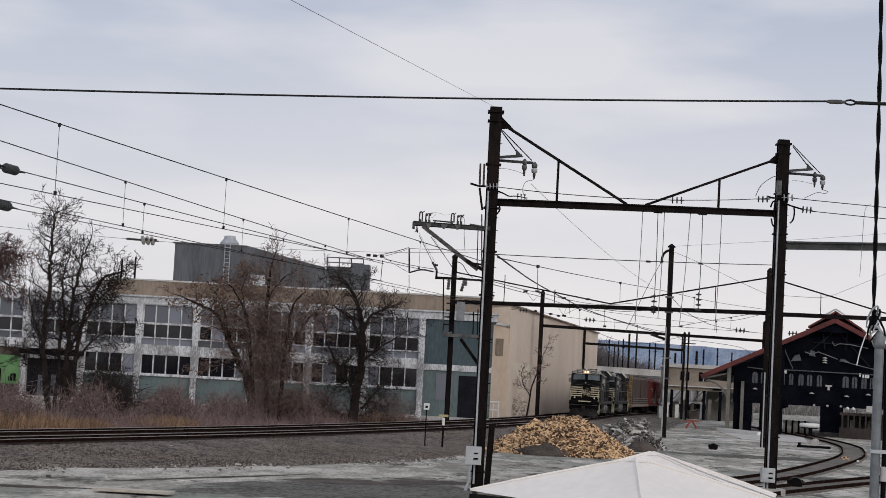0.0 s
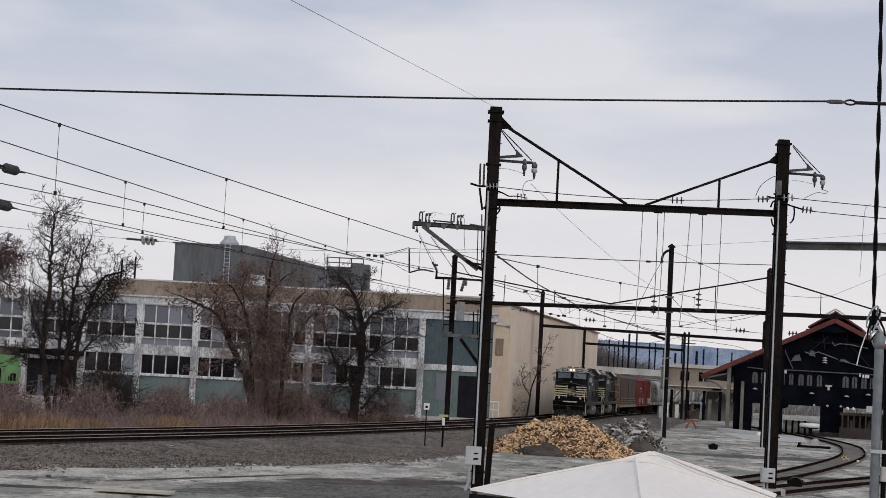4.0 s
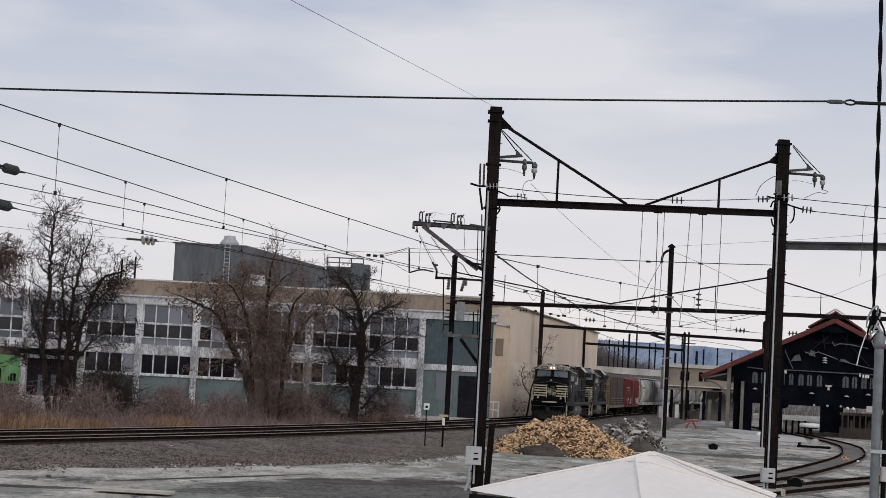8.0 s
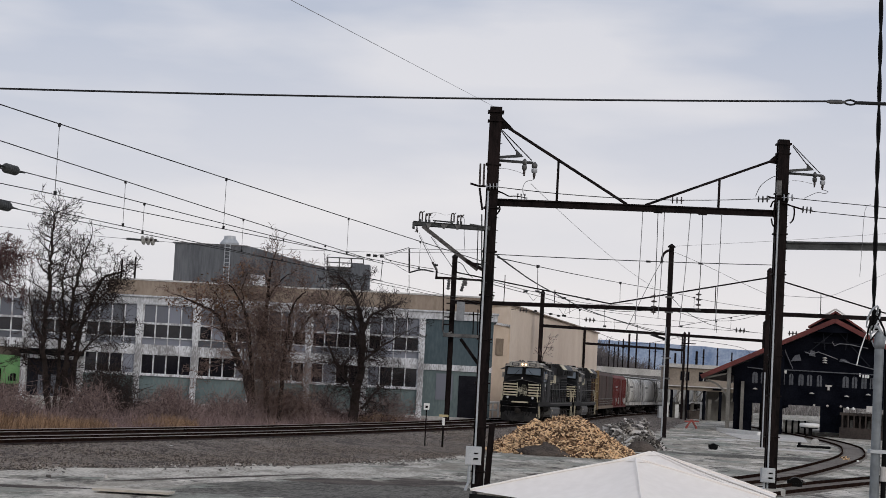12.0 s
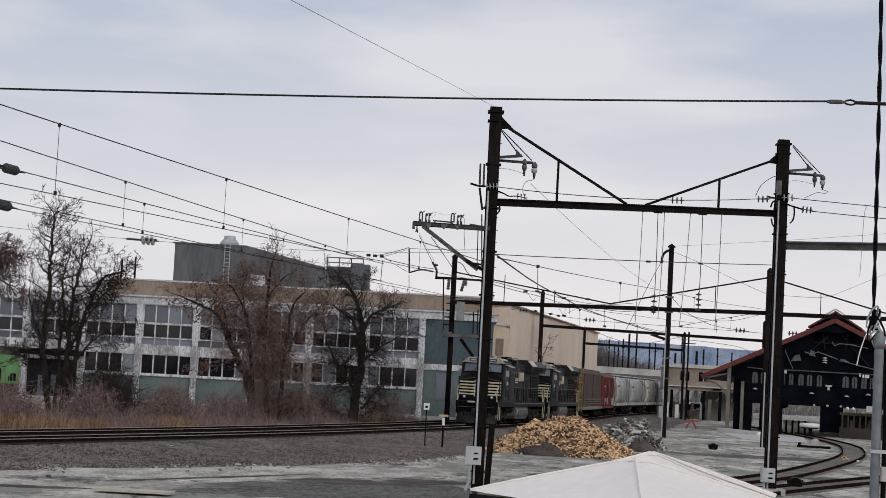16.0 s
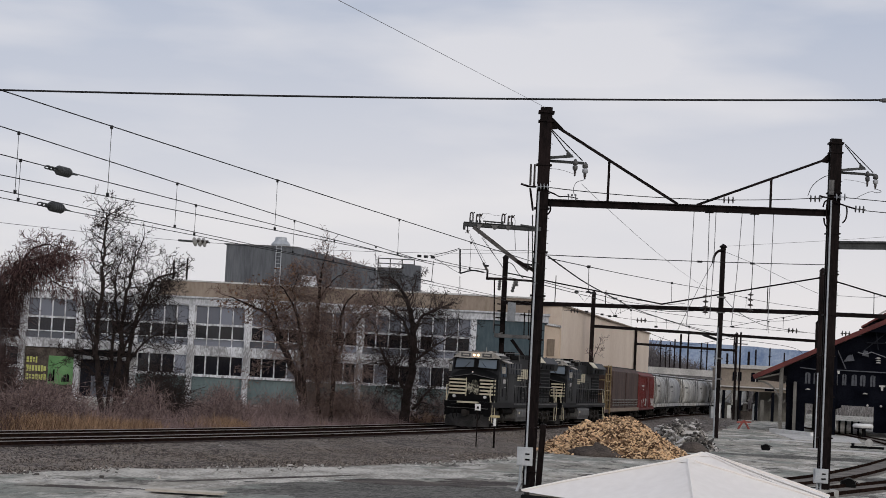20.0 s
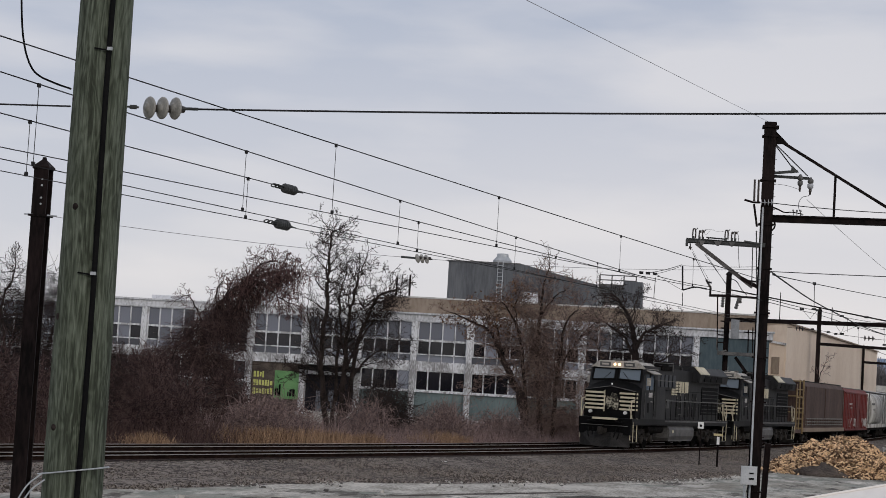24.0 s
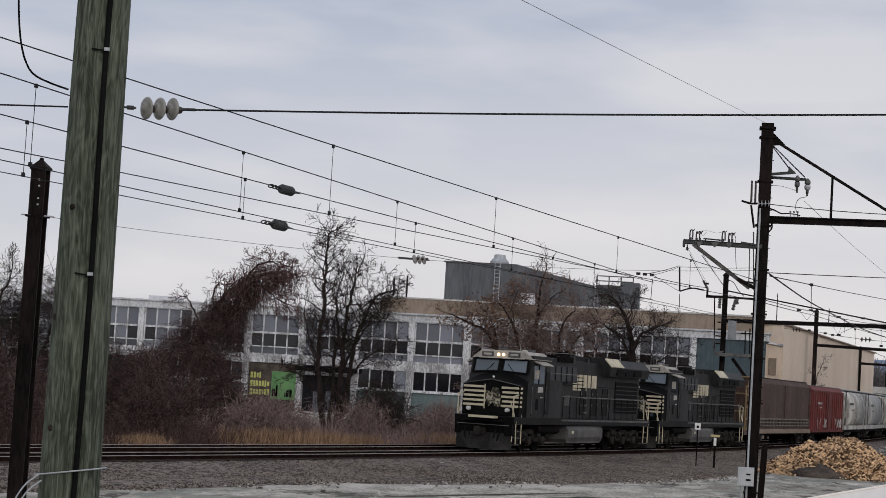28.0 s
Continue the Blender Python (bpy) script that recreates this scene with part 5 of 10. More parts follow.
make_tent(pose(2.74, 25.8, -0.065, 0, 0, 42))
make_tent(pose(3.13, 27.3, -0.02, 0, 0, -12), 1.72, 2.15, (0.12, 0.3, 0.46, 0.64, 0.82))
heap = thing("soil_heap", "small dark heap of wet soil", "soil heap", pose(12.3, 113.0, 0))
part("mound", Geo().lathe([(1.05, -0.1), (0.95, 0.1), (0.6, 0.42), (0.3, 0.56), (0.05, 0.6)], 16), M_SOIL, heap, "", True)


# ---- near wooden pole and left mast ----
def smooth_tail(pts):
    """Rounds the corners of a bent wire."""
    for _ in range(3):
        out = [pts[0]]
        for p, q in zip(pts[:-1], pts[1:]):
            out += [tuple(0.75 * a + 0.25 * b for a, b in zip(p, q)), tuple(0.25 * a + 0.75 * b for a, b in zip(p, q))]
        pts = out + [pts[-1]]
    return pts


def make_wood_pole():
    t = thing("utility_pole", "green-tinged treated wooden utility pole with black cable", "pole", pose(-3.53, 10.4, 0))
    g = Geo()
    n, rings = 28, 70
    for k in range(rings + 1):
        z = -0.3 + 9.3 * k / rings
        r = 0.191 - 0.0072 * z
        for i in range(n):
            a = 2 * math.pi * i / n
            q = r * (1 + 0.018 * noise.noise((math.cos(a) * 5, math.sin(a) * 5, z * 0.5)) + 0.012 * noise.noise((math.cos(a) * 14, math.sin(a) * 14, z * 1.2)))
            g.v.append((q * math.cos(a), q * math.sin(a), z))
    g.f = [(k * n + i, k * n + (i + 1) % n, (k + 1) * n + (i + 1) % n, (k + 1) * n + i) for k in range(rings) for i in range(n)] + [tuple(range(rings * n, rings * n + n))]
    part("shaft", g, M_WOODPOLE, t, "", True)
    cab = [(0.086 + 0.006 * math.sin(z * 2.1), -0.18 + 0.0064 * z, z) for z in np.linspace(-0.1, 9, 30)]
    part("cable", Geo().tube(cab, 0.0165, 8), M_BLACKR, t, "black cable stapled up the pole")
    for z in (5.36, 4.09, 6.6):
        st = part("staple", Geo().bar((0.0, -0.196 + 0.0064 * z, z), (0.1, -0.2 + 0.0064 * z, z - 0.012), 0.01, 0.008), M_BLACKR, t)
        part("clip", Geo().box((0.092, -0.204 + 0.0064 * z, z - 0.002), (0.03, 0.012, 0.018)), M_GALV, st, "bright cable clip")
    for k in range(7):
        u, z = -1.9 + 0.33 * k * (1 if k % 2 else -0.8), 2.6 + 0.62 * k
        r = 0.189 - 0.0072 * z
        part("knot", Geo().lathe([(0.022, 0), (0.016, 0.004), (0.004, 0.006)], 9, Matrix.Translation((r * math.sin(u * 0.35), -r * math.cos(u * 0.35), z)) @ pose(0, 0, 0, 90, 0, math.degrees(u * 0.35))), M_BARK, t)
    band = [(0.196 * math.cos(a), 0.196 * math.sin(a), 2.98 + 0.03 * math.cos(a)) for a in np.linspace(0, 2 * math.pi, 25)]
    part("guy_band", Geo().tube(band, 0.0045, 6), M_GALV, t, "galvanised wire wrapped round the pole")
    tail = [(-0.12, -0.18, 2.96), (-0.2, -0.22, 2.89), (-0.26, -0.25, 2.72), (-0.3, -0.26, 2.3), (-0.31, -0.26, 1.9)]
    part("guy_tail", Geo().tube(smooth_tail(tail), 0.0048, 6).tube(smooth_tail([(a + 0.02, b, c - 0.03) for a, b, c in tail]), 0.005, 5), M_GALV, t)


make_wood_pole()

mast = thing("steel_mast", "rust-brown perforated steel mast with a peaked cap", "mast", pose(-16.22, 44.0, 0))
mast_col = part("column", h_column(Geo(), (0, 0, -0.2), 8.15, 0.36, 0.36), M_STEEL, mast)
part("cap", Geo().lathe([(0.3, 0), (0.3, 0.06), (0.06, 0.24), (0.05, 0.3)], 4, pose(0, 0, 8.15, 0, 0, 45)), M_STEEL, mast_col)
part("collar", Geo().span((-0.24, -0.22, 7.0), (0.24, 0.22, 7.05)), M_STEEL, mast)
part("collar_bolt", Geo().rod((-0.34, -0.2, 7.04), (0.48, -0.2, 7.02), 0.018, n=6), M_GALV, mast)
for z in (7.9, 7.75, 7.45, 7.3):
    part("bolt", Geo().rod((0.05, -0.2, z), (0.05, -0.16, z), 0.025, n=8), M_GALV, mast)


# ---- train ----
def make_truck(parent, y, axles, gauge_half=1.0, r=0.53, spread=1.75):
    half = spread * (axles - 1) / 2
    tr = part("truck", Geo().span((-1.0, -0.35, 0.5), (1.0, 0.35, 0.95)).span((-1.02, -half - 0.5, 0.62), (1.02, -half - 0.35, 0.8)).span((-1.02, half + 0.35, 0.62), (1.02, half + 0.5, 0.8)), M_UNDER, parent, at=pose(0, y, 0))
    # side frames: a deep beam that rises over each axle and drops between
    prof = [(-half - 0.8, 0.72), (-half - 0.8, 0.92)]
    for k in range(axles):
        c = -half + k * spread
        prof += [(c - 0.45, 0.98), (c - 0.3, 1.06), (c + 0.3, 1.06), (c + 0.45, 0.98)]
    prof += [(half + 0.8, 0.92), (half + 0.8, 0.72)]
    for k in reversed(range(axles)):
        c = -half + k * spread
        prof += [(c + 0.42, 0.66), (c + 0.34, 0.84), (c - 0.34, 0.84), (c - 0.42, 0.66)]
        if k:
            prof += [(c - spread / 2 + 0.3, 0.5), (c - spread / 2 - 0.3, 0.5)]
    for x0, x1 in ((-1.2, -1.04), (1.04, 1.2)):
        part("side_frame", Geo().prism(prof, x0, x1), M_TRUCKGREY, tr, "grimy cast side frame")
    for k in range(axles):
        yy = (k - (axles - 1) / 2) * spread
        g = Geo()
        for s in (-1, 1):
            m = pose(s * 0.76, 0, 0, 0, 90, 0)
            g.lathe([(0.12, -0.08), (r, -0.07), (r, 0.05), (r + 0.025, 0.06), (r - 0.06, 0.075), (r - 0.1, 0.02), (0.14, 0.03)], 18, m)
        g.rod((-0.78, 0, 0), (0.78, 0, 0), 0.09, n=8)
        part("wheelset", g, M_UNDER, tr, at=pose(0, yy, r))
    for k in range(axles):
        yy = (k - (axles - 1) / 2) * spread
        for s in (-1, 1):
            m = pose(s * 1.2, yy, r, 0, 90 * s, 0)
            part("axle_box", Geo().lathe([(0.22, -0.12), (0.22, 0.03), (0.16, 0.07), (0.1, 0.09), (0.02, 0.095)], 12, m), M_TRUCKGREY, tr, "grimy round axle box")
            if axles == 3:
                for q in (-0.36, 0.36):
                    part("spring", Geo().lathe([(0.085 - 0.02 * (j % 2), 0.05 * j) for j in range(10)], 8, pose(s * 1.18, yy + q, 0.62)), M_TRUCKGREY, tr)
        if k < axles - 1:
            for s in (-1, 1):
                part("brake_cylinder", Geo().rod((s * 1.24, yy + spread * 0.38, 0.8), (s * 1.24, yy + spread * 0.62, 0.8), 0.13, n=10), M_TRUCKGREY, tr)
    return tr


def make_locomotive(label):
    t = thing("locomotive", label, "locomotive", group="train locomotives")
    # y forward, z from the rail head
    part("underframe", Geo().span((-1.5, -10.4, 1.28), (1.5, 9.55, 1.6)).span((-0.5, -10.2, 0.95), (0.5, 9.35, 1.28)), M_BLACK, t)
    nose = [(-1.45, 1.6), (1.45, 1.6), (1.45, 2.98), (0.95, 3.1), (0.0, 3.22), (-0.95, 3.1), (-1.45, 2.98)]
    back = [(-1.5, 1.6), (1.5, 1.6), (1.5, 3.25), (1.0, 3.45), (0.0, 3.62), (-1.0, 3.45), (-1.5, 3.25)]
    g = Geo().add([(x, 8.9, z) for x, z in nose] + [(x, 7.9, z) for x, z in back], [tuple(range(6, -1, -1)), tuple(range(7, 14))] + [(i, (i + 1) % 7, 7 + (i + 1) % 7, 7 + i) for i in range(7)])
    nose_ob = part("nose", g, M_BLACKR, t)
    part("nose_crease", Geo().bar((0, 8.91, 3.24), (1.45, 8.91, 3.0), 0.03, 0.035).bar((0, 8.91, 3.24), (-1.45, 8.91, 3.0), 0.03, 0.035), M_TANK, nose_ob)
    for k in range(5):
        z = 2.88 - k * 0.205
        for x0, x1 in ((-1.4, -0.52 - 0.05 * (k % 2)), (0.34 - 0.08 * (k % 2), 1.4)):
            part("stripe", Geo().span((x0, 8.902, z - 0.05), (x1, 8.92, z + 0.05)), M_STRIPE, nose_ob, "white nose stripe")
        for s in (-1, 1):
            part("stripe", Geo().add([(s * 1.46, 8.85, z - 0.05), (s * 1.46, 8.85, z + 0.05), (s * 1.505, 8.7, z + 0.05), (s * 1.505, 8.7, z - 0.05)], [(0, 1, 2, 3) if s > 0 else (3, 2, 1, 0)]), M_STRIPE, nose_ob)
    part("emblem", Geo().add([(x, yy, z) for yy in (8.925, 8.906) for x, z in ((-0.46, 2.02), (-0.5, 2.5), (-0.36, 2.84), (-0.1, 2.9), (0.02, 2.62), (0.2, 2.74), (0.26, 2.3), (0.1, 2.02), (-0.08, 2.2), (-0.24, 2.02))],
                             [tuple(range(9, -1, -1))] + [(k, (k + 1) % 10, 10 + (k + 1) % 10, 10 + k) for k in range(10)]), M_EMBLEM, nose_ob, "plain pale shape of the nose emblem")
    part("door_bar", Geo().rod((0.3, 8.97, 1.9), (0.3, 8.97, 3.0), 0.03, n=6), M_STRIPE, nose_ob, "pale upright grab bar")
    part("nose_lamp", Geo().lathe([(0.02, 0), (0.05, 0.01), (0.055, 0.05), (0.02, 0.06)], 10, pose(0.0, 8.68, 3.33, -60, 0, 0)), M_SIGNW, nose_ob, "small white classification lamp", True)
    cab_side = [(8.15, 1.6), (8.15, 3.0), (7.98, 3.4), (7.76, 4.1), (7.6, 4.4), (5.3, 4.4), (5.3, 1.6)]
    cab = part("cab", Geo().prism(cab_side, -1.53, 1.53), M_LOCOSIDE, t)
    roof = Geo()
    ys = (7.75, 5.25)
    sec = [(-1.56, 4.22), (-1.1, 4.56), (1.1, 4.56), (1.56, 4.22), (1.5, 4.2), (-1.5, 4.2)]
    roof.add([(x, y, z) for y in ys for x, z in sec], [(5, 4, 3, 2, 1, 0), (6, 7, 8, 9, 10, 11)] + [(i, (i + 1) % 6, 6 + (i + 1) % 6, 6 + i) for i in range(6)])
    part("cab_roof", roof, M_LOCOROOF, cab, "weathered pale cab roof")
    for s in (-1, 1):
        part("windshield", Geo().add([(s * 0.16, 7.955, 3.66), (s * 1.32, 7.965, 3.6), (s * 1.3, 7.775, 4.14), (s * 0.16, 7.765, 4.16)], [(0, 1, 2, 3) if s < 0 else (3, 2, 1, 0)]), M_CABGLASS, cab)
        part("side_window", Geo().span((s * 1.535 - 0.01, 6.9, 3.15), (s * 1.535 + 0.01, 7.45, 3.95)).span((s * 1.535 - 0.01, 6.1, 3.15), (s * 1.535 + 0.01, 6.75, 3.95)), M_CABGLASS, cab)
        part("sunshade", Geo().add([(s * 1.54, 6.0, 4.12), (s * 1.54, 7.5, 4.12), (s * 1.95, 7.5, 3.97), (s * 1.95, 6.0, 3.97), (s * 1.54, 6.0, 4.16), (s * 1.54, 7.5, 4.16), (s * 1.95, 7.5, 4.01), (s * 1.95, 6.0, 4.01)],
                                   [(0, 1, 2, 3), (7, 6, 5, 4), (0, 4, 5, 1), (1, 5, 6, 2), (2, 6, 7, 3), (3, 7, 4, 0)]), M_LOCOROOF, cab, "pale window awning")
    frame_g = Geo()
    for s in (-1, 1):
        frame_g.bar((s * 0.1, 7.97, 3.6), (s * 1.4, 7.985, 3.54), 0.06, 0.08).bar((s * 0.1, 7.785, 4.2), (s * 1.38, 7.79, 4.18), 0.06, 0.08).bar((s * 1.38, 7.98, 3.56), (s * 1.36, 7.79, 4.18), 0.08, 0.08)
    frame_g.bar((0, 7.985, 3.56), (0, 7.79, 4.2), 0.2, 0.06)
    part("windshield_frame", frame_g, M_BLACKR, cab, "black windscreen surround")
    for s in (-1, 1):
        part("wiper", Geo().rod((s * 0.7, 8.0, 3.62), (s * 0.35, 7.9, 3.98), 0.014, n=5), M_BLACKR, cab)
        part("window_mullion", Geo().span((s * 1.55 - 0.012, 6.78, 3.12), (s * 1.55 + 0.012, 6.88, 3.98)), M_BLACKR, cab)
        part("cab_door", Geo().span((s * 1.545 - 0.008, 5.36, 1.75), (s * 1.545 + 0.008, 5.86, 3.7)), M_BLACK, cab)
        part("grab_iron", Geo().rod((s * 1.6, 7.75, 1.8), (s * 1.6, 7.75, 3.0), 0.016, n=5), M_STEELG, cab)
        part("grab_iron", Geo().rod((s * 1.6, 5.95, 1.9), (s * 1.6, 5.95, 3.1), 0.016, n=5), M_STEELG, cab)
    part("roof_horn", Geo().rod((0.3, 6.3, 4.62), (0.3, 6.9, 4.66), 0.03, 0.08, 8).rod((0.5, 6.4, 4.62), (0.5, 6.95, 4.66), 0.03, 0.07, 8).span((0.2, 6.25, 4.55), (0.6, 6.4, 4.66)), M_TANK, cab)
    part("antenna", Geo().lathe([(0.16, 0), (0.16, 0.07), (0.08, 0.11)], 10, pose(-0.5, 6.2, 4.56)).rod((-0.1, 5.8, 4.56), (-0.1, 5.8, 4.95), 0.012, n=5), M_LOCOROOF, cab)
    part("air_unit", Geo().span((-0.7, 5.3, 4.5), (0.1, 5.75, 4.7)), M_TANK, cab, "roof air conditioner")
    nb = part("number_board", Geo().add([(-1.15, 7.95, 4.2), (1.15, 7.95, 4.2), (1.05, 7.85, 4.58), (-1.05, 7.85, 4.58), (-1.15, 7.4, 4.2), (1.15, 7.4, 4.2), (1.05, 7.4, 4.58), (-1.05, 7.4, 4.58)],
                                       [(0, 1, 2, 3), (7, 6, 5, 4), (0, 4, 5, 1), (1, 5, 6, 2), (2, 6, 7, 3), (3, 7, 4, 0)]), M_LOCOROOF, cab)
    for s in (-1, 1):
        part("number_plate", Geo().span((s * 0.68 - 0.3, 7.93, 4.27), (s * 0.68 + 0.3, 7.965, 4.5)), M_TANK, nb, "dark plate with an unreadable number bar")
        part("plate_bar", Geo().span((s * 0.68 - 0.2, 7.966, 4.34), (s * 0.68 + 0.2, 7.972, 4.43)), M_LOCOROOF, nb, "pale plain bar")
        part("headlamp", Geo().lathe([(0.02, 0), (0.07, 0.01), (0.076, 0.05), (0.02, 0.06)], 14, pose(s * 0.13, 7.93, 4.38, -90, 0, 0)), M_LAMP, nb, "lit headlamp")
    for s in (-1, 1):
        part("number_bar", Geo().span((s * 1.54 - 0.006, 6.2, 2.75), (s * 1.54 + 0.006, 6.85, 3.0)).span((s * 1.54 - 0.006, 6.1, 2.5), (s * 1.54 + 0.006, 6.5, 2.54)), M_SCRAWL, cab, "pale plain bar where the number stands")
        part("cab_slot", Geo().span((s * 1.54 - 0.006, 6.75, 1.95), (s * 1.54 + 0.006, 7.05, 2.45)), M_BLACKR, cab)
        part("cab_seam", Geo().span((s * 1.54 - 0.004, 5.9, 1.65), (s * 1.54 + 0.004, 5.93, 3.9)), M_BLACKR, cab)
        part("cab_seam", Geo().span((s * 1.54 - 0.004, 7.6, 1.65), (s * 1.54 + 0.004, 7.63, 3.1)), M_BLACKR, cab)
        part("mirror", Geo().box((s * 1.7, 7.5, 3.55), (0.22, 0.04, 0.4)), M_LOCOROOF, cab)
    # hood behind the cab
    hood = part("hood", Geo().prism([(5.3, 1.6), (5.3, 4.3), (3.2, 4.42), (-9.6, 4.25), (-9.6, 1.6)], -1.05, 1.05), M_LOCOSIDE, t)
    part("equipment_cabinet", Geo().span((-1.5, 3.6, 1.6), (1.5, 5.28, 3.3)).span((-1.4, 1.2, 3.3), (1.4, 5.28, 4.1)), M_LOCOSIDE, t)
    for s in (-1, 1):
        for k in range(5):
            part("louvre", Geo().span((s * 1.42 - 0.02, 1.4 + k * 0.78, 3.36), (s * 1.42 + 0.02, 1.95 + k * 0.78, 4.02)), M_LOUVRE, t)
        part("louvre_rail", Geo().span((s * 1.44 - 0.02, 1.2, 3.66), (s * 1.44 + 0.02, 5.25, 3.70)), M_BRAKEGREY, t)
        part("roof_rail", Geo().tube([(s * 1.2, 5.2, 4.1), (s * 1.2, 5.1, 4.62), (s * 1.2, 1.2, 4.68), (s * 1.2, 1.1, 4.2)], 0.022, 5), M_BRAKEGREY, t, "thin grey roof rail")
        lg = Geo()
        for a, b in ((-2.6, -1.9), (-1.7, -1.3), (-1.15, -0.6), (-0.45, 0.1), (0.25, 0.9)):
            lg.span((s * 1.07 - 0.012, a, 2.95 + 0.1 * (a < -1.6)), (s * 1.07 + 0.012, b, 3.72))
        part("logo_block", lg, M_STRIPE, hood, "plain pale block of the livery mark")
        for k in range(4):
            part("logo_line", Geo().span((s * 1.085 - 0.006, -0.7, 3.04 + k * 0.17), (s * 1.085 + 0.006, 0.95, 3.08 + k * 0.17)), M_BLACKR, hood)
        for k in range(6):
            part("hood_door", Geo().span((s * 1.07 - 0.015, -5.1 + k * 0.82, 1.75), (s * 1.07 + 0.015, -4.4 + k * 0.82, 3.1)), M_BLACK if k % 2 else M_LOCOSIDE, hood)
            part("door_latch", Geo().span((s * 1.09 - 0.01, -4.5 + k * 0.82, 2.2), (s * 1.09 + 0.01, -4.44 + k * 0.82, 2.32)).span((s * 1.09 - 0.01, -4.5 + k * 0.82, 2.75), (s * 1.09 + 0.01, -4.44 + k * 0.82, 2.87)), M_BRAKEGREY, hood)
        part("hood_grille", Geo().span((s * 1.07 - 0.015, -9.3, 1.9), (s * 1.07 + 0.015, -5.6, 3.5)), M_BLACKR, hood)
        for k in range(7):
            part("grille_slat", Geo().span((s * 1.095 - 0.012, -9.25, 2.0 + k * 0.21), (s * 1.095 + 0.012, -5.65, 2.05 + k * 0.21)), M_LOCOSIDE, hood)
        for z0 in (1.85, 2.2, 2.55):
            part("placard", Geo().span((s * 1.09 - 0.006, -1.5 + z0 * 0.1, z0), (s * 1.09 + 0.006, -0.9 + z0 * 0.1, z0 + 0.07)), M_BRAKEGREY, hood, "small pale unreadable placard bar")
        part("hood_seam", Geo().span((s * 1.065 - 0.004, -9.5, 3.16), (s * 1.065 + 0.004, 3.1, 3.185)), M_BLACKR, hood)
        for k in range(3):
            part("wing_grille", Geo().span((s * 1.56 - 0.04, -5.5 - k * 1.4, 3.82), (s * 1.56 + 0.045, -4.3 - k * 1.4, 4.14)), M_BLACKR, hood)
        part("small_panel", Geo().span((s * 1.07 - 0.015, 1.3, 2.2), (s * 1.07 + 0.015, 2.0, 2.7)), M_TANK, hood)
    part("exhaust_housing", Geo().span((-0.8, -2.0, 4.3), (0.8, 0.8, 4.62)), M_BLACK, t)
    part("exhaust_stack", Geo().span((-0.35, -1.2, 4.62), (0.35, -0.4, 4.78)), M_UNDER, t)
    for k in range(4):
        part("lifting_lug", Geo().box((0.85 if k % 2 else -0.85, 2.6 - k * 2.2, 4.45), (0.06, 0.3, 0.16)), M_LOCOSIDE, t)
    part("dynamic_brake", Geo().span((-1.15, 1.2, 4.25), (1.15, 3.2, 4.5)), M_UNDER, t)
    wing = Geo().add([(s * a, y, z) for y in (-3.4, -9.7) for s, a, z in ((-1, 1.5, 3.75), (1, 1.5, 3.75), (1, 1.6, 4.2), (1, 1.2, 4.6), (-1, 1.2, 4.6), (-1, 1.6, 4.2))],
                     [(0, 1, 2, 3, 4, 5), (11, 10, 9, 8, 7, 6)] + [(i, 6 + i, 6 + (i + 1) % 6, (i + 1) % 6) for i in range(6)])
    wg = part("radiator_wing", wing, M_LOCOSIDE, t)
    part("wing_top", Geo().span((-1.15, -5.4, 4.605), (1.15, -3.5, 4.66)), M_LOCOSIDE, wg)
    for s in (-1, 1):
        part("wing_panel", Geo().add([(s * 1.62, -3.38, 4.23), (s * 1.22, -3.38, 4.64), (s * 1.22, -5.4, 4.64), (s * 1.62, -5.4, 4.23), (s * 1.58, -3.38, 4.2), (s * 1.18, -3.38, 4.6), (s * 1.18, -5.4, 4.6), (s * 1.58, -5.4, 4.2)],
                                     [(0, 1, 2, 3), (7, 6, 5, 4), (0, 4, 5, 1), (1, 5, 6, 2), (2, 6, 7, 3), (3, 7, 4, 0)]), M_STRIPE, wg, "pale shoulder panel")
    # pilots, plough, couplers, steps
    for s, y in ((1, 9.5), (-1, -10.4)):
        part("pilot", Geo().span((-1.45, y - 0.12, 0.75), (1.45, y + 0.12, 1.55)), M_BLACKR, t)
        part("plough", Geo().add([(-1.4, y, 0.12), (1.4, y, 0.12), (1.45, y, 0.85), (-1.45, y, 0.85), (-0.5, y + s * 0.55, 0.12), (0.5, y + s * 0.55, 0.12), (0.45, y + s * 0.3, 0.85), (-0.45, y + s * 0.3, 0.85)],
                                 [(0, 4, 7, 3), (4, 5, 6, 7), (5, 1, 2, 6), (0, 3, 2, 1), (3, 7, 6, 2), (0, 1, 5, 4)]), M_PLOUGH, t)
        cp = part("coupler", Geo().span((-0.14, min(y, y + s * 0.7), 0.78), (0.14, max(y, y + s * 0.7), 1.05)), M_TRUCKGREY, t)
        part("knuckle", Geo().lathe([(0.06, -0.2), (0.16, -0.18), (0.18, 0), (0.16, 0.18), (0.06, 0.2)], 10, pose(0.05, y + s * 0.74, 0.92)), M_TRUCKGREY, cp)
        part("anticlimber", Geo().span((-1.0, y - 0.02, 1.34), (1.0, y + s * 0.32 + 0.02, 1.42) if s > 0 else (1.0, y + 0.02, 1.42)), M_BLACK, t)
        part("cut_lever", Geo().rod((-1.3, y + s * 0.2, 1.2), (1.3, y + s * 0.2, 1.2), 0.018, n=5), M_BRAKEGREY, t)
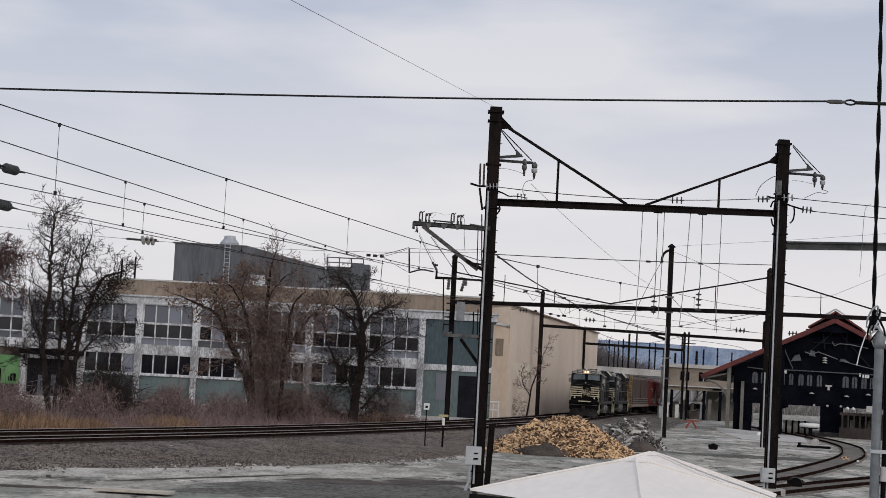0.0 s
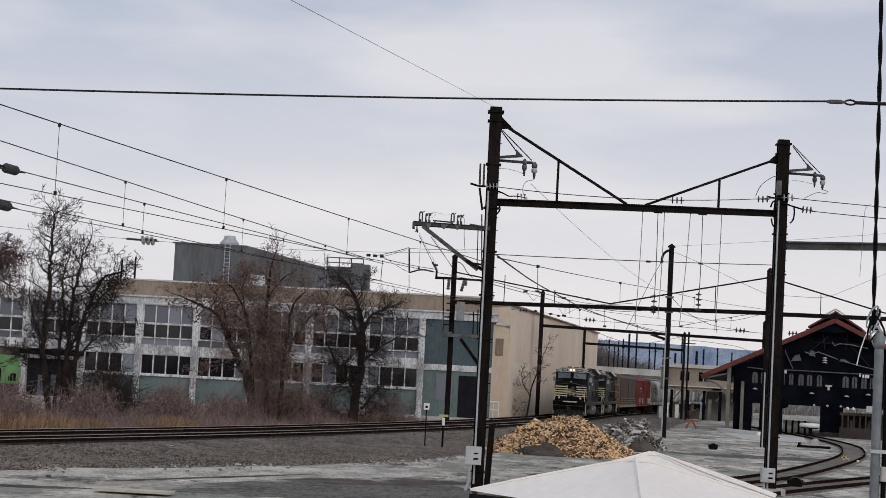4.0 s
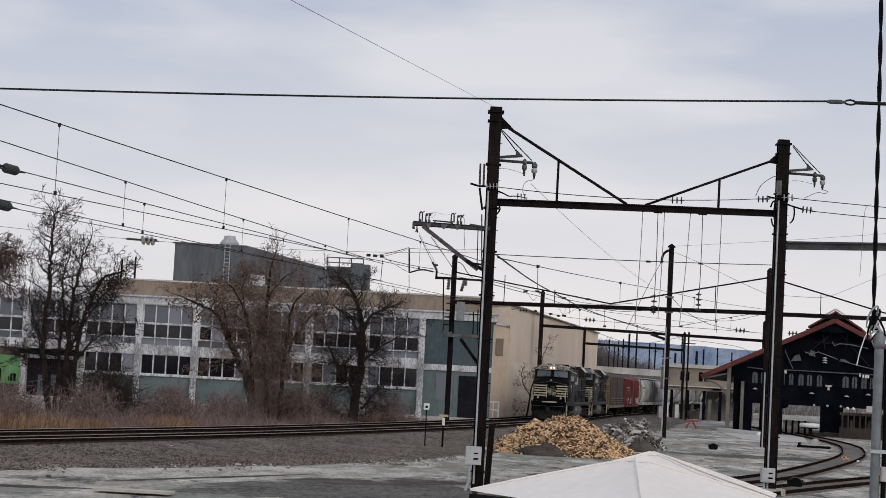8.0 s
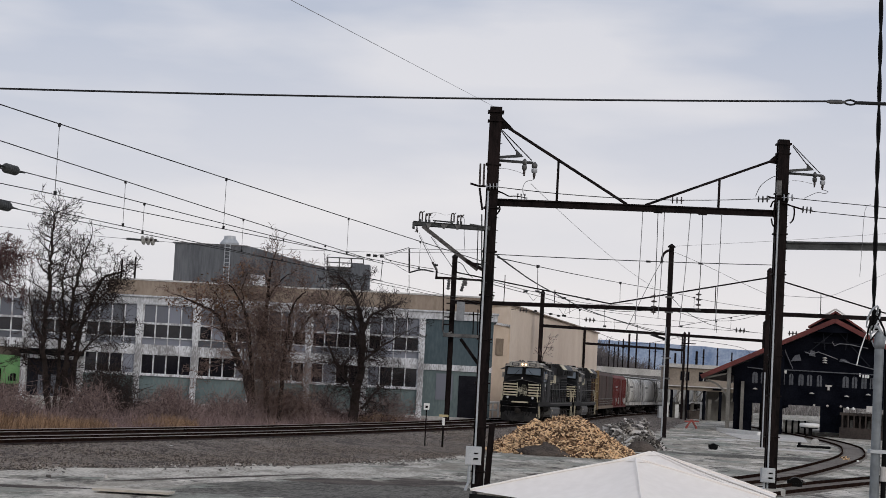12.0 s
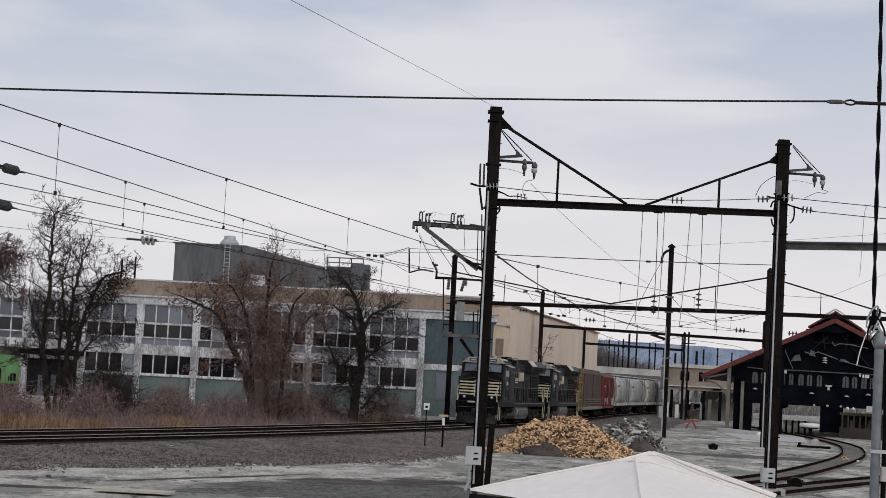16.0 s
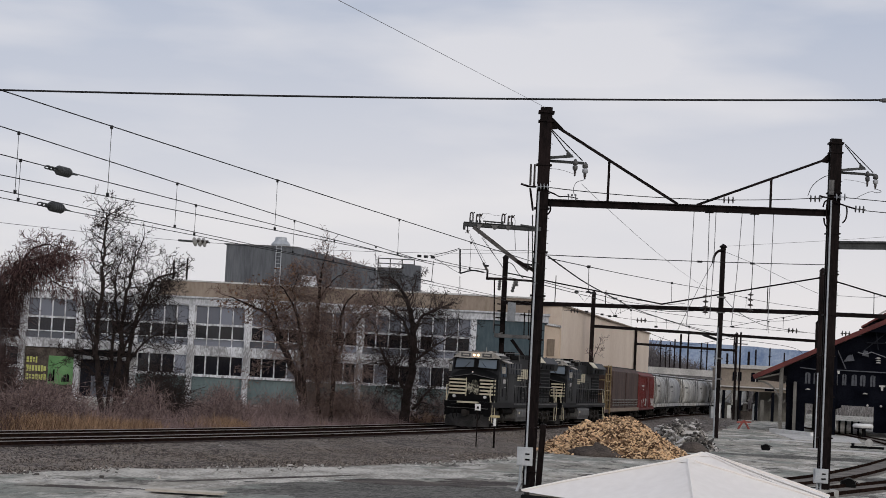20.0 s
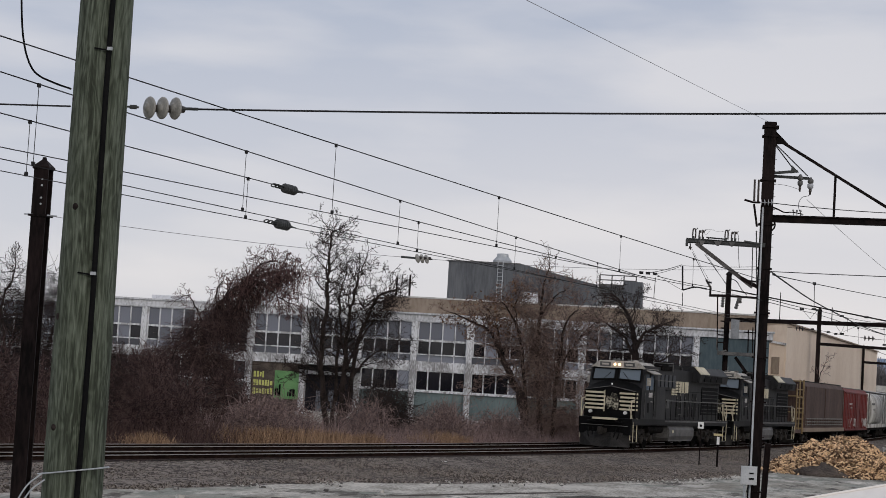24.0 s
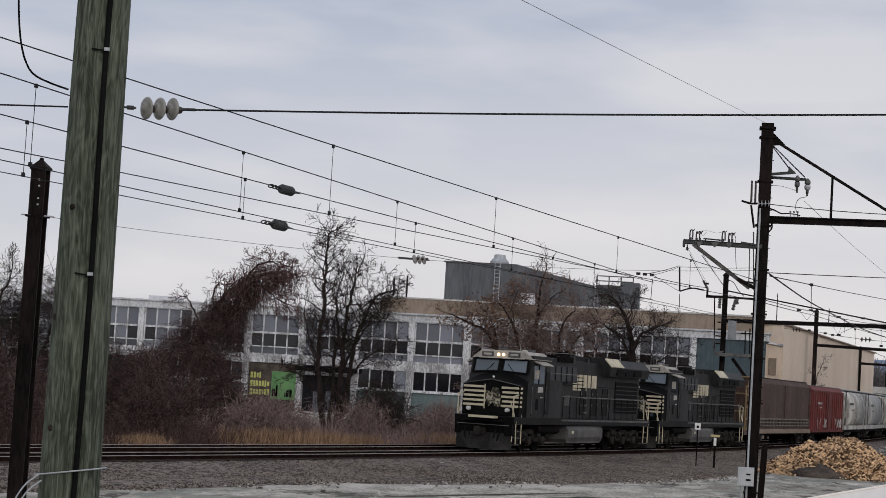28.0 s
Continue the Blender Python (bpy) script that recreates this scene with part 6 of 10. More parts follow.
        for x in (-0.9, -0.65, 0.65, 0.9):
            part("air_hose", Geo().tube([(x, y + s * 0.13, 1.1), (x * 0.95, y + s * 0.3, 0.7), (x * 0.85, y + s * 0.28, 0.5)], 0.035, 5), M_BLACKR, t)
        for x in (-1.4, 1.4):
            part("corner_handrail", Geo().rod((x, y, 0.5), (x, y, 2.55), 0.03).rod((x, y - s * 0.7, 1.6), (x, y - s * 0.7, 2.6), 0.03).rod((x, y, 2.5), (x, y - s * 0.7, 2.6), 0.03), M_STRIPE, t, "cream painted stair rail")
            part("stair_rail", Geo().tube([(x * 1.05, y - s * 0.95, 0.4), (x * 1.05, y - s * 0.9, 1.5), (x * 0.98, y - s * 0.85, 2.2), (x * 0.9, y - s * 0.6, 2.7)], 0.026, 5).tube([(x * 1.06, y - s * 0.25, 0.4), (x * 1.06, y - s * 0.2, 1.4), (x * 0.9, y - s * 0.05, 2.2)], 0.026, 5), M_STRIPE, t, "cream painted stair rail")
        for x in (-1.3, 1.3):
            for k in range(4):
                part("step", Geo().span((x - 0.16, y - s * 0.55 - 0.22, 0.35 + k * 0.3), (x + 0.16, y - s * 0.55 + 0.22, 0.39 + k * 0.3)), M_TANK, t)
    for s in (-1, 1):
        part("ditch_light", Geo().lathe([(0.02, 0), (0.085, 0.01), (0.09, 0.2), (0.02, 0.22)], 12, pose(s * 0.98, 9.1, 1.88, -90, 0, 0)), M_LAMPLOW, t, "ditch light")
    part("pilot_plate", Geo().span((-0.7, 9.63, 1.5), (0.5, 10.31, 1.6)), M_STRIPE, t)
    # side walkway rail, sill stripe, tank
    for s in (-1, 1):
        for k in range(14):
            y = 3.2 - k * 0.98
            part("stanchion", Geo().rod((s * 1.47, y, 1.6), (s * 1.47, y, 2.62), 0.022, n=5), M_BLACK, t)
        part("handrail", Geo().rod((s * 1.47, 3.3, 2.62), (s * 1.47, -9.6, 2.62), 0.026, n=5), M_BRAKEGREY, t, "worn grey handrail")
        part("sill_stripe", Geo().span((s * 1.505 - 0.004, -10.2, 1.46), (s * 1.505 + 0.004, 3.4, 1.55)), M_TANK, t)
    part("fuel_tank", Geo().prism([(2.4, 0.6), (2.4, 1.24), (-2.8, 1.24), (-2.8, 0.6), (-2.6, 0.42), (2.2, 0.42)], -1.4, 1.4), M_TANK, t, "dusty grey fuel tank")
    for s in (-1, 1):
        part("tank_shoulder", Geo().add([(s * 1.4, y, 1.2) for y in (2.36, -2.76)] + [(s * 1.49, y, 1.06) for y in (-2.76, 2.36)] + [(s * 1.49, y, 0.7) for y in (2.36, -2.76)] + [(s * 1.4, y, 0.5) for y in (-2.76, 2.36)], [(0, 1, 2, 3), (3, 2, 5, 4), (4, 5, 6, 7), (0, 3, 4, 7), (1, 6, 5, 2)]), M_TANK, t, "dusty tank flank")
        part("tank_gauge", Geo().box((s * 1.5, 1.7, 0.95), (0.04, 0.2, 0.14)), M_STRIPE, t)
    for x in (-1.25, 1.25):
        part("air_tank", Geo().rod((x, 6.2, 1.05), (x, 3.4, 1.05), 0.2, n=10), M_UNDER, t)
    make_truck(t, 6.8, 3)
    make_truck(t, -6.9, 3)
    return t


def make_boxcar(label, body, length, height, door=None, yellow=False, scrawl=True):
    t = thing("boxcar", label, "freight car", group="freight cars of the train")
    hl = length / 2
    part("underframe", Geo().span((-1.35, -hl, 0.85), (1.35, hl, 1.1)).span((-0.35, -hl - 0.35, 0.7), (0.35, hl + 0.35, 1.0)), M_UNDER, t)
    sec = [(-1.5, 1.1), (1.5, 1.1), (1.5, height - 0.35), (1.2, height), (-1.2, height), (-1.5, height - 0.35)]
    g = Geo().add([(x, y, z) for y in (hl - 0.25, -hl + 0.25) for x, z in sec], [(0, 1, 2, 3, 4, 5), (11, 10, 9, 8, 7, 6)] + [(i, 6 + i, 6 + (i + 1) % 6, (i + 1) % 6) for i in range(6)])
    b = part("body", g, body, t)
    n = 3 if yellow else int(length / 1.1)
    rib = Geo().span((-0.03, -0.05, 1.12), (0.03, 0.05, height - 0.38)).mesh("rib", body)
    for k in range(n):
        y = -hl + 0.6 + k * (length - 1.2) / (n - 1)
        for s in (-1, 1):
            part("rib", rib, body, b, at=pose(s * 1.53, y, 0))
    part("roof_walk", Geo().span((-1.22, -hl + 0.2, height), (1.22, hl - 0.2, height + 0.06)), M_STEELG if not yellow else M_BLACKR, b)
    if door:
        for s in (-1, 1):
            part("door", Geo().span((s * 1.56 - 0.03, -2.2, 1.15), (s * 1.56 + 0.03, 1.2, height - 0.45)), door, t, "darker sliding door")
    if scrawl:
        rnd = random.Random(3)
        sc = Geo()
        for k in range(60):
            y, x = rnd.choice((-6.2, -4.4, 2.6, 4.6)) + rnd.gauss(0, 0.55), rnd.choice((-1.6, 1.6))
            pts = [(x, y + 0.5 * math.cos(u * 1.3 + k) * (0.4 + 0.1 * u), 1.7 + 0.42 * math.sin(u + k * 2.1) * (1 - 0.1 * u)) for u in np.linspace(0, 3.2, 6)]
            sc.tube(pts, 0.028, 4)
        tagged(part("spray_marks", sc, M_SCRAWL, t, "pale unreadable spray-painted bars"), kind="stuff")
    for x in (-1.15, 1.15):
        lad = Geo()
        for q in (-0.22, 0.22):
            lad.rod((x + q, hl - 0.12, 1.0), (x + q, hl - 0.12, height - 0.2), 0.025)
        for k in range(8):
            lad.rod((x - 0.22, hl - 0.12, 1.2 + k * 0.38), (x + 0.22, hl - 0.12, 1.2 + k * 0.38), 0.02)
        part("ladder", lad, M_TAN if yellow else M_STEELG, t)
    if yellow:
        fr = Geo()
        for x in (-1.45, 1.45):
            fr.rod((x, hl + 0.1, 0.8), (x, hl + 0.1, height + 0.1), 0.07)
        for z in (1.2, 2.4, 3.6, height):
            fr.rod((-1.45, hl + 0.1, z), (1.45, hl + 0.1, z), 0.05)
        part("porch_deck", Geo().span((-1.4, hl, 0.85), (1.4, hl + 2.7, 1.15)), M_CARBROWN, t, "low open end platform")
        for s in (-1, 1):
            for yy in (hl + 1.4, hl + 2.6):
                part("porch_post", Geo().rod((s * 1.4, yy, 1.1), (s * 1.4, yy, height + (0.1 if yy < hl + 2 else -0.6)), 0.06), M_ENDFRAME, t)
            for z in (1.9, 2.7, 3.5, 4.1):
                part("porch_rail", Geo().rod((s * 1.4, hl + 0.1, z), (s * 1.4, hl + 2.6, z), 0.045), M_ENDFRAME, t)
        part("end_frame", fr, M_ENDFRAME, t, "dull yellow end framing")
        for s in (-1, 1):
            for z in (1.5, 1.72, 1.95):
                part("side_rail", Geo().bar((s * 1.56, -hl + 0.8, z), (s * 1.56, hl - 0.8, z), 0.07, 0.1), M_POSTGREY, t, "pale low side rail")
            for k in range(17):
                part("rail_post", Geo().box((s * 1.57, -hl + 1.0 + k * (length - 2) / 16, 1.7), (0.07, 0.16, 0.55)), M_CARBROWN, t)
        part("sill", Geo().span((1.5, -hl, 0.95), (1.62, hl, 1.25)).span((-1.62, -hl, 0.95), (-1.5, hl, 1.25)), M_TAN, t)
    if not yellow:
        for s in (-1, 1):
            part("door_bar", Geo().rod((s * 1.62, -1.6, 1.2), (s * 1.62, -1.6, height - 0.5), 0.03, n=6).rod((s * 1.62, 0.6, 1.2), (s * 1.62, 0.6, height - 0.5), 0.03, n=6), M_CARRED2, t)
            part("side_sill", Geo().span((s * 1.53 - 0.06, -hl + 0.2, 0.98), (s * 1.53 + 0.06, hl - 0.2, 1.14)), M_CARRED2, t)
            part("eave", Geo().span((s * 1.5 - 0.06, -hl + 0.2, height - 0.42), (s * 1.5 + 0.07, hl - 0.2, height - 0.3)), M_CARRED2, t)
            part("data_panel", Geo().span((s * 1.545 - 0.006, 3.4, 3.2), (s * 1.545 + 0.006, 5.6, 3.36)).span((s * 1.545 - 0.006, 3.4, 2.9), (s * 1.545 + 0.006, 4.6, 3.0)), M_SCRAWL, t, "faded unreadable lettering bars")
    for y in (hl - 2.2, -hl + 2.2):
        make_truck(t, y, 2, r=0.46, spread=1.7)
    return t


def make_hopper(label, m):
    t = thing("hopper_car", label, "freight car", group="freight cars of the train")
    hl, height = 8.6, 4.55
    sec = []
    for k in range(15):
        a = radians(-60 + 300 * k / 14)
        sec.append((1.55 * math.copysign(abs(math.cos(a)) ** 0.55, math.cos(a)), 2.85 + 1.68 * math.copysign(abs(math.sin(a)) ** 0.8, math.sin(a))))
    n = len(sec)
    g = Geo().add([(x, y, z) for y in (hl - 1.1, -hl + 1.1) for x, z in sec], [tuple(range(n)), tuple(range(2 * n - 1, n - 1, -1))] + [(i, n + i, n + (i + 1) % n, (i + 1) % n) for i in range(n)])
    b = part("body", g, m, t, "", True)
    for k in range(5):
        y = -hl + 1.3 + k * (2 * hl - 2.6) / 4
        part("rib", Geo().add([(x * 1.04, yy, z) for yy in (y + 0.07, y - 0.07) for x, z in sec[2:-2]], [(i, n - 4 + i, n - 4 + i + 1, i + 1) for i in range(n - 5)]), M_HOPPER2 if m is M_HOPPER else M_STEELG, b)
    for k in range(9):
        part("hatch", Geo().lathe([(0.36, 0), (0.36, 0.08), (0.25, 0.13), (0.02, 0.15)], 10, pose(0.0, -hl + 1.8 + k * 1.65, height + 0.05)), M_HOPPER2, b)
    for s in (-1, 1):
        for yy in (hl - 0.95, -hl + 0.95):
            lad = Geo()
            for q in (-0.22, 0.22):
                lad.rod((s * 1.5, yy + q, 1.2), (s * 1.5, yy + q, 4.4), 0.03, n=5)
            for j in range(8):
                lad.rod((s * 1.5, yy - 0.22, 1.4 + j * 0.38), (s * 1.5, yy + 0.22, 1.4 + j * 0.38), 0.022, n=5)
            part("ladder", lad, M_STEELG, t)
        part("data_panel", Geo().span((s * 1.575 - 0.006, 2.2, 3.3), (s * 1.575 + 0.006, 5.2, 3.5)).span((s * 1.58 - 0.006, 2.2, 2.8), (s * 1.58 + 0.006, 3.8, 2.92)), M_TANK, t, "dark unreadable lettering bars")
    part("side_sill", Geo().span((1.42, -hl, 1.15), (1.58, hl, 1.5)).span((-1.58, -hl, 1.15), (-1.42, hl, 1.5)), m, t)
    for k in range(3):
        y = -4.4 + k * 4.4
        part("outlet", Geo().add([(-1.0, y - 1.6, 1.6), (1.0, y - 1.6, 1.6), (1.0, y + 1.6, 1.6), (-1.0, y + 1.6, 1.6), (-0.4, y - 0.4, 0.5), (0.4, y - 0.4, 0.5), (0.4, y + 0.4, 0.5), (-0.4, y + 0.4, 0.5)],
                                 [(0, 1, 2, 3), (7, 6, 5, 4), (0, 4, 5, 1), (1, 5, 6, 2), (2, 6, 7, 3), (3, 7, 4, 0)]), M_HOPPER2, t)
    part("roof_walk", Geo().span((-0.6, -hl + 0.6, height), (0.6, hl - 0.6, height + 0.08)), M_STEELG, t)
    part("end_slope", Geo().add([(-1.3, hl - 1.1, 3.6), (1.3, hl - 1.1, 3.6), (1.3, hl - 0.1, 1.4), (-1.3, hl - 0.1, 1.4)], [(0, 1, 2, 3)]).add([(-1.3, -hl + 1.1, 3.6), (1.3, -hl + 1.1, 3.6), (1.3, -hl + 0.1, 1.4), (-1.3, -hl + 0.1, 1.4)], [(3, 2, 1, 0)]), M_HOPPER2, t)
    part("underframe", Geo().span((-1.4, -hl, 0.9), (1.4, hl, 1.12)).span((-0.3, -hl - 0.35, 0.75), (0.3, hl + 0.35, 0.98)), M_UNDER, t)
    for y in (hl - 1.9, -hl + 1.9):
        make_truck(t, y, 2, r=0.46, spread=1.7)
    return t


loco_one = make_locomotive("black diesel locomotive with white nose stripes and lit headlamps")
loco_one.scale = (1.03, 0.96, 1.06)
loco_two = copy_thing(loco_one, Matrix.Identity(4))
tagged(loco_two, "black diesel locomotive with white nose stripes, coupled behind the first")
for ob in loco_two.children_recursive:
    if ob.name.startswith(("headlamp", "ditch_light")):
        ob.data = ob.data.copy()
        ob.data.materials[0] = M_CABGLASS
        tagged(ob, "unlit lamp")
car_one = make_boxcar("weathered brown freight car with yellow end framing and pale load strip", M_CARBROWN, 19.4, 4.75, None, True, False)
car_two = make_boxcar("red boxcar with a darker sliding door and spray paint", M_CARRED, 16.6, 4.6, M_CARRED2)
hoppers = [make_hopper("pale grey covered hopper car with rounded sides", M_HOPPER), make_hopper("darker grey covered hopper car with rounded sides", M_HOPPER2)]
for k in range(6):
    hoppers.append(copy_thing(hoppers[k % 2], Matrix.Identity(4)))
for ob in car_one.children:
    ob.matrix_basis = Matrix.Translation((0, -1.3, 0)) @ ob.matrix_basis
TRAIN = [(loco_one, 20.8, 6.5), (loco_two, 20.8, 6.5), (car_one, 22.8, 7.4), (car_two, 17.4, 6.0)] + [(h, 18.0, 6.6) for h in hoppers]


# ---- bare trees, brush and dry grass behind the line ----
def wobble(rnd, k):
    return Vector((rnd.gauss(0, k), rnd.gauss(0, k), rnd.gauss(0, k)))


def grow(thick, thin, rnd, p, d, length, r, depth, lift=0.12, spread=0.55, fork=(2, 3), bend=0.13):
    n = 4 if depth > 3 else 3
    r = max(r, 0.014)
    q, e = Vector(p), Vector(d).normalized()
    r1 = r * 0.72
    pts = [q.copy()]
    for i in range(n):
        e = (e + wobble(rnd, bend) + Vector((0, 0, lift * 0.3))).normalized()
        a, b = r + (r1 - r) * i / n, r + (r1 - r) * (i + 1) / n
        nxt = q + e * (length / n)
        (thick if a > 0.035 else thin).rod(q, nxt, a, b, 7 if a > 0.12 else 5 if a > 0.035 else 3, False)
        q = nxt
        pts.append(q.copy())
    if depth == 0:
        return
    for k in range(rnd.randint(*fork)):
        f = (e + wobble(rnd, spread) + Vector((0, 0, lift))).normalized()
        start = pts[-1] if k < 2 else pts[rnd.randint(1, n - 1)]
        grow(thick, thin, rnd, start, f, length * rnd.uniform(0.62, 0.86), r1 * (0.9 if k == 0 else rnd.uniform(0.6, 0.8)), depth - 1, lift, spread, fork, bend)


def tangle(g, rnd, c, rad, count, size=(0.4, 1.3), width=0.013, hang=0.0, seed=0.0):
    """Arching stems filling a lumpy ellipsoid, thinner where the noise leaves gaps."""
    for _ in range(count):
        while True:
            u = Vector((rnd.uniform(-1, 1), rnd.uniform(-1, 1), rnd.uniform(-1, 1)))
            p = Vector((c[0] + u.x * rad[0], c[1] + u.y * rad[1], c[2] + u.z * rad[2]))
            lump = 0.55 * noise.noise((p.x * 0.9 + seed, p.y * 0.5, p.z * 0.9))
            if u.length < 1 + 0.5 * lump and rnd.random() < 0.35 + 0.65 * (1 - u.length) + lump:
                break
        e = wobble(rnd, 1.0)
        e.z = e.z * (1 - hang) - hang * 1.2
        e = e.normalized() * (rnd.uniform(*size) / 3)
        turn = wobble(rnd, 0.16) - Vector((0, 0, 0.1 * hang))
        w = width * rnd.uniform(0.7, 1.25)
        for k in range(3):
            q = p + e
            g.rod(p, q, w, w * 0.8, 3, False)
            p, e, w = q, e + turn * 0.6 + wobble(rnd, 0.05), w * 0.8


def leaves(g, rnd, centres, count, spread, size=(0.05, 0.13)):
    for _ in range(count):
        c = rnd.choice(centres) + wobble(rnd, spread)
        a, b = wobble(rnd, 1).normalized(), wobble(rnd, 1).normalized()
        s = rnd.uniform(*size)
        g.add([c - a * s, c + b * s, c + a * s, c - b * s], [(0, 1, 2, 3)])


def shoot(g, rnd, p, d, length, r, depth, lift=0.1, spread=0.75, droop=0.0):
    """A side branch that bends in one smooth arc and forks into ever finer ones."""
    n = 4 if depth > 1 else 3
    q, e = Vector(p), Vector(d).normalized()
    drift = wobble(rnd, 0.16) + Vector((0, 0, lift - droop))
    turn = rnd.uniform(0, 6.28)
    for i in range(n):
        e = (e + drift * (0.5 + 0.5 * i / n) + wobble(rnd, 0.05)).normalized()
        nxt = q + e * (length / n) * rnd.uniform(0.85, 1.15)
        a, b = r * (1 - 0.6 * i / n), r * (1 - 0.6 * (i + 1) / n)
        g.rod(q, nxt, max(a, 0.0125), max(b, 0.011), 5 if a > 0.03 else 3, False)
        q = nxt
        if depth and (i or depth > 1):
            turn += 2.3 + rnd.uniform(-0.5, 0.5)
            side = e.orthogonal().normalized()
            side = Matrix.Rotation(turn, 3, e) @ side
            shoot(g, rnd, q, e * 0.75 + side * spread, length * rnd.uniform(0.45, 0.72) * (1 - 0.12 * i), b * 0.72, depth - 1, lift, spread, droop)


def limb(thick, thin, rnd, guide, r0, r1, count, reach, depth=3, first=0.25, lift=0.1, droop=0.0, spread=0.75):
    """A trunk or main limb along a few guide points (x, y, z), with side branches from first on."""
    pts = [Vector(g) for g in guide]
    path = []
    for i in range(len(pts) - 1):
        p0, p1, p2, p3 = (pts[max(0, min(len(pts) - 1, i + k))] for k in (-1, 0, 1, 2))
        for j in range(5):
            u = j / 5
            path.append(0.5 * (2 * p1 + (p2 - p0) * u + (2 * p0 - 5 * p1 + 4 * p2 - p3) * u * u + (3 * p1 - p0 - 3 * p2 + p3) * u ** 3))
    path.append(pts[-1])
    path = [path[0]] + [p + wobble(rnd, 0.045) for p in path[1:-1]] + [path[-1]]
    m = len(path) - 1
    thick.tube(path, r0, 8, r1)
    turn = rnd.uniform(0, 6.28)
    for k in range(count):
        u = first + (1 - first) * (k + rnd.random()) / count
        i = min(m - 1, int(u * m))
        e = (path[i + 1] - path[i]).normalized()
        p = path[i].lerp(path[i + 1], u * m - i)
        turn += 2.4 + rnd.uniform(-0.4, 0.4)
        side = Matrix.Rotation(turn, 3, e) @ e.orthogonal().normalized()
        r = (r0 + (r1 - r0) * u) * rnd.uniform(0.35, 0.6)
        shoot(thin, rnd, p, e * rnd.uniform(0.3, 0.9) + side, reach * rnd.uniform(0.55, 1.15) * (1 - 0.35 * u), min(0.05, max(r, 0.018)), depth, lift, spread, droop)
    shoot(thin, rnd, path[-1], path[-1] - path[-2], reach * 0.7, r1, depth, lift, spread, droop)


def make_tree(label, y, limbs, seed, masses=(), twig=None, leaf=None, leaf_n=0, leaf_box=None):
    """limbs: (guide of (x, z), r0, r1, count, reach, first, droop)."""
    t = thing("tree", label, "tree", group="bare trees behind the line")
    rnd = random.Random(seed)
    thin = Geo()
    for k, (guide, r0, r1, count, reach, first, droop) in enumerate(limbs):
        thick = Geo()
        lean = rnd.uniform(-0.12, 0.12)
        limb(thick, thin, rnd, [(x, y + lean * (z - limbs[0][0][0][1]) + 0.2 * (k % 3 - 1), z) for x, z in guide], r0, r1, count, reach, 3, first, 0.1, droop)
        part("trunk" if guide[0][1] < 0 else "limb", thick, M_BARK, t, "dark bark on trunk and limbs")
    for c, rad, n, hang in masses:
        tangle(thin, rnd, (c[0], y, c[1]), rad, n, hang=hang, seed=seed)
    crown = part("crown", thin, twig or M_TWIG, t, "bare fine branches")
    if leaf_n:
        tips = [Vector(v) for v in thin.v[::7] if leaf_box is None or (leaf_box[0] < v[0] < leaf_box[1] and leaf_box[2] < v[2] < leaf_box[3])]
        g = Geo()
        leaves(g, rnd, tips, leaf_n, 0.12, (0.05, 0.12))
        tagged(part("foliage", g, leaf, crown, "dry brown leaves still hanging"), kind="stuff")
    return t


make_tree("tall bare tree with several upright dark stems", 116, [
    ([(-23.2, -0.2), (-23.75, 3), (-23.9, 5.4), (-23.67, 8.4), (-23.7, 10), (-23.6, 11.5), (-23.5, 12.4)], 0.19, 0.04, 42, 2.0, 0.25, 0.0),
    ([(-22.6, -0.2), (-22.5, 3.2), (-22.45, 5.4), (-22.3, 7.5), (-22.0, 9.4), (-21.7, 10.4)], 0.19, 0.04, 36, 1.9, 0.25, 0.0),
    ([(-22.4, -0.2), (-22.0, 3.5), (-21.7, 6), (-20.8, 8.4), (-19.9, 9.0), (-19.2, 9.2)], 0.16, 0.03, 27, 1.6, 0.3, 0.0),
    ([(-23.0, -0.2), (-23.0, 4), (-22.9, 6.5), (-23.1, 8.5), (-22.8, 10.0)], 0.13, 0.03, 24, 1.8, 0.3, 0.0),
    ([(-23.85, 4.6), (-24.5, 5.9), (-24.85, 7.6)], 0.08, 0.025, 16, 1.5, 0.3, 0.0),
    ([(-22.0, 3.6), (-20.9, 5.0), (-19.3, 5.6)], 0.08, 0.025, 22, 1.7, 0.2, 0.04),
    ([(-23.6, 2.4), (-24.8, 3.4), (-25.8, 3.9)], 0.06, 0.02, 14, 1.4, 0.3, 0.03),
    ([(-22.9, 2.0), (-22.2, 4.6), (-21.2, 6.6), (-20.6, 7.6)], 0.1, 0.03, 18, 1.6, 0.2, 0.02), ([(-23.3, 1.5), (-24.0, 3.6), (-24.4, 5.4)], 0.08, 0.025, 16, 1.5, 0.2, 0.0)], 21,
    [((-20.0, 1.8), (2.0, 1.4, 2.2), 1200, 0.0), ((-20.3, 8.0), (1.4, 1.0, 1.0), 420, 0.2), ((-22.6, 2.2), (1.8, 1.2, 2.2), 420, 0.0)], M_TWIGDARK)
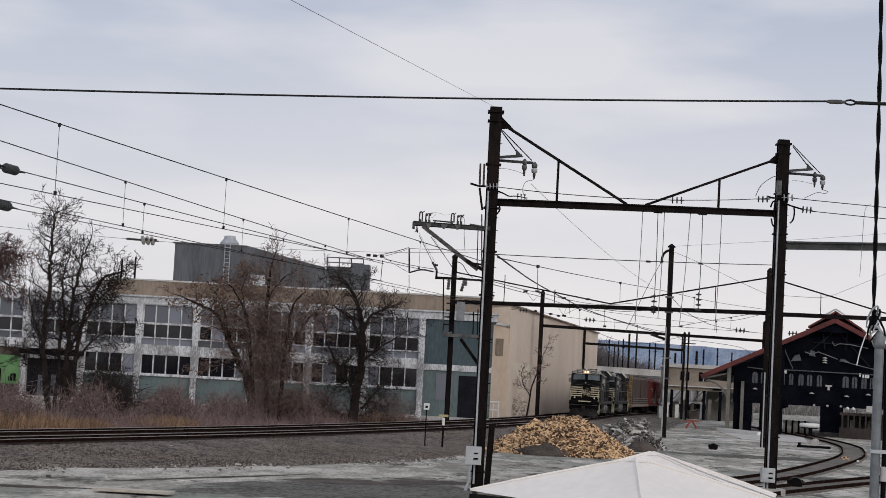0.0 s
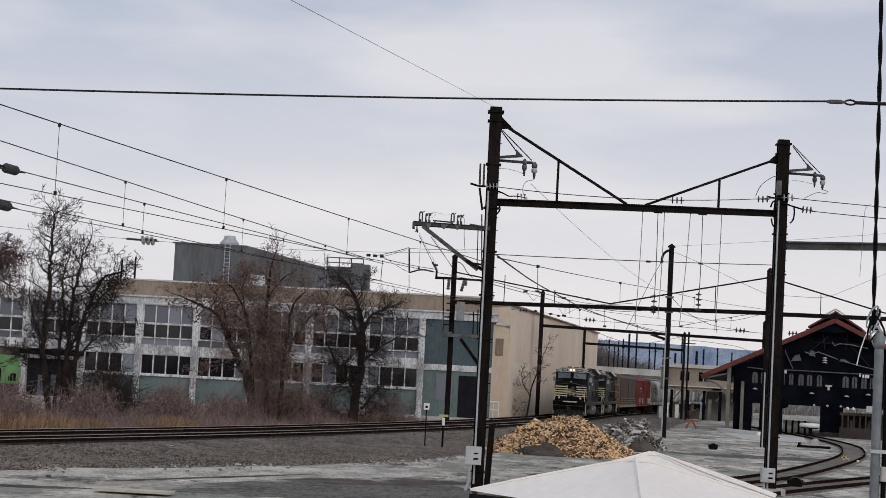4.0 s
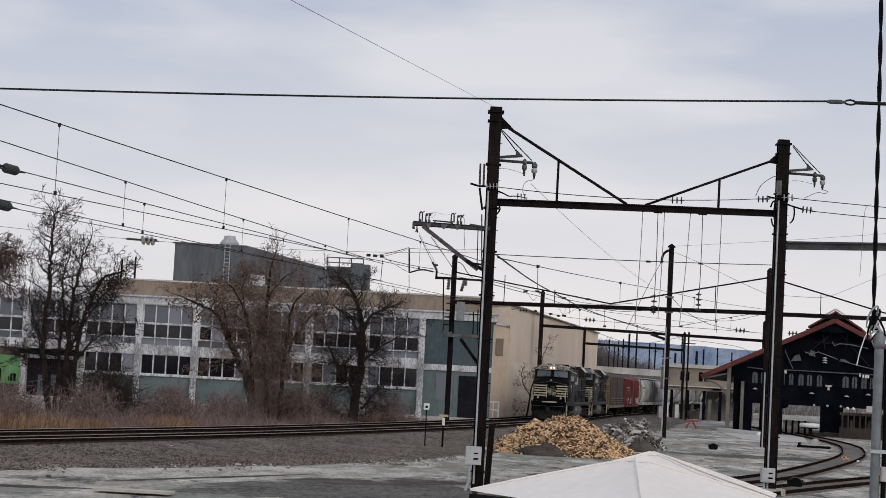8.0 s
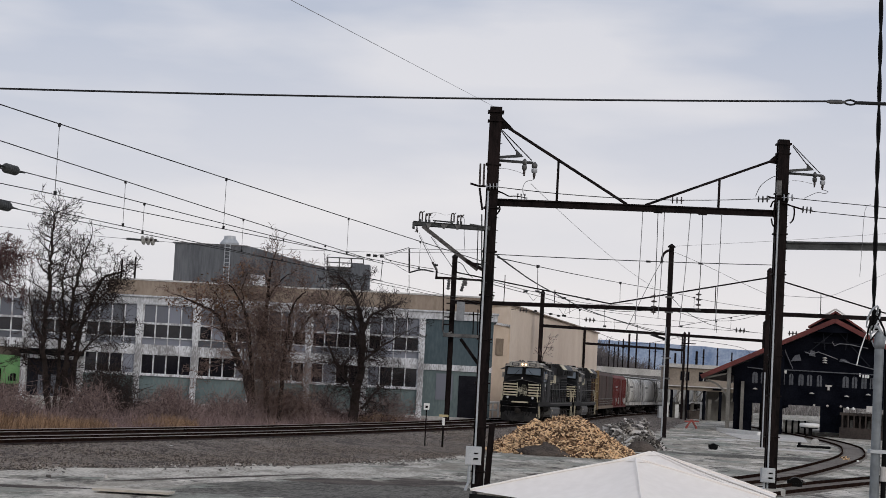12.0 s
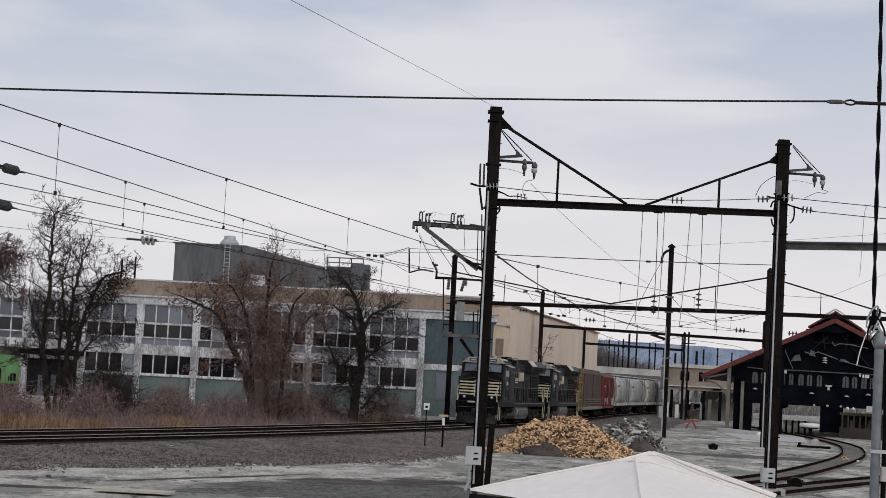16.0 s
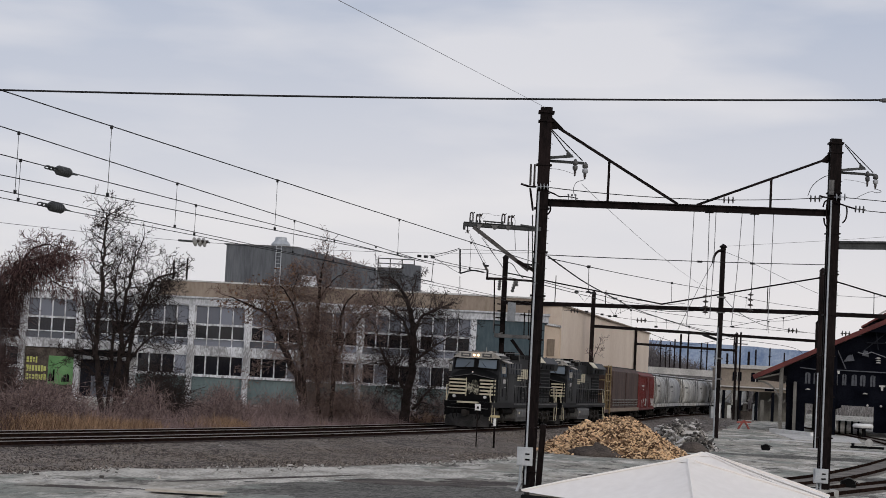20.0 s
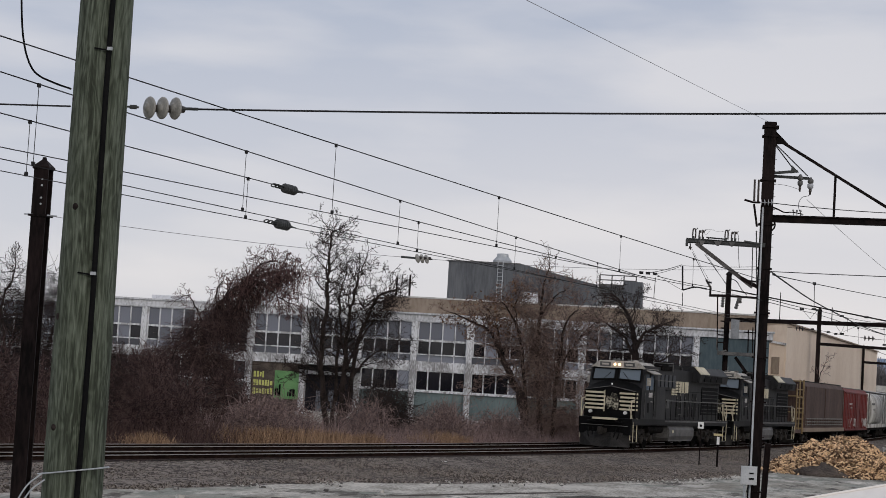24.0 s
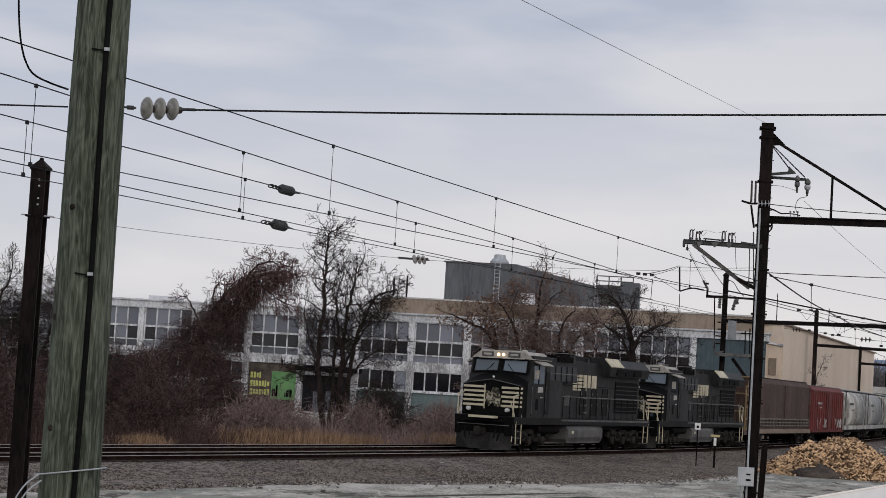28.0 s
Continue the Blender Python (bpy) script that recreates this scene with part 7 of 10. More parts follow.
make_tree("broad bare tree with vines and rusty dead leaves", 128, [
    ([(-12.1, -0.2), (-12.5, 2.6), (-13.4, 4.3), (-14.3, 6.0), (-14.8, 7.0), (-16.1, 7.7), (-17.6, 8.3)], 0.32, 0.035, 36, 2.0, 0.25, 0.08),
    ([(-11.1, -0.2), (-11.6, 4.4), (-11.7, 6.8), (-11.6, 9.0), (-11.5, 10.6), (-11.2, 11.7)], 0.2, 0.035, 30, 1.9, 0.2, 0.02),
    ([(-10.4, -0.2), (-10.25, 4.5), (-10.0, 6.9), (-9.7, 8.2), (-9.0, 9.0)], 0.16, 0.03, 24, 1.8, 0.2, 0.02),
    ([(-11.9, -0.2), (-12.45, 4.4), (-12.8, 6.8), (-13.6, 8.5), (-14.2, 9.2)], 0.15, 0.03, 22, 1.8, 0.2, 0.04),
    ([(-14.2, 5.8), (-14.5, 7.6), (-15.2, 8.7)], 0.07, 0.02, 16, 1.7, 0.2, 0.05),
    ([(-10.1, 4.8), (-9.3, 6.5), (-8.4, 7.7), (-7.6, 8.3)], 0.09, 0.025, 24, 1.9, 0.2, 0.03),
    ([(-11.5, 8.6), (-10.7, 9.7), (-9.7, 10.4)], 0.06, 0.02, 18, 1.6, 0.15, 0.02),
    ([(-12.9, 6.9), (-13.3, 8.9), (-13.0, 10.1)], 0.06, 0.02, 18, 1.6, 0.2, 0.02),
    ([(-12.6, 3.0), (-14.0, 3.9), (-15.4, 3.7), (-16.2, 3.0)], 0.06, 0.02, 8, 1.2, 0.4, 0.1)], 33,
    [((-11.5, 5.0), (1.7, 1.4, 4.6), 3200, 0.55), ((-10.2, 2.6), (2.6, 1.6, 2.8), 1300, 0.5), ((-13.4, 7.3), (2.0, 1.4, 1.4), 420, 0.4), ((-9.2, 6.8), (1.5, 1.2, 2.0), 420, 0.4), ((-12.4, 9.0), (2.0, 1.3, 1.1), 260, 0.4)], M_VINE,
    M_DEADLEAF, 900, (-18.6, -12.5, 6.6, 10.5))
make_tree("dark forked bare tree with drooping limbs", 138, [
    ([(-5.9, -0.2), (-5.8, 2.1), (-5.45, 4.5), (-5.55, 6.9), (-5.95, 8.6), (-6.8, 10.1), (-7.6, 10.9)], 0.38, 0.035, 32, 2.0, 0.3, 0.03),
    ([(-5.5, 6.8), (-4.97, 7.9), (-4.1, 8.4), (-3.3, 8.7)], 0.14, 0.03, 26, 1.8, 0.15, 0.06),
    ([(-5.55, 4.3), (-4.9, 5.1), (-3.4, 6.2), (-2.0, 7.1)], 0.12, 0.025, 26, 1.9, 0.15, 0.05),
    ([(-5.9, 2.6), (-6.6, 3.6), (-7.5, 4.8), (-8.2, 6.7), (-8.8, 7.5)], 0.16, 0.03, 28, 1.9, 0.15, 0.05),
    ([(-5.9, 8.4), (-5.6, 10.2), (-5.3, 10.9)], 0.07, 0.02, 7, 1.0, 0.3, 0.0),
    ([(-5.55, 5.9), (-6.4, 7.6), (-7.7, 8.5), (-8.3, 8.8)], 0.12, 0.03, 24, 1.8, 0.15, 0.04),
    ([(-5.3, 1.2), (-4.2, 2.6), (-3.0, 3.4)], 0.11, 0.025, 18, 1.7, 0.15, 0.08)], 52,
    [((-5.6, 4.6), (2.4, 1.6, 3.0), 700, 0.4), ((-7.8, 3.6), (1.8, 1.4, 2.4), 500, 0.4), ((-5.4, 1.6), (2.6, 1.4, 1.8), 450, 0.2)], M_TWIGDARK)


def make_vine_tree():
    t = thing("tree", "leaning tree smothered in a dark hanging tangle of vines", "tree", group="bare trees behind the line")
    rnd = random.Random(71)
    thick, thin, red = Geo(), Geo(), Geo()
    y = 101.0
    limb(thick, red, rnd, [(-27.9, y, -0.2), (-27.75, y, 3.3), (-27.5, y, 4.5), (-26.9, y, 6.6), (-26.1, y, 7.8), (-24.9, y, 8.6), (-23.7, y, 9.0), (-22.9, y, 9.1), (-22.3, y, 8.8)], 0.19, 0.03, 30, 1.4, 3, 0.45, 0.04, 0.16, 0.8)
    limb(thick, red, rnd, [(-25.3, y + 0.3, 8.4), (-24.7, y + 0.3, 9.3), (-23.8, y + 0.3, 9.6), (-22.9, y + 0.3, 9.4)], 0.07, 0.02, 15, 1.1, 3, 0.1, 0.12, 0.1, 0.8)
    limb(thick, red, rnd, [(-25.2, y - 0.3, 8.3), (-24.0, y - 0.3, 8.1), (-23.3, y - 0.3, 7.6), (-22.4, y - 0.3, 7.2)], 0.06, 0.02, 15, 1.2, 3, 0.2, 0.0, 0.2)
    limb(thick, red, rnd, [(-27.4, y + 0.4, 5.0), (-28.0, y + 0.4, 6.6), (-28.5, y + 0.4, 7.4), (-29.1, y + 0.4, 7.3)], 0.06, 0.02, 10, 1.0, 2, 0.3, 0.1, 0.1)
    limb(thick, red, rnd, [(-26.9, y, 6.8), (-26.9, y, 8.0), (-26.6, y, 8.4)], 0.05, 0.02, 9, 0.9, 2, 0.3, 0.1, 0.2)
    for _ in range(900):
        u = rnd.random()
        p = Vector((-27.2 + 4.6 * u, y, 6.2 + 3.0 * math.sin(1.5 * u ** 0.8))) + wobble(rnd, 0.4)
        drop, x = rnd.uniform(0.6, 2.6) * (1 - 0.55 * u), rnd.gauss(-0.1, 0.2)
        pts = [p, p + Vector((x * 0.3, rnd.gauss(0, 0.1), -drop * 0.3)), p + Vector((x * 0.8, rnd.gauss(0, 0.2), -drop * 0.7)), p + Vector((x, rnd.gauss(0, 0.25), -drop))]
        for a, b in zip(pts[:-1], pts[1:]):
            (red if u > 0.45 else thin).rod(a, b, 0.012, 0.009, 3, False)
    for cx, cz, rad, n in ((-26.3, 6.0, (1.3, 1.2, 1.8), 1050), (-27.2, 5.5, (1.6, 1.4, 1.6), 950), (-26.8, 4.4, (1.6, 1.4, 1.3), 700), (-25.5, 5.8, (0.8, 1.0, 1.5), 450), (-25.2, 7.6, (1.2, 1.0, 0.8), 420), (-28.5, 4.8, (1.2, 1.2, 1.5), 1000), (-30.0, 3.6, (1.4, 1.2, 1.1), 800), (-26.4, 3.4, (1.6, 1.2, 1.6), 900)):
        tangle(thin, rnd, (cx, y, cz), rad, n, (0.3, 0.9), 0.013, 0.5, 71)
    for cx, cz, rad, n in ((-24.2, 8.9, (1.3, 0.9, 0.8), 320), (-25.4, 8.3, (0.9, 0.8, 0.6), 240), (-23.4, 8.2, (1.2, 0.9, 1.1), 220)):
        tangle(red, rnd, (cx, y, cz), rad, n, (0.3, 0.8), 0.01, 0.3, 71)
    # dark thicket at its foot
    for cx, cz, rad, n in ((-30.2, 2.0, (2.4, 1.8, 2.3), 3000), (-27.4, 1.6, (2.2, 1.6, 2.2), 2600), (-25.2, 1.5, (1.0, 1.2, 2.1), 1300), (-33.2, 2.0, (2.2, 1.8, 2.6), 2200)):
        tangle(thin, rnd, (cx, y - 1.5, cz), rad, n, (0.4, 1.1), 0.014, 0.1, 71)
    for g in ([(-31.4, 2.6), (-30.7, 3.6), (-29.8, 4.4)], [(-29.0, -0.1), (-29.2, 2.6), (-28.6, 4.6)], [(-32.6, -0.1), (-32.4, 2.6), (-31.8, 4.0)]):
        limb(thick, thin, rnd, [(x, y - 1.2, z) for x, z in g], 0.06, 0.02, 9, 1.0, 2, 0.3)
    part("trunk", thick, M_BARK, t)
    part("crown", thin, M_VINEDARK, t, "dense hanging vine tangle")
    part("tip_branch", red, M_TWIGRED, t, "reddish arching branch ends")


make_vine_tree()
make_tree("dark bare thicket tree at the edge of the brush", 96, [
    ([(-36.5, -0.2), (-36.4, 3), (-36.8, 6), (-36.2, 8.0)], 0.14, 0.03, 20, 1.8, 0.2, 0.0), ([(-35.2, -0.2), (-34.8, 3), (-34.2, 5.5), (-34.0, 7.0)], 0.12, 0.03, 18, 1.7, 0.2, 0.0),
    ([(-38.2, -0.2), (-38.4, 3), (-38.8, 6), (-38.4, 7.6)], 0.12, 0.03, 18, 1.7, 0.2, 0.0)], 91,
    [((-36.0, 3.6), (3.8, 2, 3.4), 3200, 0.3), ((-32.2, 2.4), (2.6, 2, 2.4), 1800, 0.3), ((-35.5, 6.0), (3.2, 2, 2.6), 1300, 0.2)], M_TWIGDARK)
make_tree("small twiggy sapling by the warehouse wall", 184, [
    ([(8.9, -0.2), (9.2, 3.0), (9.9, 5.2), (10.5, 7.2)], 0.1, 0.025, 8, 1.6, 0.3, 0.0), ([(9.2, 2.4), (8.4, 3.6), (8.2, 4.6)], 0.06, 0.02, 6, 1.2, 0.3, 0.0)], 95, [((8.0, 1.0), (1.1, 0.8, 1.3), 160, 0.2)])


def make_brush():
    rnd = random.Random(5)
    tall, dark, grass = Geo(), Geo(), Geo()

    def blade(g, p, h, w, lean):
        e = Vector((rnd.gauss(0, lean * 0.5), rnd.gauss(0, lean * 0.5), 1)).normalized() * (h / 3)
        bend = Vector((rnd.gauss(0, lean), rnd.gauss(0, lean), -0.25 * lean)) * (h * 0.2)
        a = rnd.uniform(0, 3.14)
        s = Vector((math.cos(a) * w, math.sin(a) * w, 0))
        k = len(g.v)
        for i in range(4):
            q = s * (1 - 0.28 * i)
            g.v += [tuple(p - q), tuple(p + q)]
            p = p + e + bend * i * 0.5 + wobble(rnd, 0.03 * h)
        g.f += [(k + 2 * i, k + 2 * i + 1, k + 2 * i + 3, k + 2 * i + 2) for i in range(3)]

    for _ in range(8500):
        s = rnd.uniform(42, 165)
        o = -8.6 - 17 * rnd.random() ** 1.5
        p, _a = on_line(s, o, -0.1)
        left = max(0.0, min(1.0, (92 - s) / 18))
        gapn = noise.noise((p.x * 0.12, p.y * 0.12, 1))
        h = (0.85 + 0.95 * max(0, gapn + 0.35)) * (1 + 0.35 * left) * (0.85 if s > 135 else 1.0)
        if o > -11:
            h *= 0.7
        for k in range(7):
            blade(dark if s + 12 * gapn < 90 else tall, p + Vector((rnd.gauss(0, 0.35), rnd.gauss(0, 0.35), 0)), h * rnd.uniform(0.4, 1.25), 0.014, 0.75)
    for _ in range(11000):
        s = rnd.uniform(42, 170)
        p, _a = on_line(s, -7.9 - abs(rnd.gauss(0, 1.1)), 0.0)
        patch = max(0.85 * (76 < s < 91), 0.6 * (97.5 < s < 102), 0.6 * (139 < s < 144), 0.35 * (66 < s < 72))
        keep = 1.3 * noise.noise((p.x * 0.3 + 7, p.y * 0.3, 9)) - 0.52 + patch
        if keep < 0:
            continue
        h = 0.5 + 0.55 * min(0.8, max(0, keep)) + 0.15 * noise.noise((p.x * 1.1, p.y * 1.1, 5))
        for k in range(6):
            blade(grass, p + Vector((rnd.gauss(0, 0.2), rnd.gauss(0, 0.2), 0)), h * rnd.uniform(0.45, 1.25), 0.02, 0.45)
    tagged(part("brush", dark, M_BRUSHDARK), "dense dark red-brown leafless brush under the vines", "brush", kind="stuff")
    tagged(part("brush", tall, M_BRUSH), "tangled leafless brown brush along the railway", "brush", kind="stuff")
    tagged(part("dry_grass", grass, M_DRYGRASS), "clumps of tall straw-coloured dead grass", "grass", kind="stuff")
    for k, (x, y, r, h, n) in enumerate(((-18.7, 111, 1.5, 2.9, 1300), (-16.5, 118, 1.5, 2.0, 500), (-29.5, 99, 2.6, 3.4, 1500), (-33, 96, 2.8, 3.4, 1500), (-9.5, 130, 1.8, 2.4, 600), (-3.0, 140, 1.6, 2.2, 450), (-23.5, 104, 2.0, 2.0, 500), (-38, 90, 2.4, 3.0, 700), (-26, 108, 2.0, 1.8, 400), *[(*on_line(42 + 4.1 * q, -10.5 - 5 * ((q * 7) % 5) / 5)[0].xy, 1.5 + 0.25 * (q % 4), (1.7 + 0.3 * (q % 3)) * (1.75 if q < 10 else 1.0), 420 if q > 11 else 1200) for q in range(26)])):
        g = Geo()
        tangle(g, rnd, (x, y, h * 0.45), (r, r * 0.8, h * 0.6), int(n * 0.75), (0.4, 1.1), 0.016)
        for _ in range(8):
            grow(g, g, rnd, (x + rnd.gauss(0, 0.3), y + rnd.gauss(0, 0.3), -0.1), (rnd.gauss(0, 0.4), rnd.gauss(0, 0.3), 1), h * 0.45, 0.03, 3, 0.1, 0.55)
        tagged(part("shrub", g, M_BARK if k == 0 else M_VINEDARK if x < -24 else M_TWIG), "leafless tangled dark shrub" if k == 0 or x < -24 else "leafless tangled brown shrub", "shrub", "shrubs along the line")


make_brush()


# ---- overhead wires ----
def make_catenary(name, x_at, y0, y1, z_con, z_mes, droppers, label):
    """A contact wire hung from a messenger: z_mes holds heights at both ends and the sag."""
    t = thing(name, label, "overhead wire", group="overhead wires")
    con = [Vector((x_at(y), y, z_con)) for y in np.linspace(y0, y1, 12)]
    part("contact_wire", Geo().tube(con, 0.011, 4), M_WIRE, t)

    def top(y):
        f = (y - y0) / (y1 - y0)
        return z_mes[0] + (z_mes[1] - z_mes[0]) * f - 4 * z_mes[2] * f * (1 - f)

    mes = [Vector((x_at(y), y, top(y))) for y in np.linspace(y0, y1, 18)]
    part("messenger_wire", Geo().tube(mes, 0.013, 4), M_WIRE, t)
    for y in droppers:
        d = part("dropper", Geo().rod((x_at(y), y, z_con), (x_at(y), y, top(y)), 0.007, n=4), M_WIRE, t)
        part("clamp", Geo().box((x_at(y), y, top(y) - 0.02), (0.05, 0.07, 0.07)), M_WIRE, d)
        part("clamp", Geo().box((x_at(y), y, z_con + 0.03), (0.05, 0.07, 0.08)), M_WIRE, d)
    return t


LINE_AX = lambda y: -7.8 + 0.37 * (y - 38.3)
LINE_BX = lambda y: -9.8 + 0.27 * (y - 38.6)
LINE_CX = lambda y: -10.2 + 0.32 * (y - 40.5)
make_catenary("catenary_wire", LINE_AX, 14.0, 63.5, 6.9, (9.165, 7.556, 0.05), (25, 31.4, 38.15, 45.2, 52.25, 57.5), "black contact and messenger wires with droppers")
wire_b = make_catenary("catenary_wire", LINE_BX, 14.0, 66.0, 6.9, (8.75, 7.6, 0.05), (31.35, 38.5, 46.05, 53.8, 60.9), "black contact and messenger wires with droppers")
wire_c = make_catenary("catenary_wire", LINE_CX, 14.0, 66.0, 6.9, (8.3, 7.5, 0.1), (33.15, 40.4, 48.4, 57.3), "black lower contact and messenger wires with barrel insulators")
def link(g, c, d, long, wide, r):
    """An oval chain link lying along d."""
    side = d.orthogonal().normalized()
    g.tube([c + d * (long * math.cos(k)) + side * (wide * math.sin(k)) for k in np.linspace(0, 2 * math.pi, 11)], r, 5)


for y, z in ((42.1, 7.75), (41.9, 6.92)):
    d = Vector((0.32, 1, -0.02)).normalized()
    c = Vector((LINE_CX(y), y, z))
    rot = Matrix.Translation(c) @ d.to_track_quat("Z", "Y").to_matrix().to_4x4()
    prof = [(0.03, -0.27), (0.09, -0.25), (0.112, -0.2)] + [(0.112 - 0.012 * (k % 2), -0.17 + 0.34 * k / 8) for k in range(9)] + [(0.112, 0.2), (0.09, 0.25), (0.03, 0.27)]
    barrel = part("barrel_insulator", Geo().lathe(prof, 16, rot), M_ARM, wire_c, "grey ribbed barrel strain insulator")
    chain = Geo()
    for k in range(3):
        link(chain, c - d * (0.36 + 0.16 * k), d, 0.11, 0.045, 0.016)
    part("chain_link", chain, M_ARM, barrel)
    part("socket", Geo().rod(c + d * 0.26, c + d * 0.42, 0.045, 0.03, 8).rod(c + d * 0.42, c + d * 0.62, 0.022, 0.012, 6), M_ARM, barrel)
part("feeder", Geo().tube(smooth_tail([(-12.09, 31.00, 10.12), (-12.02, 31.00, 9.33), (-11.95, 31.00, 8.94), (-11.85, 31.00, 8.65), (-11.74, 31.10, 8.45), (-11.51, 31.40, 8.36), (-11.34, 31.80, 8.33)]), 0.018, 5), M_BLACKR, wire_b, "black looping feeder cable")

span = thing("span_wire", "thin grey span wire with disc insulators from mast to gantry", "overhead wire", group="overhead wires")
sp = sagged((-16.0, 44.0, 7.03), (1.45, 63.9, 7.95), 0.42, 20)
part("wire", Geo().tube(sp, 0.008, 4), M_WIREG, span)
c0, c1 = sp[8].lerp(sp[9], 0.8), sp[9].lerp(sp[10], 0.05)
for k in range(3):
    c = c0.lerp(c1, k / 2)
    d = Vector((0.058, -0.012, 0.014))
    disc_string(span, c - d, c + d, 1, 0.13, M_PORCW, shape="bell")
    part("pin", Geo().rod(c + d * 0.4, c + d * 2.0, 0.05, 0.035, 8), M_PORCB, span, "dark metal pin cap")
part("yoke", Geo().rod(sp[8].lerp(sp[9], 0.35), c0, 0.03, n=6).rod(c1, sp[9].lerp(sp[10], 0.2), 0.02, n=6), M_ARM, span)

near = thing("span_wire", "thick black near span wire with grey disc insulators and turnbuckle", "overhead wire", group="overhead wires")
part("wire", Geo().tube(sagged((-3.13, 10.75, 5.105), (2.16, 10.8, 5.302), 0.02, 24), 0.0056, 6), M_WIRE, near)
part("wire", Geo().tube([(-4.9, 10.6, 5.064), (-3.72, 10.45, 5.053)], 0.005, 6), M_WIRE, near)
for k in range(3):
    c = Vector((-3.335 + 0.072 * k, 10.7 + 0.02 * k, 5.099 + 0.003 * k))
    d = Vector((0.034, 0.036, 0.001))
    disc = disc_string(near, c + d * 0.5, c - d * 0.42, 1, 0.066, M_PORCW, shape="bell")
    part("pin", Geo().rod(c + d * 0.3, c + d * 1.3, 0.028, 0.02, 10), M_PORCB, disc, "dark metal pin cap")
part("turnbuckle", Geo().rod((2.15, 10.8, 5.3), (2.255, 10.8, 5.302), 0.009, n=8).rod((2.165, 10.8, 5.3), (2.235, 10.8, 5.302), 0.013, n=8), M_STEELG, near)
part("ring", Geo().tube([(2.283 + 0.03 * math.cos(a), 10.8, 5.302 + 0.013 * math.sin(a)) for a in np.linspace(0, 2 * math.pi, 13)], 0.006, 5).rod((2.31, 10.8, 5.302), (2.8, 10.8, 5.308), 0.0105, n=8), M_WIRE, near)
part("hook", Geo().rod((-3.47, 10.66, 5.094), (-3.39, 10.69, 5.096), 0.006, n=6).rod((-3.44, 10.67, 5.094), (-3.40, 10.68, 5.095), 0.013, n=8), M_ARM, near)
part("hook", Geo().rod((-3.17, 10.74, 5.105), (-3.13, 10.745, 5.106), 0.016, 0.01, 8).rod((-3.13, 10.745, 5.106), (-3.05, 10.75, 5.107), 0.009, n=6), M_ARM, near)

guy = thing("guy_wire", "thin grey wire rising from the gantry top", "overhead wire", group="overhead wires")
e0, e1 = Vector((1.45, 63.9, 12.9)), Vector((-2.62, 29.9, 9.48))
part("wire", Geo().tube([e0, e1, e1 + (e1 - e0) * 0.5], 0.0055, 4), M_WIREG, guy)


reg = thing("registration_arm", "black hanging registration arm holding the overhead wires", "wire fitting", group="overhead wires")
part("drop_tube", Geo().rod((-1.33, 74.99, 8.69), (-1.28, 74.99, 7.73), 0.035, n=8), M_WIRE, reg)
part("steady_arm", Geo().tube(smooth_tail([(-1.28, 74.99, 7.73), (-0.81, 75.0, 7.9), (-0.34, 75.0, 7.82)]), 0.03, 6), M_WIRE, reg, "curved steady arm")
for p, q in (((-1.33, 74.99, 8.69), (-2.34, 74.96, 8.32)), ((-1.33, 74.99, 8.69), (1.5, 74.98, 8.79)), ((-1.28, 74.99, 7.73), (-2.34, 74.96, 8.32))):
    part("wire", Geo().tube(sagged(p, q, 0.03, 6), 0.011, 4), M_WIRE, reg)


for p, q in (((-2.75, 75.00, 8.32), (-1.34, 75.00, 8.73)), ((-2.30, 75.00, 8.23), (-0.24, 80.00, 8.21))):
    part("wire", Geo().tube(sagged(p, q, 0.04, 6), 0.016, 4), M_WIRE, reg)
for p in ((-2.92, 74.90, 8.33), (-2.66, 74.90, 8.32), (-2.39, 74.90, 8.31)):
    part("clamp", Geo().box(p, (0.16, 0.1, 0.1)), M_WIRE, reg)
part("dropper", Geo().rod((-2.39, 76.00, 8.23), (-2.42, 76.00, 7.41), 0.014, n=5), M_WIRE, reg)
part("dropper", Geo().rod((-1.30, 76.00, 7.69), (-1.27, 76.00, 7.15), 0.014, n=5), M_WIRE, reg)
low = thing("catenary_wire", "pair of thin low contact wires beyond the gantry", "overhead wire", group="overhead wires")
for pts in ([(-5.02, 76.00, 7.88), (-3.22, 86.00, 7.96), (-1.64, 98.00, 8.24), (0.68, 112.00, 8.50), (3.47, 128.00, 8.73)], [(-5.01, 76.00, 7.70), (-3.22, 86.00, 7.83), (-1.63, 98.00, 8.12), (0.69, 112.00, 8.33), (3.48, 128.00, 8.54)]):
    part("wire", Geo().tube(pts, 0.014, 4), M_WIRE, low)


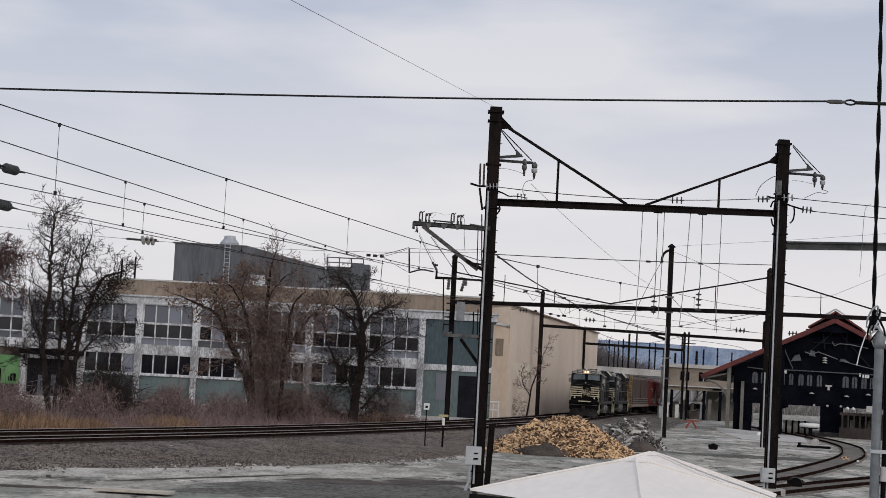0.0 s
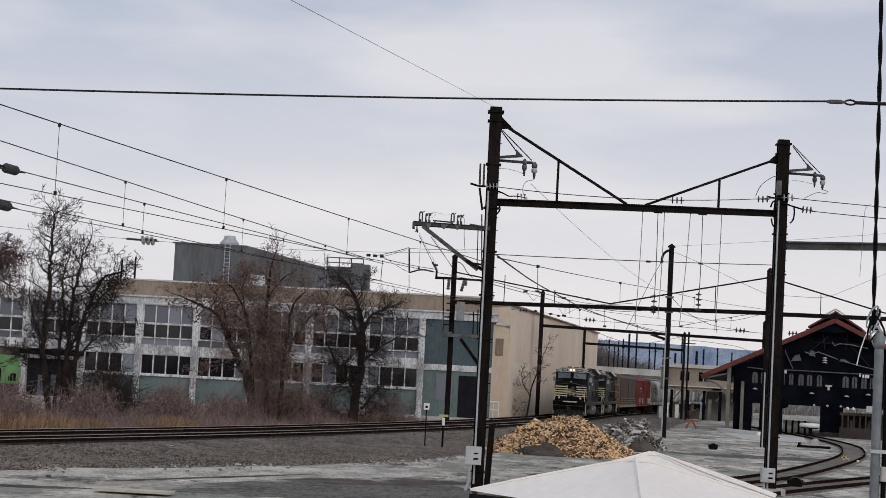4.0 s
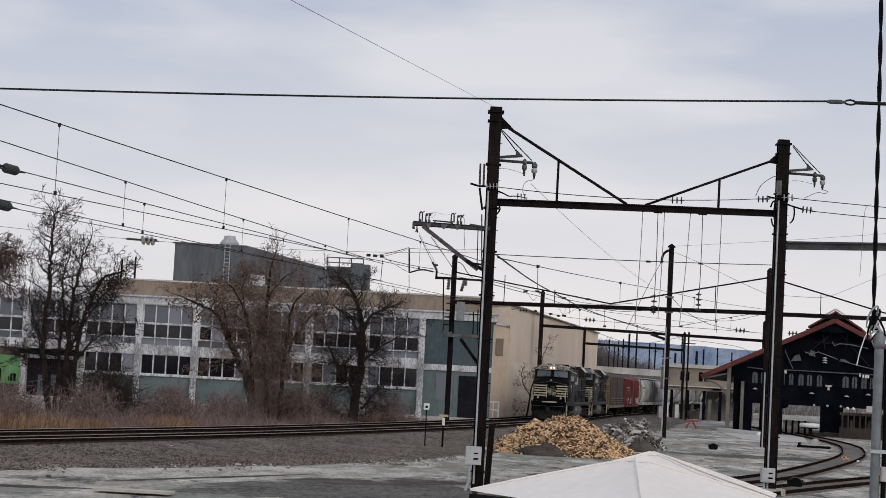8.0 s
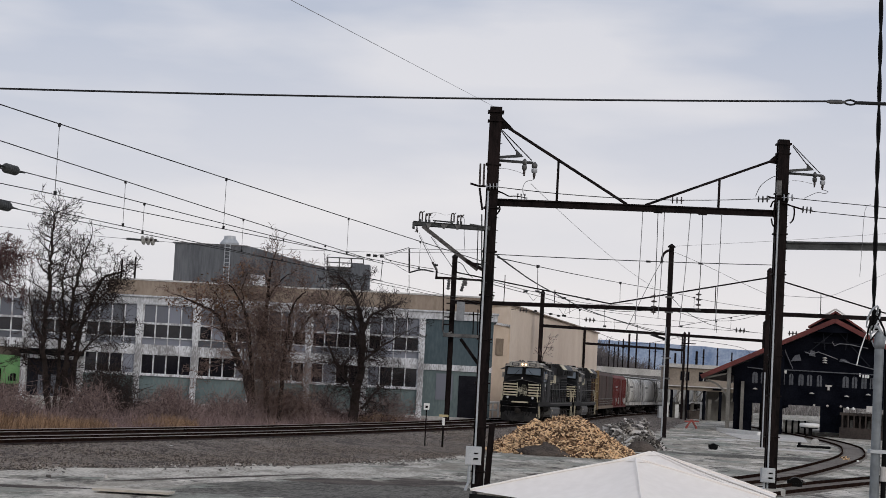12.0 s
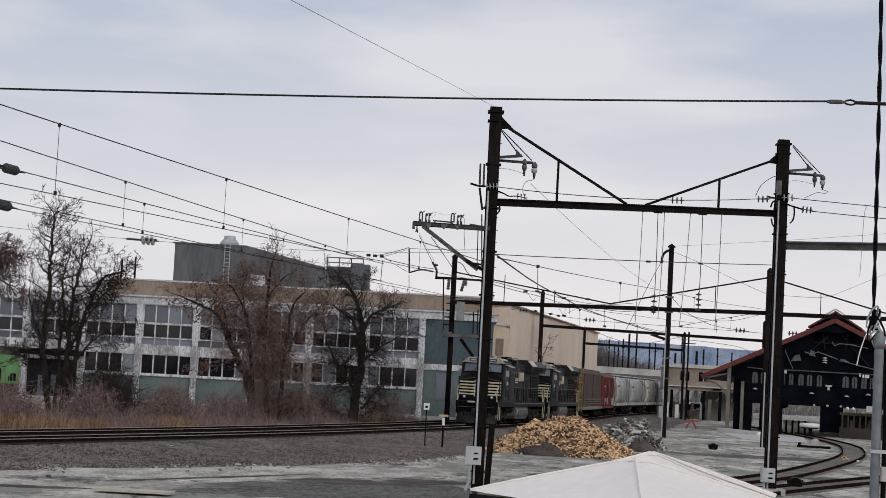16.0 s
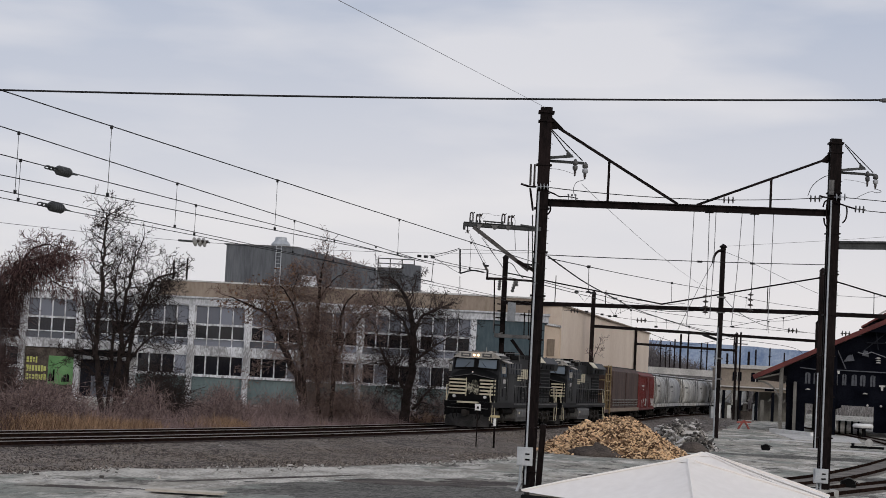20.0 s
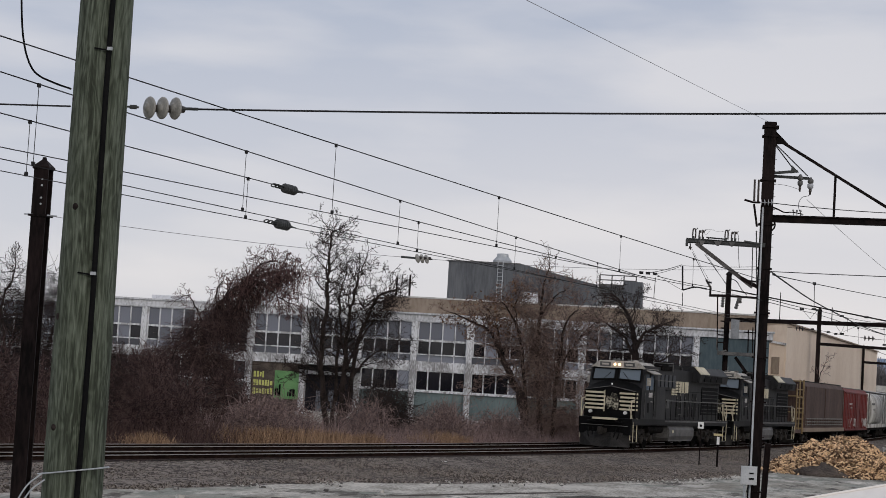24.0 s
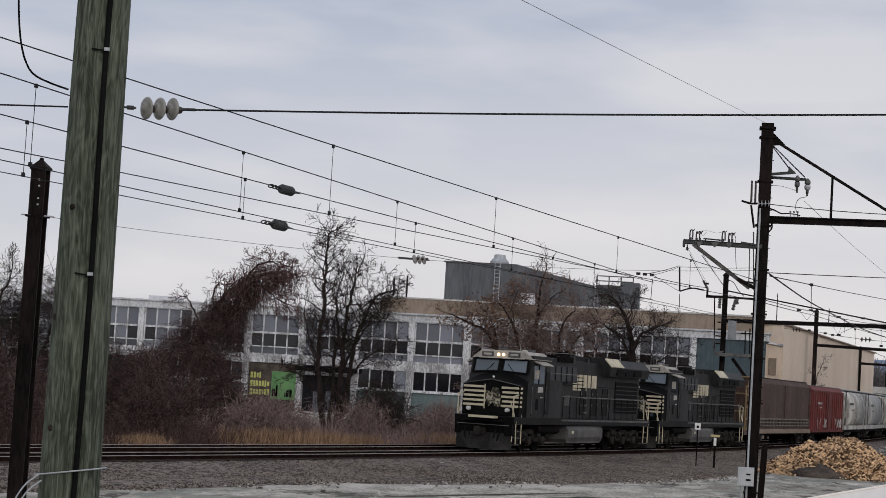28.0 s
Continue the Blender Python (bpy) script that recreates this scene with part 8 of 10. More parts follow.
# ---- fittings on the first gantry ----
def fit_gantry():
    y = LP.y
    arm = part("equipment_arm", Geo().bar((LP.x, y - 0.25, 8.73), (-1.05, y - 0.25, 8.79), 0.05, 0.12).bar((LP.x, y + 0.15, 8.73), (-1.05, y + 0.15, 8.79), 0.05, 0.12)
               .bar((LP.x, y - 0.25, 8.79), (-1.05, y - 0.25, 8.85), 0.12, 0.02).bar((-1.03, y - 0.3, 8.72), (-1.03, y + 0.2, 8.72), 0.08, 0.2), M_ARM, gantry, "dark weathered steel bracket arm")
    part("arm_brace", Geo().bar((LP.x - 0.35, y - 0.25, 7.33), (-0.72, y - 0.25, 8.7), 0.05, 0.13).bar((LP.x - 0.35, y - 0.17, 7.36), (-0.72, y - 0.17, 8.73), 0.1, 0.03), M_BRACE, gantry, "rust-streaked grey steel brace")
    part("brace_foot", Geo().bar((LP.x - 0.75, y - 0.25, 7.62), (LP.x - 0.1, y - 0.25, 7.3), 0.08, 0.12).bar((LP.x - 0.7, y - 0.25, 7.55), (LP.x - 0.1, y - 0.25, 7.5), 0.05, 0.06), M_STEEL, gantry)
    # inverted-U post insulators in two groups
    for x0 in (-0.82, 0.25):
        for dx, h in ((0.0, 0.36), (0.2, 0.3), (0.31, 0.31)):
            x = x0 + dx
            w = 0.07 if dx == 0.0 else 0.035
            hoop = [(x - w * 0.4, y - 0.1, 8.84), (x - w * 0.4, y - 0.1, 8.84 + h * 0.8), (x, y - 0.1, 8.84 + h), (x + w, y - 0.1, 8.84 + h * 0.93), (x + w, y - 0.1, 8.84 + h * (0.12 if dx == 0.0 else 0.75))]
            part("post_insulator", Geo().tube(smooth_tail(hoop), 0.024, 6), M_PORCB, arm, "dark bent post insulator", True)
            part("insulator_base", Geo().rod((x, y - 0.1, 8.83), (x, y - 0.1, 8.94), 0.042, n=8), M_ARM, arm)
            part("terminal", Geo().rod((x + w, y - 0.1, 8.84 + h * 0.9), (x + w + 0.06, y - 0.1, 8.86 + h), 0.016, n=5), M_ARM, arm)
    part("switch_blade", Geo().bar((-0.4, y - 0.1, 8.92), (0.22, y - 0.1, 8.89), 0.05, 0.045).rod((-0.32, y - 0.1, 8.8), (-0.32, y - 0.1, 8.93), 0.025, n=5), M_ARM, arm)
    part("jumper", Geo().tube(smooth_tail([(-0.46, y - 0.1, 9.18), (-0.2, y - 0.1, 9.19), (0.0, y - 0.1, 9.11), (0.2, y - 0.1, 9.16)]), 0.006, 4).tube(smooth_tail([(-0.5, y - 0.1, 9.1), (-0.42, y - 0.1, 8.98), (-0.3, y - 0.1, 9.14)]), 0.006, 4)
         .tube(smooth_tail([(0.6, y - 0.1, 9.14), (0.68, y - 0.1, 9.0), (0.66, y - 0.1, 8.86), (0.7, y - 0.1, 8.3), (0.74, y - 0.1, 7.96)]), 0.01, 5), M_WIREG, arm)
    part("operating_rod", Geo().rod((1.24, y - 0.3, 9.2), (1.33, y - 0.3, 7.4), 0.022, n=6).rod((1.14, y - 0.3, 8.75), (1.17, y - 0.3, 7.4), 0.016, n=6).bar((0.85, y - 0.3, 8.84), (1.35, y - 0.3, 8.78), 0.06, 0.05), M_ARM, arm)
    for x, w in ((0.0, 0.13), (0.46, 0.11), (-0.52, 0.1)):
        part("gusset", Geo().prism([(x - w, 0.06), (x + w, 0.06), (x + 0.02, -0.1), (x - 0.04, -0.1)], 0.0, 0.02, pose(0, y - 0.3, 8.73, 0, 0, -90)), M_STEELG, arm)
    disc_string(gantry, (-0.98, y - 0.1, 8.5), (-0.84, y - 0.1, 8.58), 1, 0.07, M_PORCB)
    part("stay_wire", Geo().tube([(-0.84, y - 0.1, 8.5), (-0.7, y - 0.1, 8.25), (-0.18, y - 0.1, 7.4)], 0.007, 4).tube([(-0.5, y - 0.1, 8.55), (0.35, y - 0.1, 7.35)], 0.007, 4), M_WIREG, gantry)
    part("shackle", Geo().rod((-0.92, y - 0.1, 8.7), (-0.9, y - 0.1, 8.56), 0.02, n=5).box((-0.5, y - 0.1, 8.53), (0.12, 0.06, 0.08)).box((-0.22, y - 0.1, 7.42), (0.16, 0.06, 0.06)), M_WIRE, gantry)
    # high-voltage insulators beside both columns
    for c, z0 in ((LP, 11.15), (RP + Vector((0.15, 0, 0)), 12.05)):
        b = part("bracket", Geo().bar((c.x, c.y - 0.1, z0), (c.x + 0.95, c.y - 0.1, z0 + 0.12), 0.07, 0.09).bar((c.x, c.y + 0.15, z0 - 0.05), (c.x + 1.35, c.y + 0.15, z0 - 0.08), 0.07, 0.09)
                 .add([(c.x + 0.75, c.y - 0.12, z0 + 0.32), (c.x + 1.0, c.y - 0.12, z0 + 0.08), (c.x + 0.72, c.y - 0.12, z0 + 0.04), (c.x + 0.75, c.y - 0.06, z0 + 0.32), (c.x + 1.0, c.y - 0.06, z0 + 0.08), (c.x + 0.72, c.y - 0.06, z0 + 0.04)],
                      [(0, 1, 2), (5, 4, 3), (0, 3, 4, 1), (1, 4, 5, 2), (2, 5, 3, 0)]), M_ARM, gantry)
        part("stay", Geo().rod((c.x + 0.2, c.y, z0 + 0.95), (c.x + 0.8, c.y - 0.1, z0 + 0.2), 0.02, n=5).rod((c.x + 0.2, c.y, z0 + 1.0), (c.x + 1.3, c.y + 0.15, z0), 0.02, n=5), M_WIRE, b)
        for x, dy, zt, r in ((c.x + 1.05, -0.1, z0 - 0.04, 0.085), (c.x + 1.4, 0.15, z0 - 0.1, 0.1)):
            top = Geo().lathe([(0.03, 0.06), (0.05, 0.02), (r * 0.9, -0.01), (r, -0.06), (r * 0.95, -0.13), (r * 0.62, -0.15), (0.03, -0.15)], 14, pose(x, c.y + dy, zt))
            ins = part("insulator", top, M_STEELG, b, "grey insulator cap", True)
            part("insulator_glass", Geo().lathe([(0.03, -0.15), (r * 0.98, -0.17), (r * 1.04, -0.22), (r * 0.98, -0.29), (r * 0.6, -0.33), (0.03, -0.33)], 14, pose(x, c.y + dy, zt)), M_PORC if dy > 0 else M_STEELG, ins, "pale lower glass disc", True)
            part("insulator_pin", Geo().lathe([(0.02, -0.33), (r * 0.5, -0.34), (r * 0.5, -0.42), (0.03, -0.46), (0.03, -0.52)], 10, pose(x, c.y + dy, zt)), M_PORCB, ins, "", True)
        part("jumper", Geo().tube(smooth_tail([(c.x + 1.4, c.y + 0.15, z0 - 0.6), (c.x + 1.36, c.y, z0 - 0.68), (c.x + 1.12, c.y, z0 - 0.72), (c.x + 1.02, c.y, z0 - 0.95), (c.x + 1.05, c.y, z0 - 1.15), (c.x + 1.18, c.y, z0 - 1.36)]), 0.011, 5).tube(smooth_tail([(c.x + 1.05, c.y - 0.1, z0 - 0.5), (c.x + 0.6, c.y - 0.1, z0 - 0.36), (c.x + 0.2, c.y - 0.1, z0 - 0.34)]), 0.009, 4)
             if c is LP else Geo().tube(smooth_tail([(c.x + 1.4, c.y + 0.15, z0 - 0.6), (c.x + 1.66, c.y, z0 - 0.7), (c.x + 1.42, c.y, z0 - 0.78), (c.x + 1.22, c.y, z0 - 0.7), (c.x + 0.7, c.y, z0 - 0.98)]), 0.011, 5).tube(smooth_tail([(c.x + 1.05, c.y - 0.1, z0 - 0.45), (c.x + 0.6, c.y - 0.1, z0 - 0.36), (c.x + 0.2, c.y - 0.1, z0 - 0.34)]), 0.009, 4), M_WIREG, b)
    part("loop_cable", Geo().tube(smooth_tail([(RP.x - 1.0, RP.y - 0.2, 11.02), (RP.x - 0.85, RP.y - 0.2, 11.45), (RP.x - 0.4, RP.y - 0.2, 11.8), (RP.x - 0.1, RP.y - 0.2, 11.85)]), 0.013, 5), M_WIRE, gantry, "black looping jumper cable")
    part("junction_box", Geo().span((RP.x - 0.24, RP.y - 0.34, 11.1), (RP.x - 0.06, RP.y - 0.2, 11.65)), M_STEELG, gantry, "slim grey junction box")
    part("loop_cable", Geo().tube(smooth_tail([(15.75, 70.2, 10.9), (15.55, 70.2, 10.8), (15.5, 70.2, 10.2), (15.48, 70.2, 9.2), (15.44, 70.2, 8.2)]), 0.009, 5), M_WIREG, gantry)
    # cross-span wires with insulators
    l = [Vector((LP.x, y - 0.2, z)) for z in (10.17, 7.88)]
    r = [Vector((RP.x, RP.y - 0.2, z)) for z in (11.03, 8.5)]
    for p, q in zip(l, r):
        sp = part("span_wire", Geo().tube(sagged(p, q, 0.25 if p.z > 9 else 0.04, 14), 0.017, 4), M_WIRE, gantry)
        if p.z > 9:
            for f, m in ((0.592, M_PORCB), (0.905, M_STEELG)):
                c = p.lerp(q, f + 0.022) - Vector((0, 0, 0.25 * 4 * f * (1 - f)))
                disc_string(sp, c - Vector((0.24, 0, 0.006)), c + Vector((0.24, 0, 0.006)), 3, 0.125, m, "insulator", "slim")
        else:
            for f in (0.523, 0.707):
                part("clamp", Geo().box(p.lerp(q, f) - Vector((0, 0, 0.05)), (0.16, 0.08, 0.07)), M_WIRE, sp)
    disc_string(gantry, (1.3, y - 0.3, 10.15), (1.75, y - 0.3, 10.17), 4, 0.11, M_PORC)
    part("yoke", Geo().tube(smooth_tail([(0.8, y - 0.3, 10.22), (0.95, y - 0.3, 10.18), (1.1, y - 0.3, 10.14), (1.32, y - 0.3, 10.15)]), 0.035, 6), M_STEEL, gantry)
    disc_string(gantry, (12.52, RP.y - 0.3, 11.02), (12.98, RP.y - 0.3, 11.04), 3, 0.13, M_PORC, "insulator", "slim")
    part("yoke", Geo().tube(smooth_tail([(11.95, RP.y - 0.3, 11.04), (12.2, RP.y - 0.3, 10.98), (12.5, RP.y - 0.3, 11.0)]), 0.035, 6).tube(smooth_tail([(12.5, RP.y - 0.3, 10.85), (12.9, RP.y - 0.3, 10.72), (13.3, RP.y - 0.3, 10.62)]), 0.03, 6), M_STEEL, gantry)
    disc_string(gantry, (13.25, RP.y - 0.3, 10.62), (13.68, RP.y - 0.3, 10.6), 3, 0.13, M_STEELG, "insulator", "slim")
    # curved dark hoops hugging the right column, and pins on the beam
    for pts in ([(12.12, 10.64), (12.18, 10.85), (12.3, 10.9)], [(12.98, 10.72), (13.02, 10.5), (12.98, 10.2), (12.86, 10.08)], [(12.28, 10.9), (12.24, 10.4), (12.32, 10.0)]):
        part("hoop_bar", Geo().tube(smooth_tail([(x, RP.y - 0.25, z) for x, z in pts]), 0.03, 6), M_STEEL, gantry)
    for x in (2.43, 2.55, 2.67):
        part("beam_pin", Geo().rod((x, y, 9.78), (x - 0.01, y, 9.99), 0.014, n=5).rod((x - 0.005, y, 9.93), (x - 0.01, y, 9.99), 0.03, n=6), M_WIREG, gantry)
    part("strain_cable", Geo().tube(smooth_tail([(1.75, y - 0.1, 10.02), (1.95, y - 0.1, 9.96), (2.12, y - 0.1, 9.86), (2.35, y - 0.1, 9.9), (2.75, y - 0.1, 9.84)]), 0.03, 6, 0.014), M_STEEL, gantry)
    part("span_wire", Geo().tube(sagged((RP.x + 0.4, RP.y, 11.05), (RP.x + 10, RP.y + 0.5, 10.74), 0.03, 8), 0.019, 4), M_WIRE, gantry)
    part("span_wire", Geo().tube(sagged((RP.x + 1.1, RP.y, 10.6), (RP.x + 10, RP.y + 0.5, 10.3), 0.03, 8), 0.019, 4), M_WIRE, gantry)
    # hangers below the beam
    a, b = Vector((LP.x + 0.2, y, 9.55)), Vector((RP.x - 0.2, RP.y, 10.32))
    for f, g, z in ((0.498, 0.488, 5.9), (0.553, 0.553, 6.3), (0.577, 0.570, 6.2), (0.673, 0.650, 6.0), (0.719, 0.717, 6.5), (0.791, 0.783, 5.9)):
        p, q = a.lerp(b, f), a.lerp(b, g)
        pts = [Vector((p.x + (q.x - p.x) * u + 0.02 * math.sin(math.pi * u), p.y + (q.y - p.y) * u, p.z + (z - p.z) * u)) for u in np.linspace(0, 1, 8)]
        h = part("hanger", Geo().tube(pts, 0.016, 4), M_WIREG if f in (0.498, 0.577, 0.673, 0.791) else M_WIRE, gantry)
        if f in (0.553, 0.719):
            part("hanger_bracket", Geo().box(p + Vector((0, 0, 0.02)), (0.3, 0.2, 0.12)), M_STEEL, h)
            disc_string(h, pts[-1], pts[-1] + Vector((0, 0, 0.75)), 4, 0.11, M_PORCB)
    # switch arm at mid height, conduits and boxes
    for x, z0, z1 in ((-0.43, 10.2, 10.92), (-0.3, 10.15, 10.92)):
        part("post_insulator", Geo().rod((LP.x + x, y - 0.2, z0), (LP.x + x - 0.01, y - 0.2, z1), 0.04, 0.034, 8), M_PORCB, gantry, "plain dark post insulator")
    part("bracket", Geo().bar((LP.x - 0.3, y - 0.2, 9.35), (LP.x - 0.43, y - 0.2, 10.1), 0.05, 0.07), M_STEEL, gantry)
    part("beam_hook", Geo().tube(smooth_tail([(1.82, y, 9.56), (1.86, y, 9.42), (1.78, y, 9.28), (1.7, y, 9.24)]), 0.028, 6), M_STEEL, gantry)
    part("beam_hook", Geo().tube(smooth_tail([(RP.x - 0.12, RP.y, 9.9), (RP.x - 0.3, RP.y, 9.98), (RP.x - 0.34, RP.y, 10.25)]), 0.03, 6), M_STEEL, gantry)
    for c, x, z1, m in ((LP, -0.13, 10.0, M_GALV), (RP, -0.14, 10.9, M_GALV)):
        part("conduit", Geo().rod((c.x + x, c.y - 0.28, 0.2), (c.x + x, c.y - 0.28, z1), 0.035, n=8), m, gantry, "thin vertical conduit")
    for c, w, h, z in ((LP, 0.52, 0.6, 1.14), (RP, 0.5, 0.52, 0.72)):
        bx = part("control_box", Geo().box((c.x - 0.18, c.y - 0.5, z), (w, 0.3, h)), M_BOXGREY, gantry, "grey metal control box")
        part("box_door", Geo().box((c.x - 0.18, c.y - 0.66, z), (w - 0.06, 0.02, h - 0.06)), M_BOXGREY, bx)
        part("latch", Geo().box((c.x - 0.1, c.y - 0.68, z + 0.08), (0.14, 0.02, 0.05)).box((c.x - 0.1, c.y - 0.68, z - 0.1), (0.16, 0.02, 0.06)), M_BLACKR, bx)
        part("box_conduit", Geo().tube([(c.x - 0.3, c.y - 0.5, z - h / 2), (c.x - 0.3, c.y - 0.5, 0.25), (c.x - 0.42, c.y - 0.5, -0.1)], 0.05, 8), M_GALV, bx)
    for c, top in ((LP, 12.6), (RP, 12.9)):
        bands = 9
        for k in range(bands):
            z = 0.6 + k * (top - 0.8) / (bands - 1)
            part("band", Geo().box((c.x, c.y, z), (0.52, 0.5, 0.05)), M_STEEL, gantry)
    steps = Geo()
    for k in range(24):
        z = 2.4 + k * 0.42
        steps.rod((LP.x + 0.2, y - 0.1, z), (LP.x + 0.26, y - 0.1, z), 0.014, n=4)
        steps.rod((RP.x + 0.2, RP.y - 0.1, z), (RP.x + 0.27, RP.y - 0.1, z), 0.014, n=4)
    tagged(part("climbing_steps", steps, M_STEEL, gantry), kind="stuff")
    # second thin leg beside the main column
    part("side_post", Geo().bar((LP.x + 0.33, LP.y + 0.6, -0.2), (LP.x + 0.42, LP.y + 0.6, 2.2), 0.2, 0.2), M_STEEL, gantry)


fit_gantry()


def fit_far_gantry():
    y = 144.2
    z = 7.09
    part("platform", Geo().span((0.34, y - 0.6, z - 0.25), (3.76, y + 0.5, z)), M_STEELG, gantry_two, "small steel equipment platform")
    part("platform_brace", Geo().bar((1.68, 144.00, 6.73), (3.28, 144.00, 4.68), 0.16, 0.24), M_STEEL, gantry_two)
    part("platform_brace", Geo().bar((1.05, 144.00, 6.44), (0.99, 144.00, 4.35), 0.1, 0.14), M_STEEL, gantry_two)
    part("transformer", Geo().span((1.27, 143.85, 8.09), (1.88, 144.5, 9.53)), M_TRANSF, gantry_two, "pale grey transformer box")
    for p, q in (((0.16, 144.00, 11.28), (0.33, 144.00, 7.17)), ((0.47, 144.00, 9.37), (0.99, 144.00, 9.35)), ((0.50, 144.00, 8.85), (1.01, 144.00, 8.84)), ((0.36, 144.00, 8.33), (0.96, 144.00, 8.32)), ((0.34, 144.00, 7.77), (0.98, 144.00, 7.77))):
        part("ladder_bar", Geo().bar(p, q, 0.1, 0.1), M_STEEL, gantry_two)
    part("ladder_hoop", Geo().tube(smooth_tail([(0.31, 143.80, 8.37), (0.23, 143.80, 7.51), (0.42, 143.80, 7.00), (1.01, 143.80, 7.21)]), 0.05, 6), M_STEELG, gantry_two)
    for p, q in (((2.56, 144.00, 8.83), (2.60, 144.00, 7.12)), ((2.89, 144.00, 9.02), (2.94, 144.00, 7.10)), ((3.17, 144.00, 9.38), (3.25, 144.00, 7.07)), ((2.22, 144.00, 8.64), (3.34, 144.00, 8.62))):
        part("platform_rail", Geo().rod(p, q, 0.045, n=6), M_STEEL, gantry_two)
    arm = part("crossarm", Geo().bar((-0.48, 144.00, 11.25), (0.80, 144.00, 11.27), 0.14, 0.2).bar((0.80, 144.00, 11.27), (3.89, 144.00, 11.22), 0.12, 0.16), M_STEEL, gantry_two)
    part("arm_tip", Geo().rod((-0.39, 144.00, 11.85), (-0.39, 144.00, 11.16), 0.09, n=6), M_STEEL, arm)
    for p, q in (((0.59, 144.00, 11.17), (0.55, 144.00, 10.40)), ((1.75, 144.00, 11.15), (1.54, 144.00, 10.32)), ((1.83, 144.00, 11.20), (1.86, 144.00, 10.77))):
        disc_string(arm, p, q, 4, 0.14, M_STEELG, "insulator", "ribbed")
    part("post_stay", Geo().tube(smooth_tail([(0.99, 144.50, 12.60), (1.52, 144.50, 12.50), (1.90, 144.50, 11.83), (2.35, 144.50, 11.42)]), 0.03, 5), M_WIRE, gantry_two)
    for p, q in (((-0.85, 66.00, 8.55), (-0.34, 80.00, 8.37)), ((-0.43, 66.00, 8.51), (0.42, 80.00, 8.36)), ((-0.34, 80.00, 8.37), (-0.24, 90.00, 8.70))):
        part("stay_wire", Geo().tube([p, q], 0.011, 4), M_WIRE, gantry_two)
    part("stay_insulator", Geo().rod((-0.40, 80.00, 8.48), (-0.22, 82.00, 8.30), 0.05, n=6), M_PORCB, gantry_two)
    # hangers in V shapes and small clamps under the long beam
    for p, q in (((6.19, 139.00, 10.34), (6.80, 139.00, 9.67)), ((7.30, 139.00, 10.31), (6.80, 139.00, 9.67)), ((8.34, 139.00, 10.28), (8.98, 139.00, 9.90)), ((9.29, 139.00, 9.47), (9.04, 139.00, 8.75)), ((10.16, 139.00, 9.35), (9.15, 139.00, 8.84)), ((8.50, 139.00, 9.47), (9.04, 139.00, 8.75))):
        part("v_hanger", Geo().tube([p, q], 0.016, 4), M_WIRE, gantry_two)
    for p in ((6.19, 139.00, 10.34), (7.05, 139.00, 10.38), (7.35, 139.00, 10.31), (9.02, 139.00, 9.99), (9.08, 139.00, 8.71), (15.32, 139.00, 9.62), (10.75, 139.00, 10.00)):
        part("clamp", Geo().box(p, (0.3, 0.14, 0.14)), M_WIRE, gantry_two)
    part("conduit", Geo().rod((23.36, 135.7, -0.1), (23.36, 135.7, 5.3), 0.05, n=8), M_GALV, gantry_two, "pale vertical conduit")
    row = part("span_wire", Geo().tube([(5.30, 141.00, 9.04), (7.55, 140.00, 8.91), (9.23, 140.00, 8.67), (11.45, 140.00, 8.49), (15.49, 140.00, 8.41), (19.65, 140.00, 8.34), (23.82, 140.00, 8.23)], 0.02, 4), M_WIRE, gantry_two)
    for p, q in (((10.65, 140.00, 8.53), (11.49, 140.00, 8.54)), ((21.73, 140.00, 8.37), (22.57, 140.00, 8.33)), ((25.65, 140.00, 8.33), (26.40, 140.00, 8.32)), ((5.80, 140.00, 8.99), (6.47, 140.00, 8.98))):
        disc_string(row, p, q, 3, 0.2, M_PORCB)
    for p in ((7.05, 140.00, 8.97), (8.18, 140.00, 8.82), (8.73, 140.00, 8.72), (12.17, 140.00, 8.12), (17.78, 140.00, 8.41), (14.93, 140.00, 7.84), (14.48, 140.00, 7.78)):
        part("clamp", Geo().box(p, (0.22, 0.12, 0.14)), M_WIRE, row)
    part("section_insulator", Geo().bar((16.72, 150.00, 8.01), (17.89, 150.00, 7.67), 0.16, 0.2), M_WIRE, row)


fit_far_gantry()


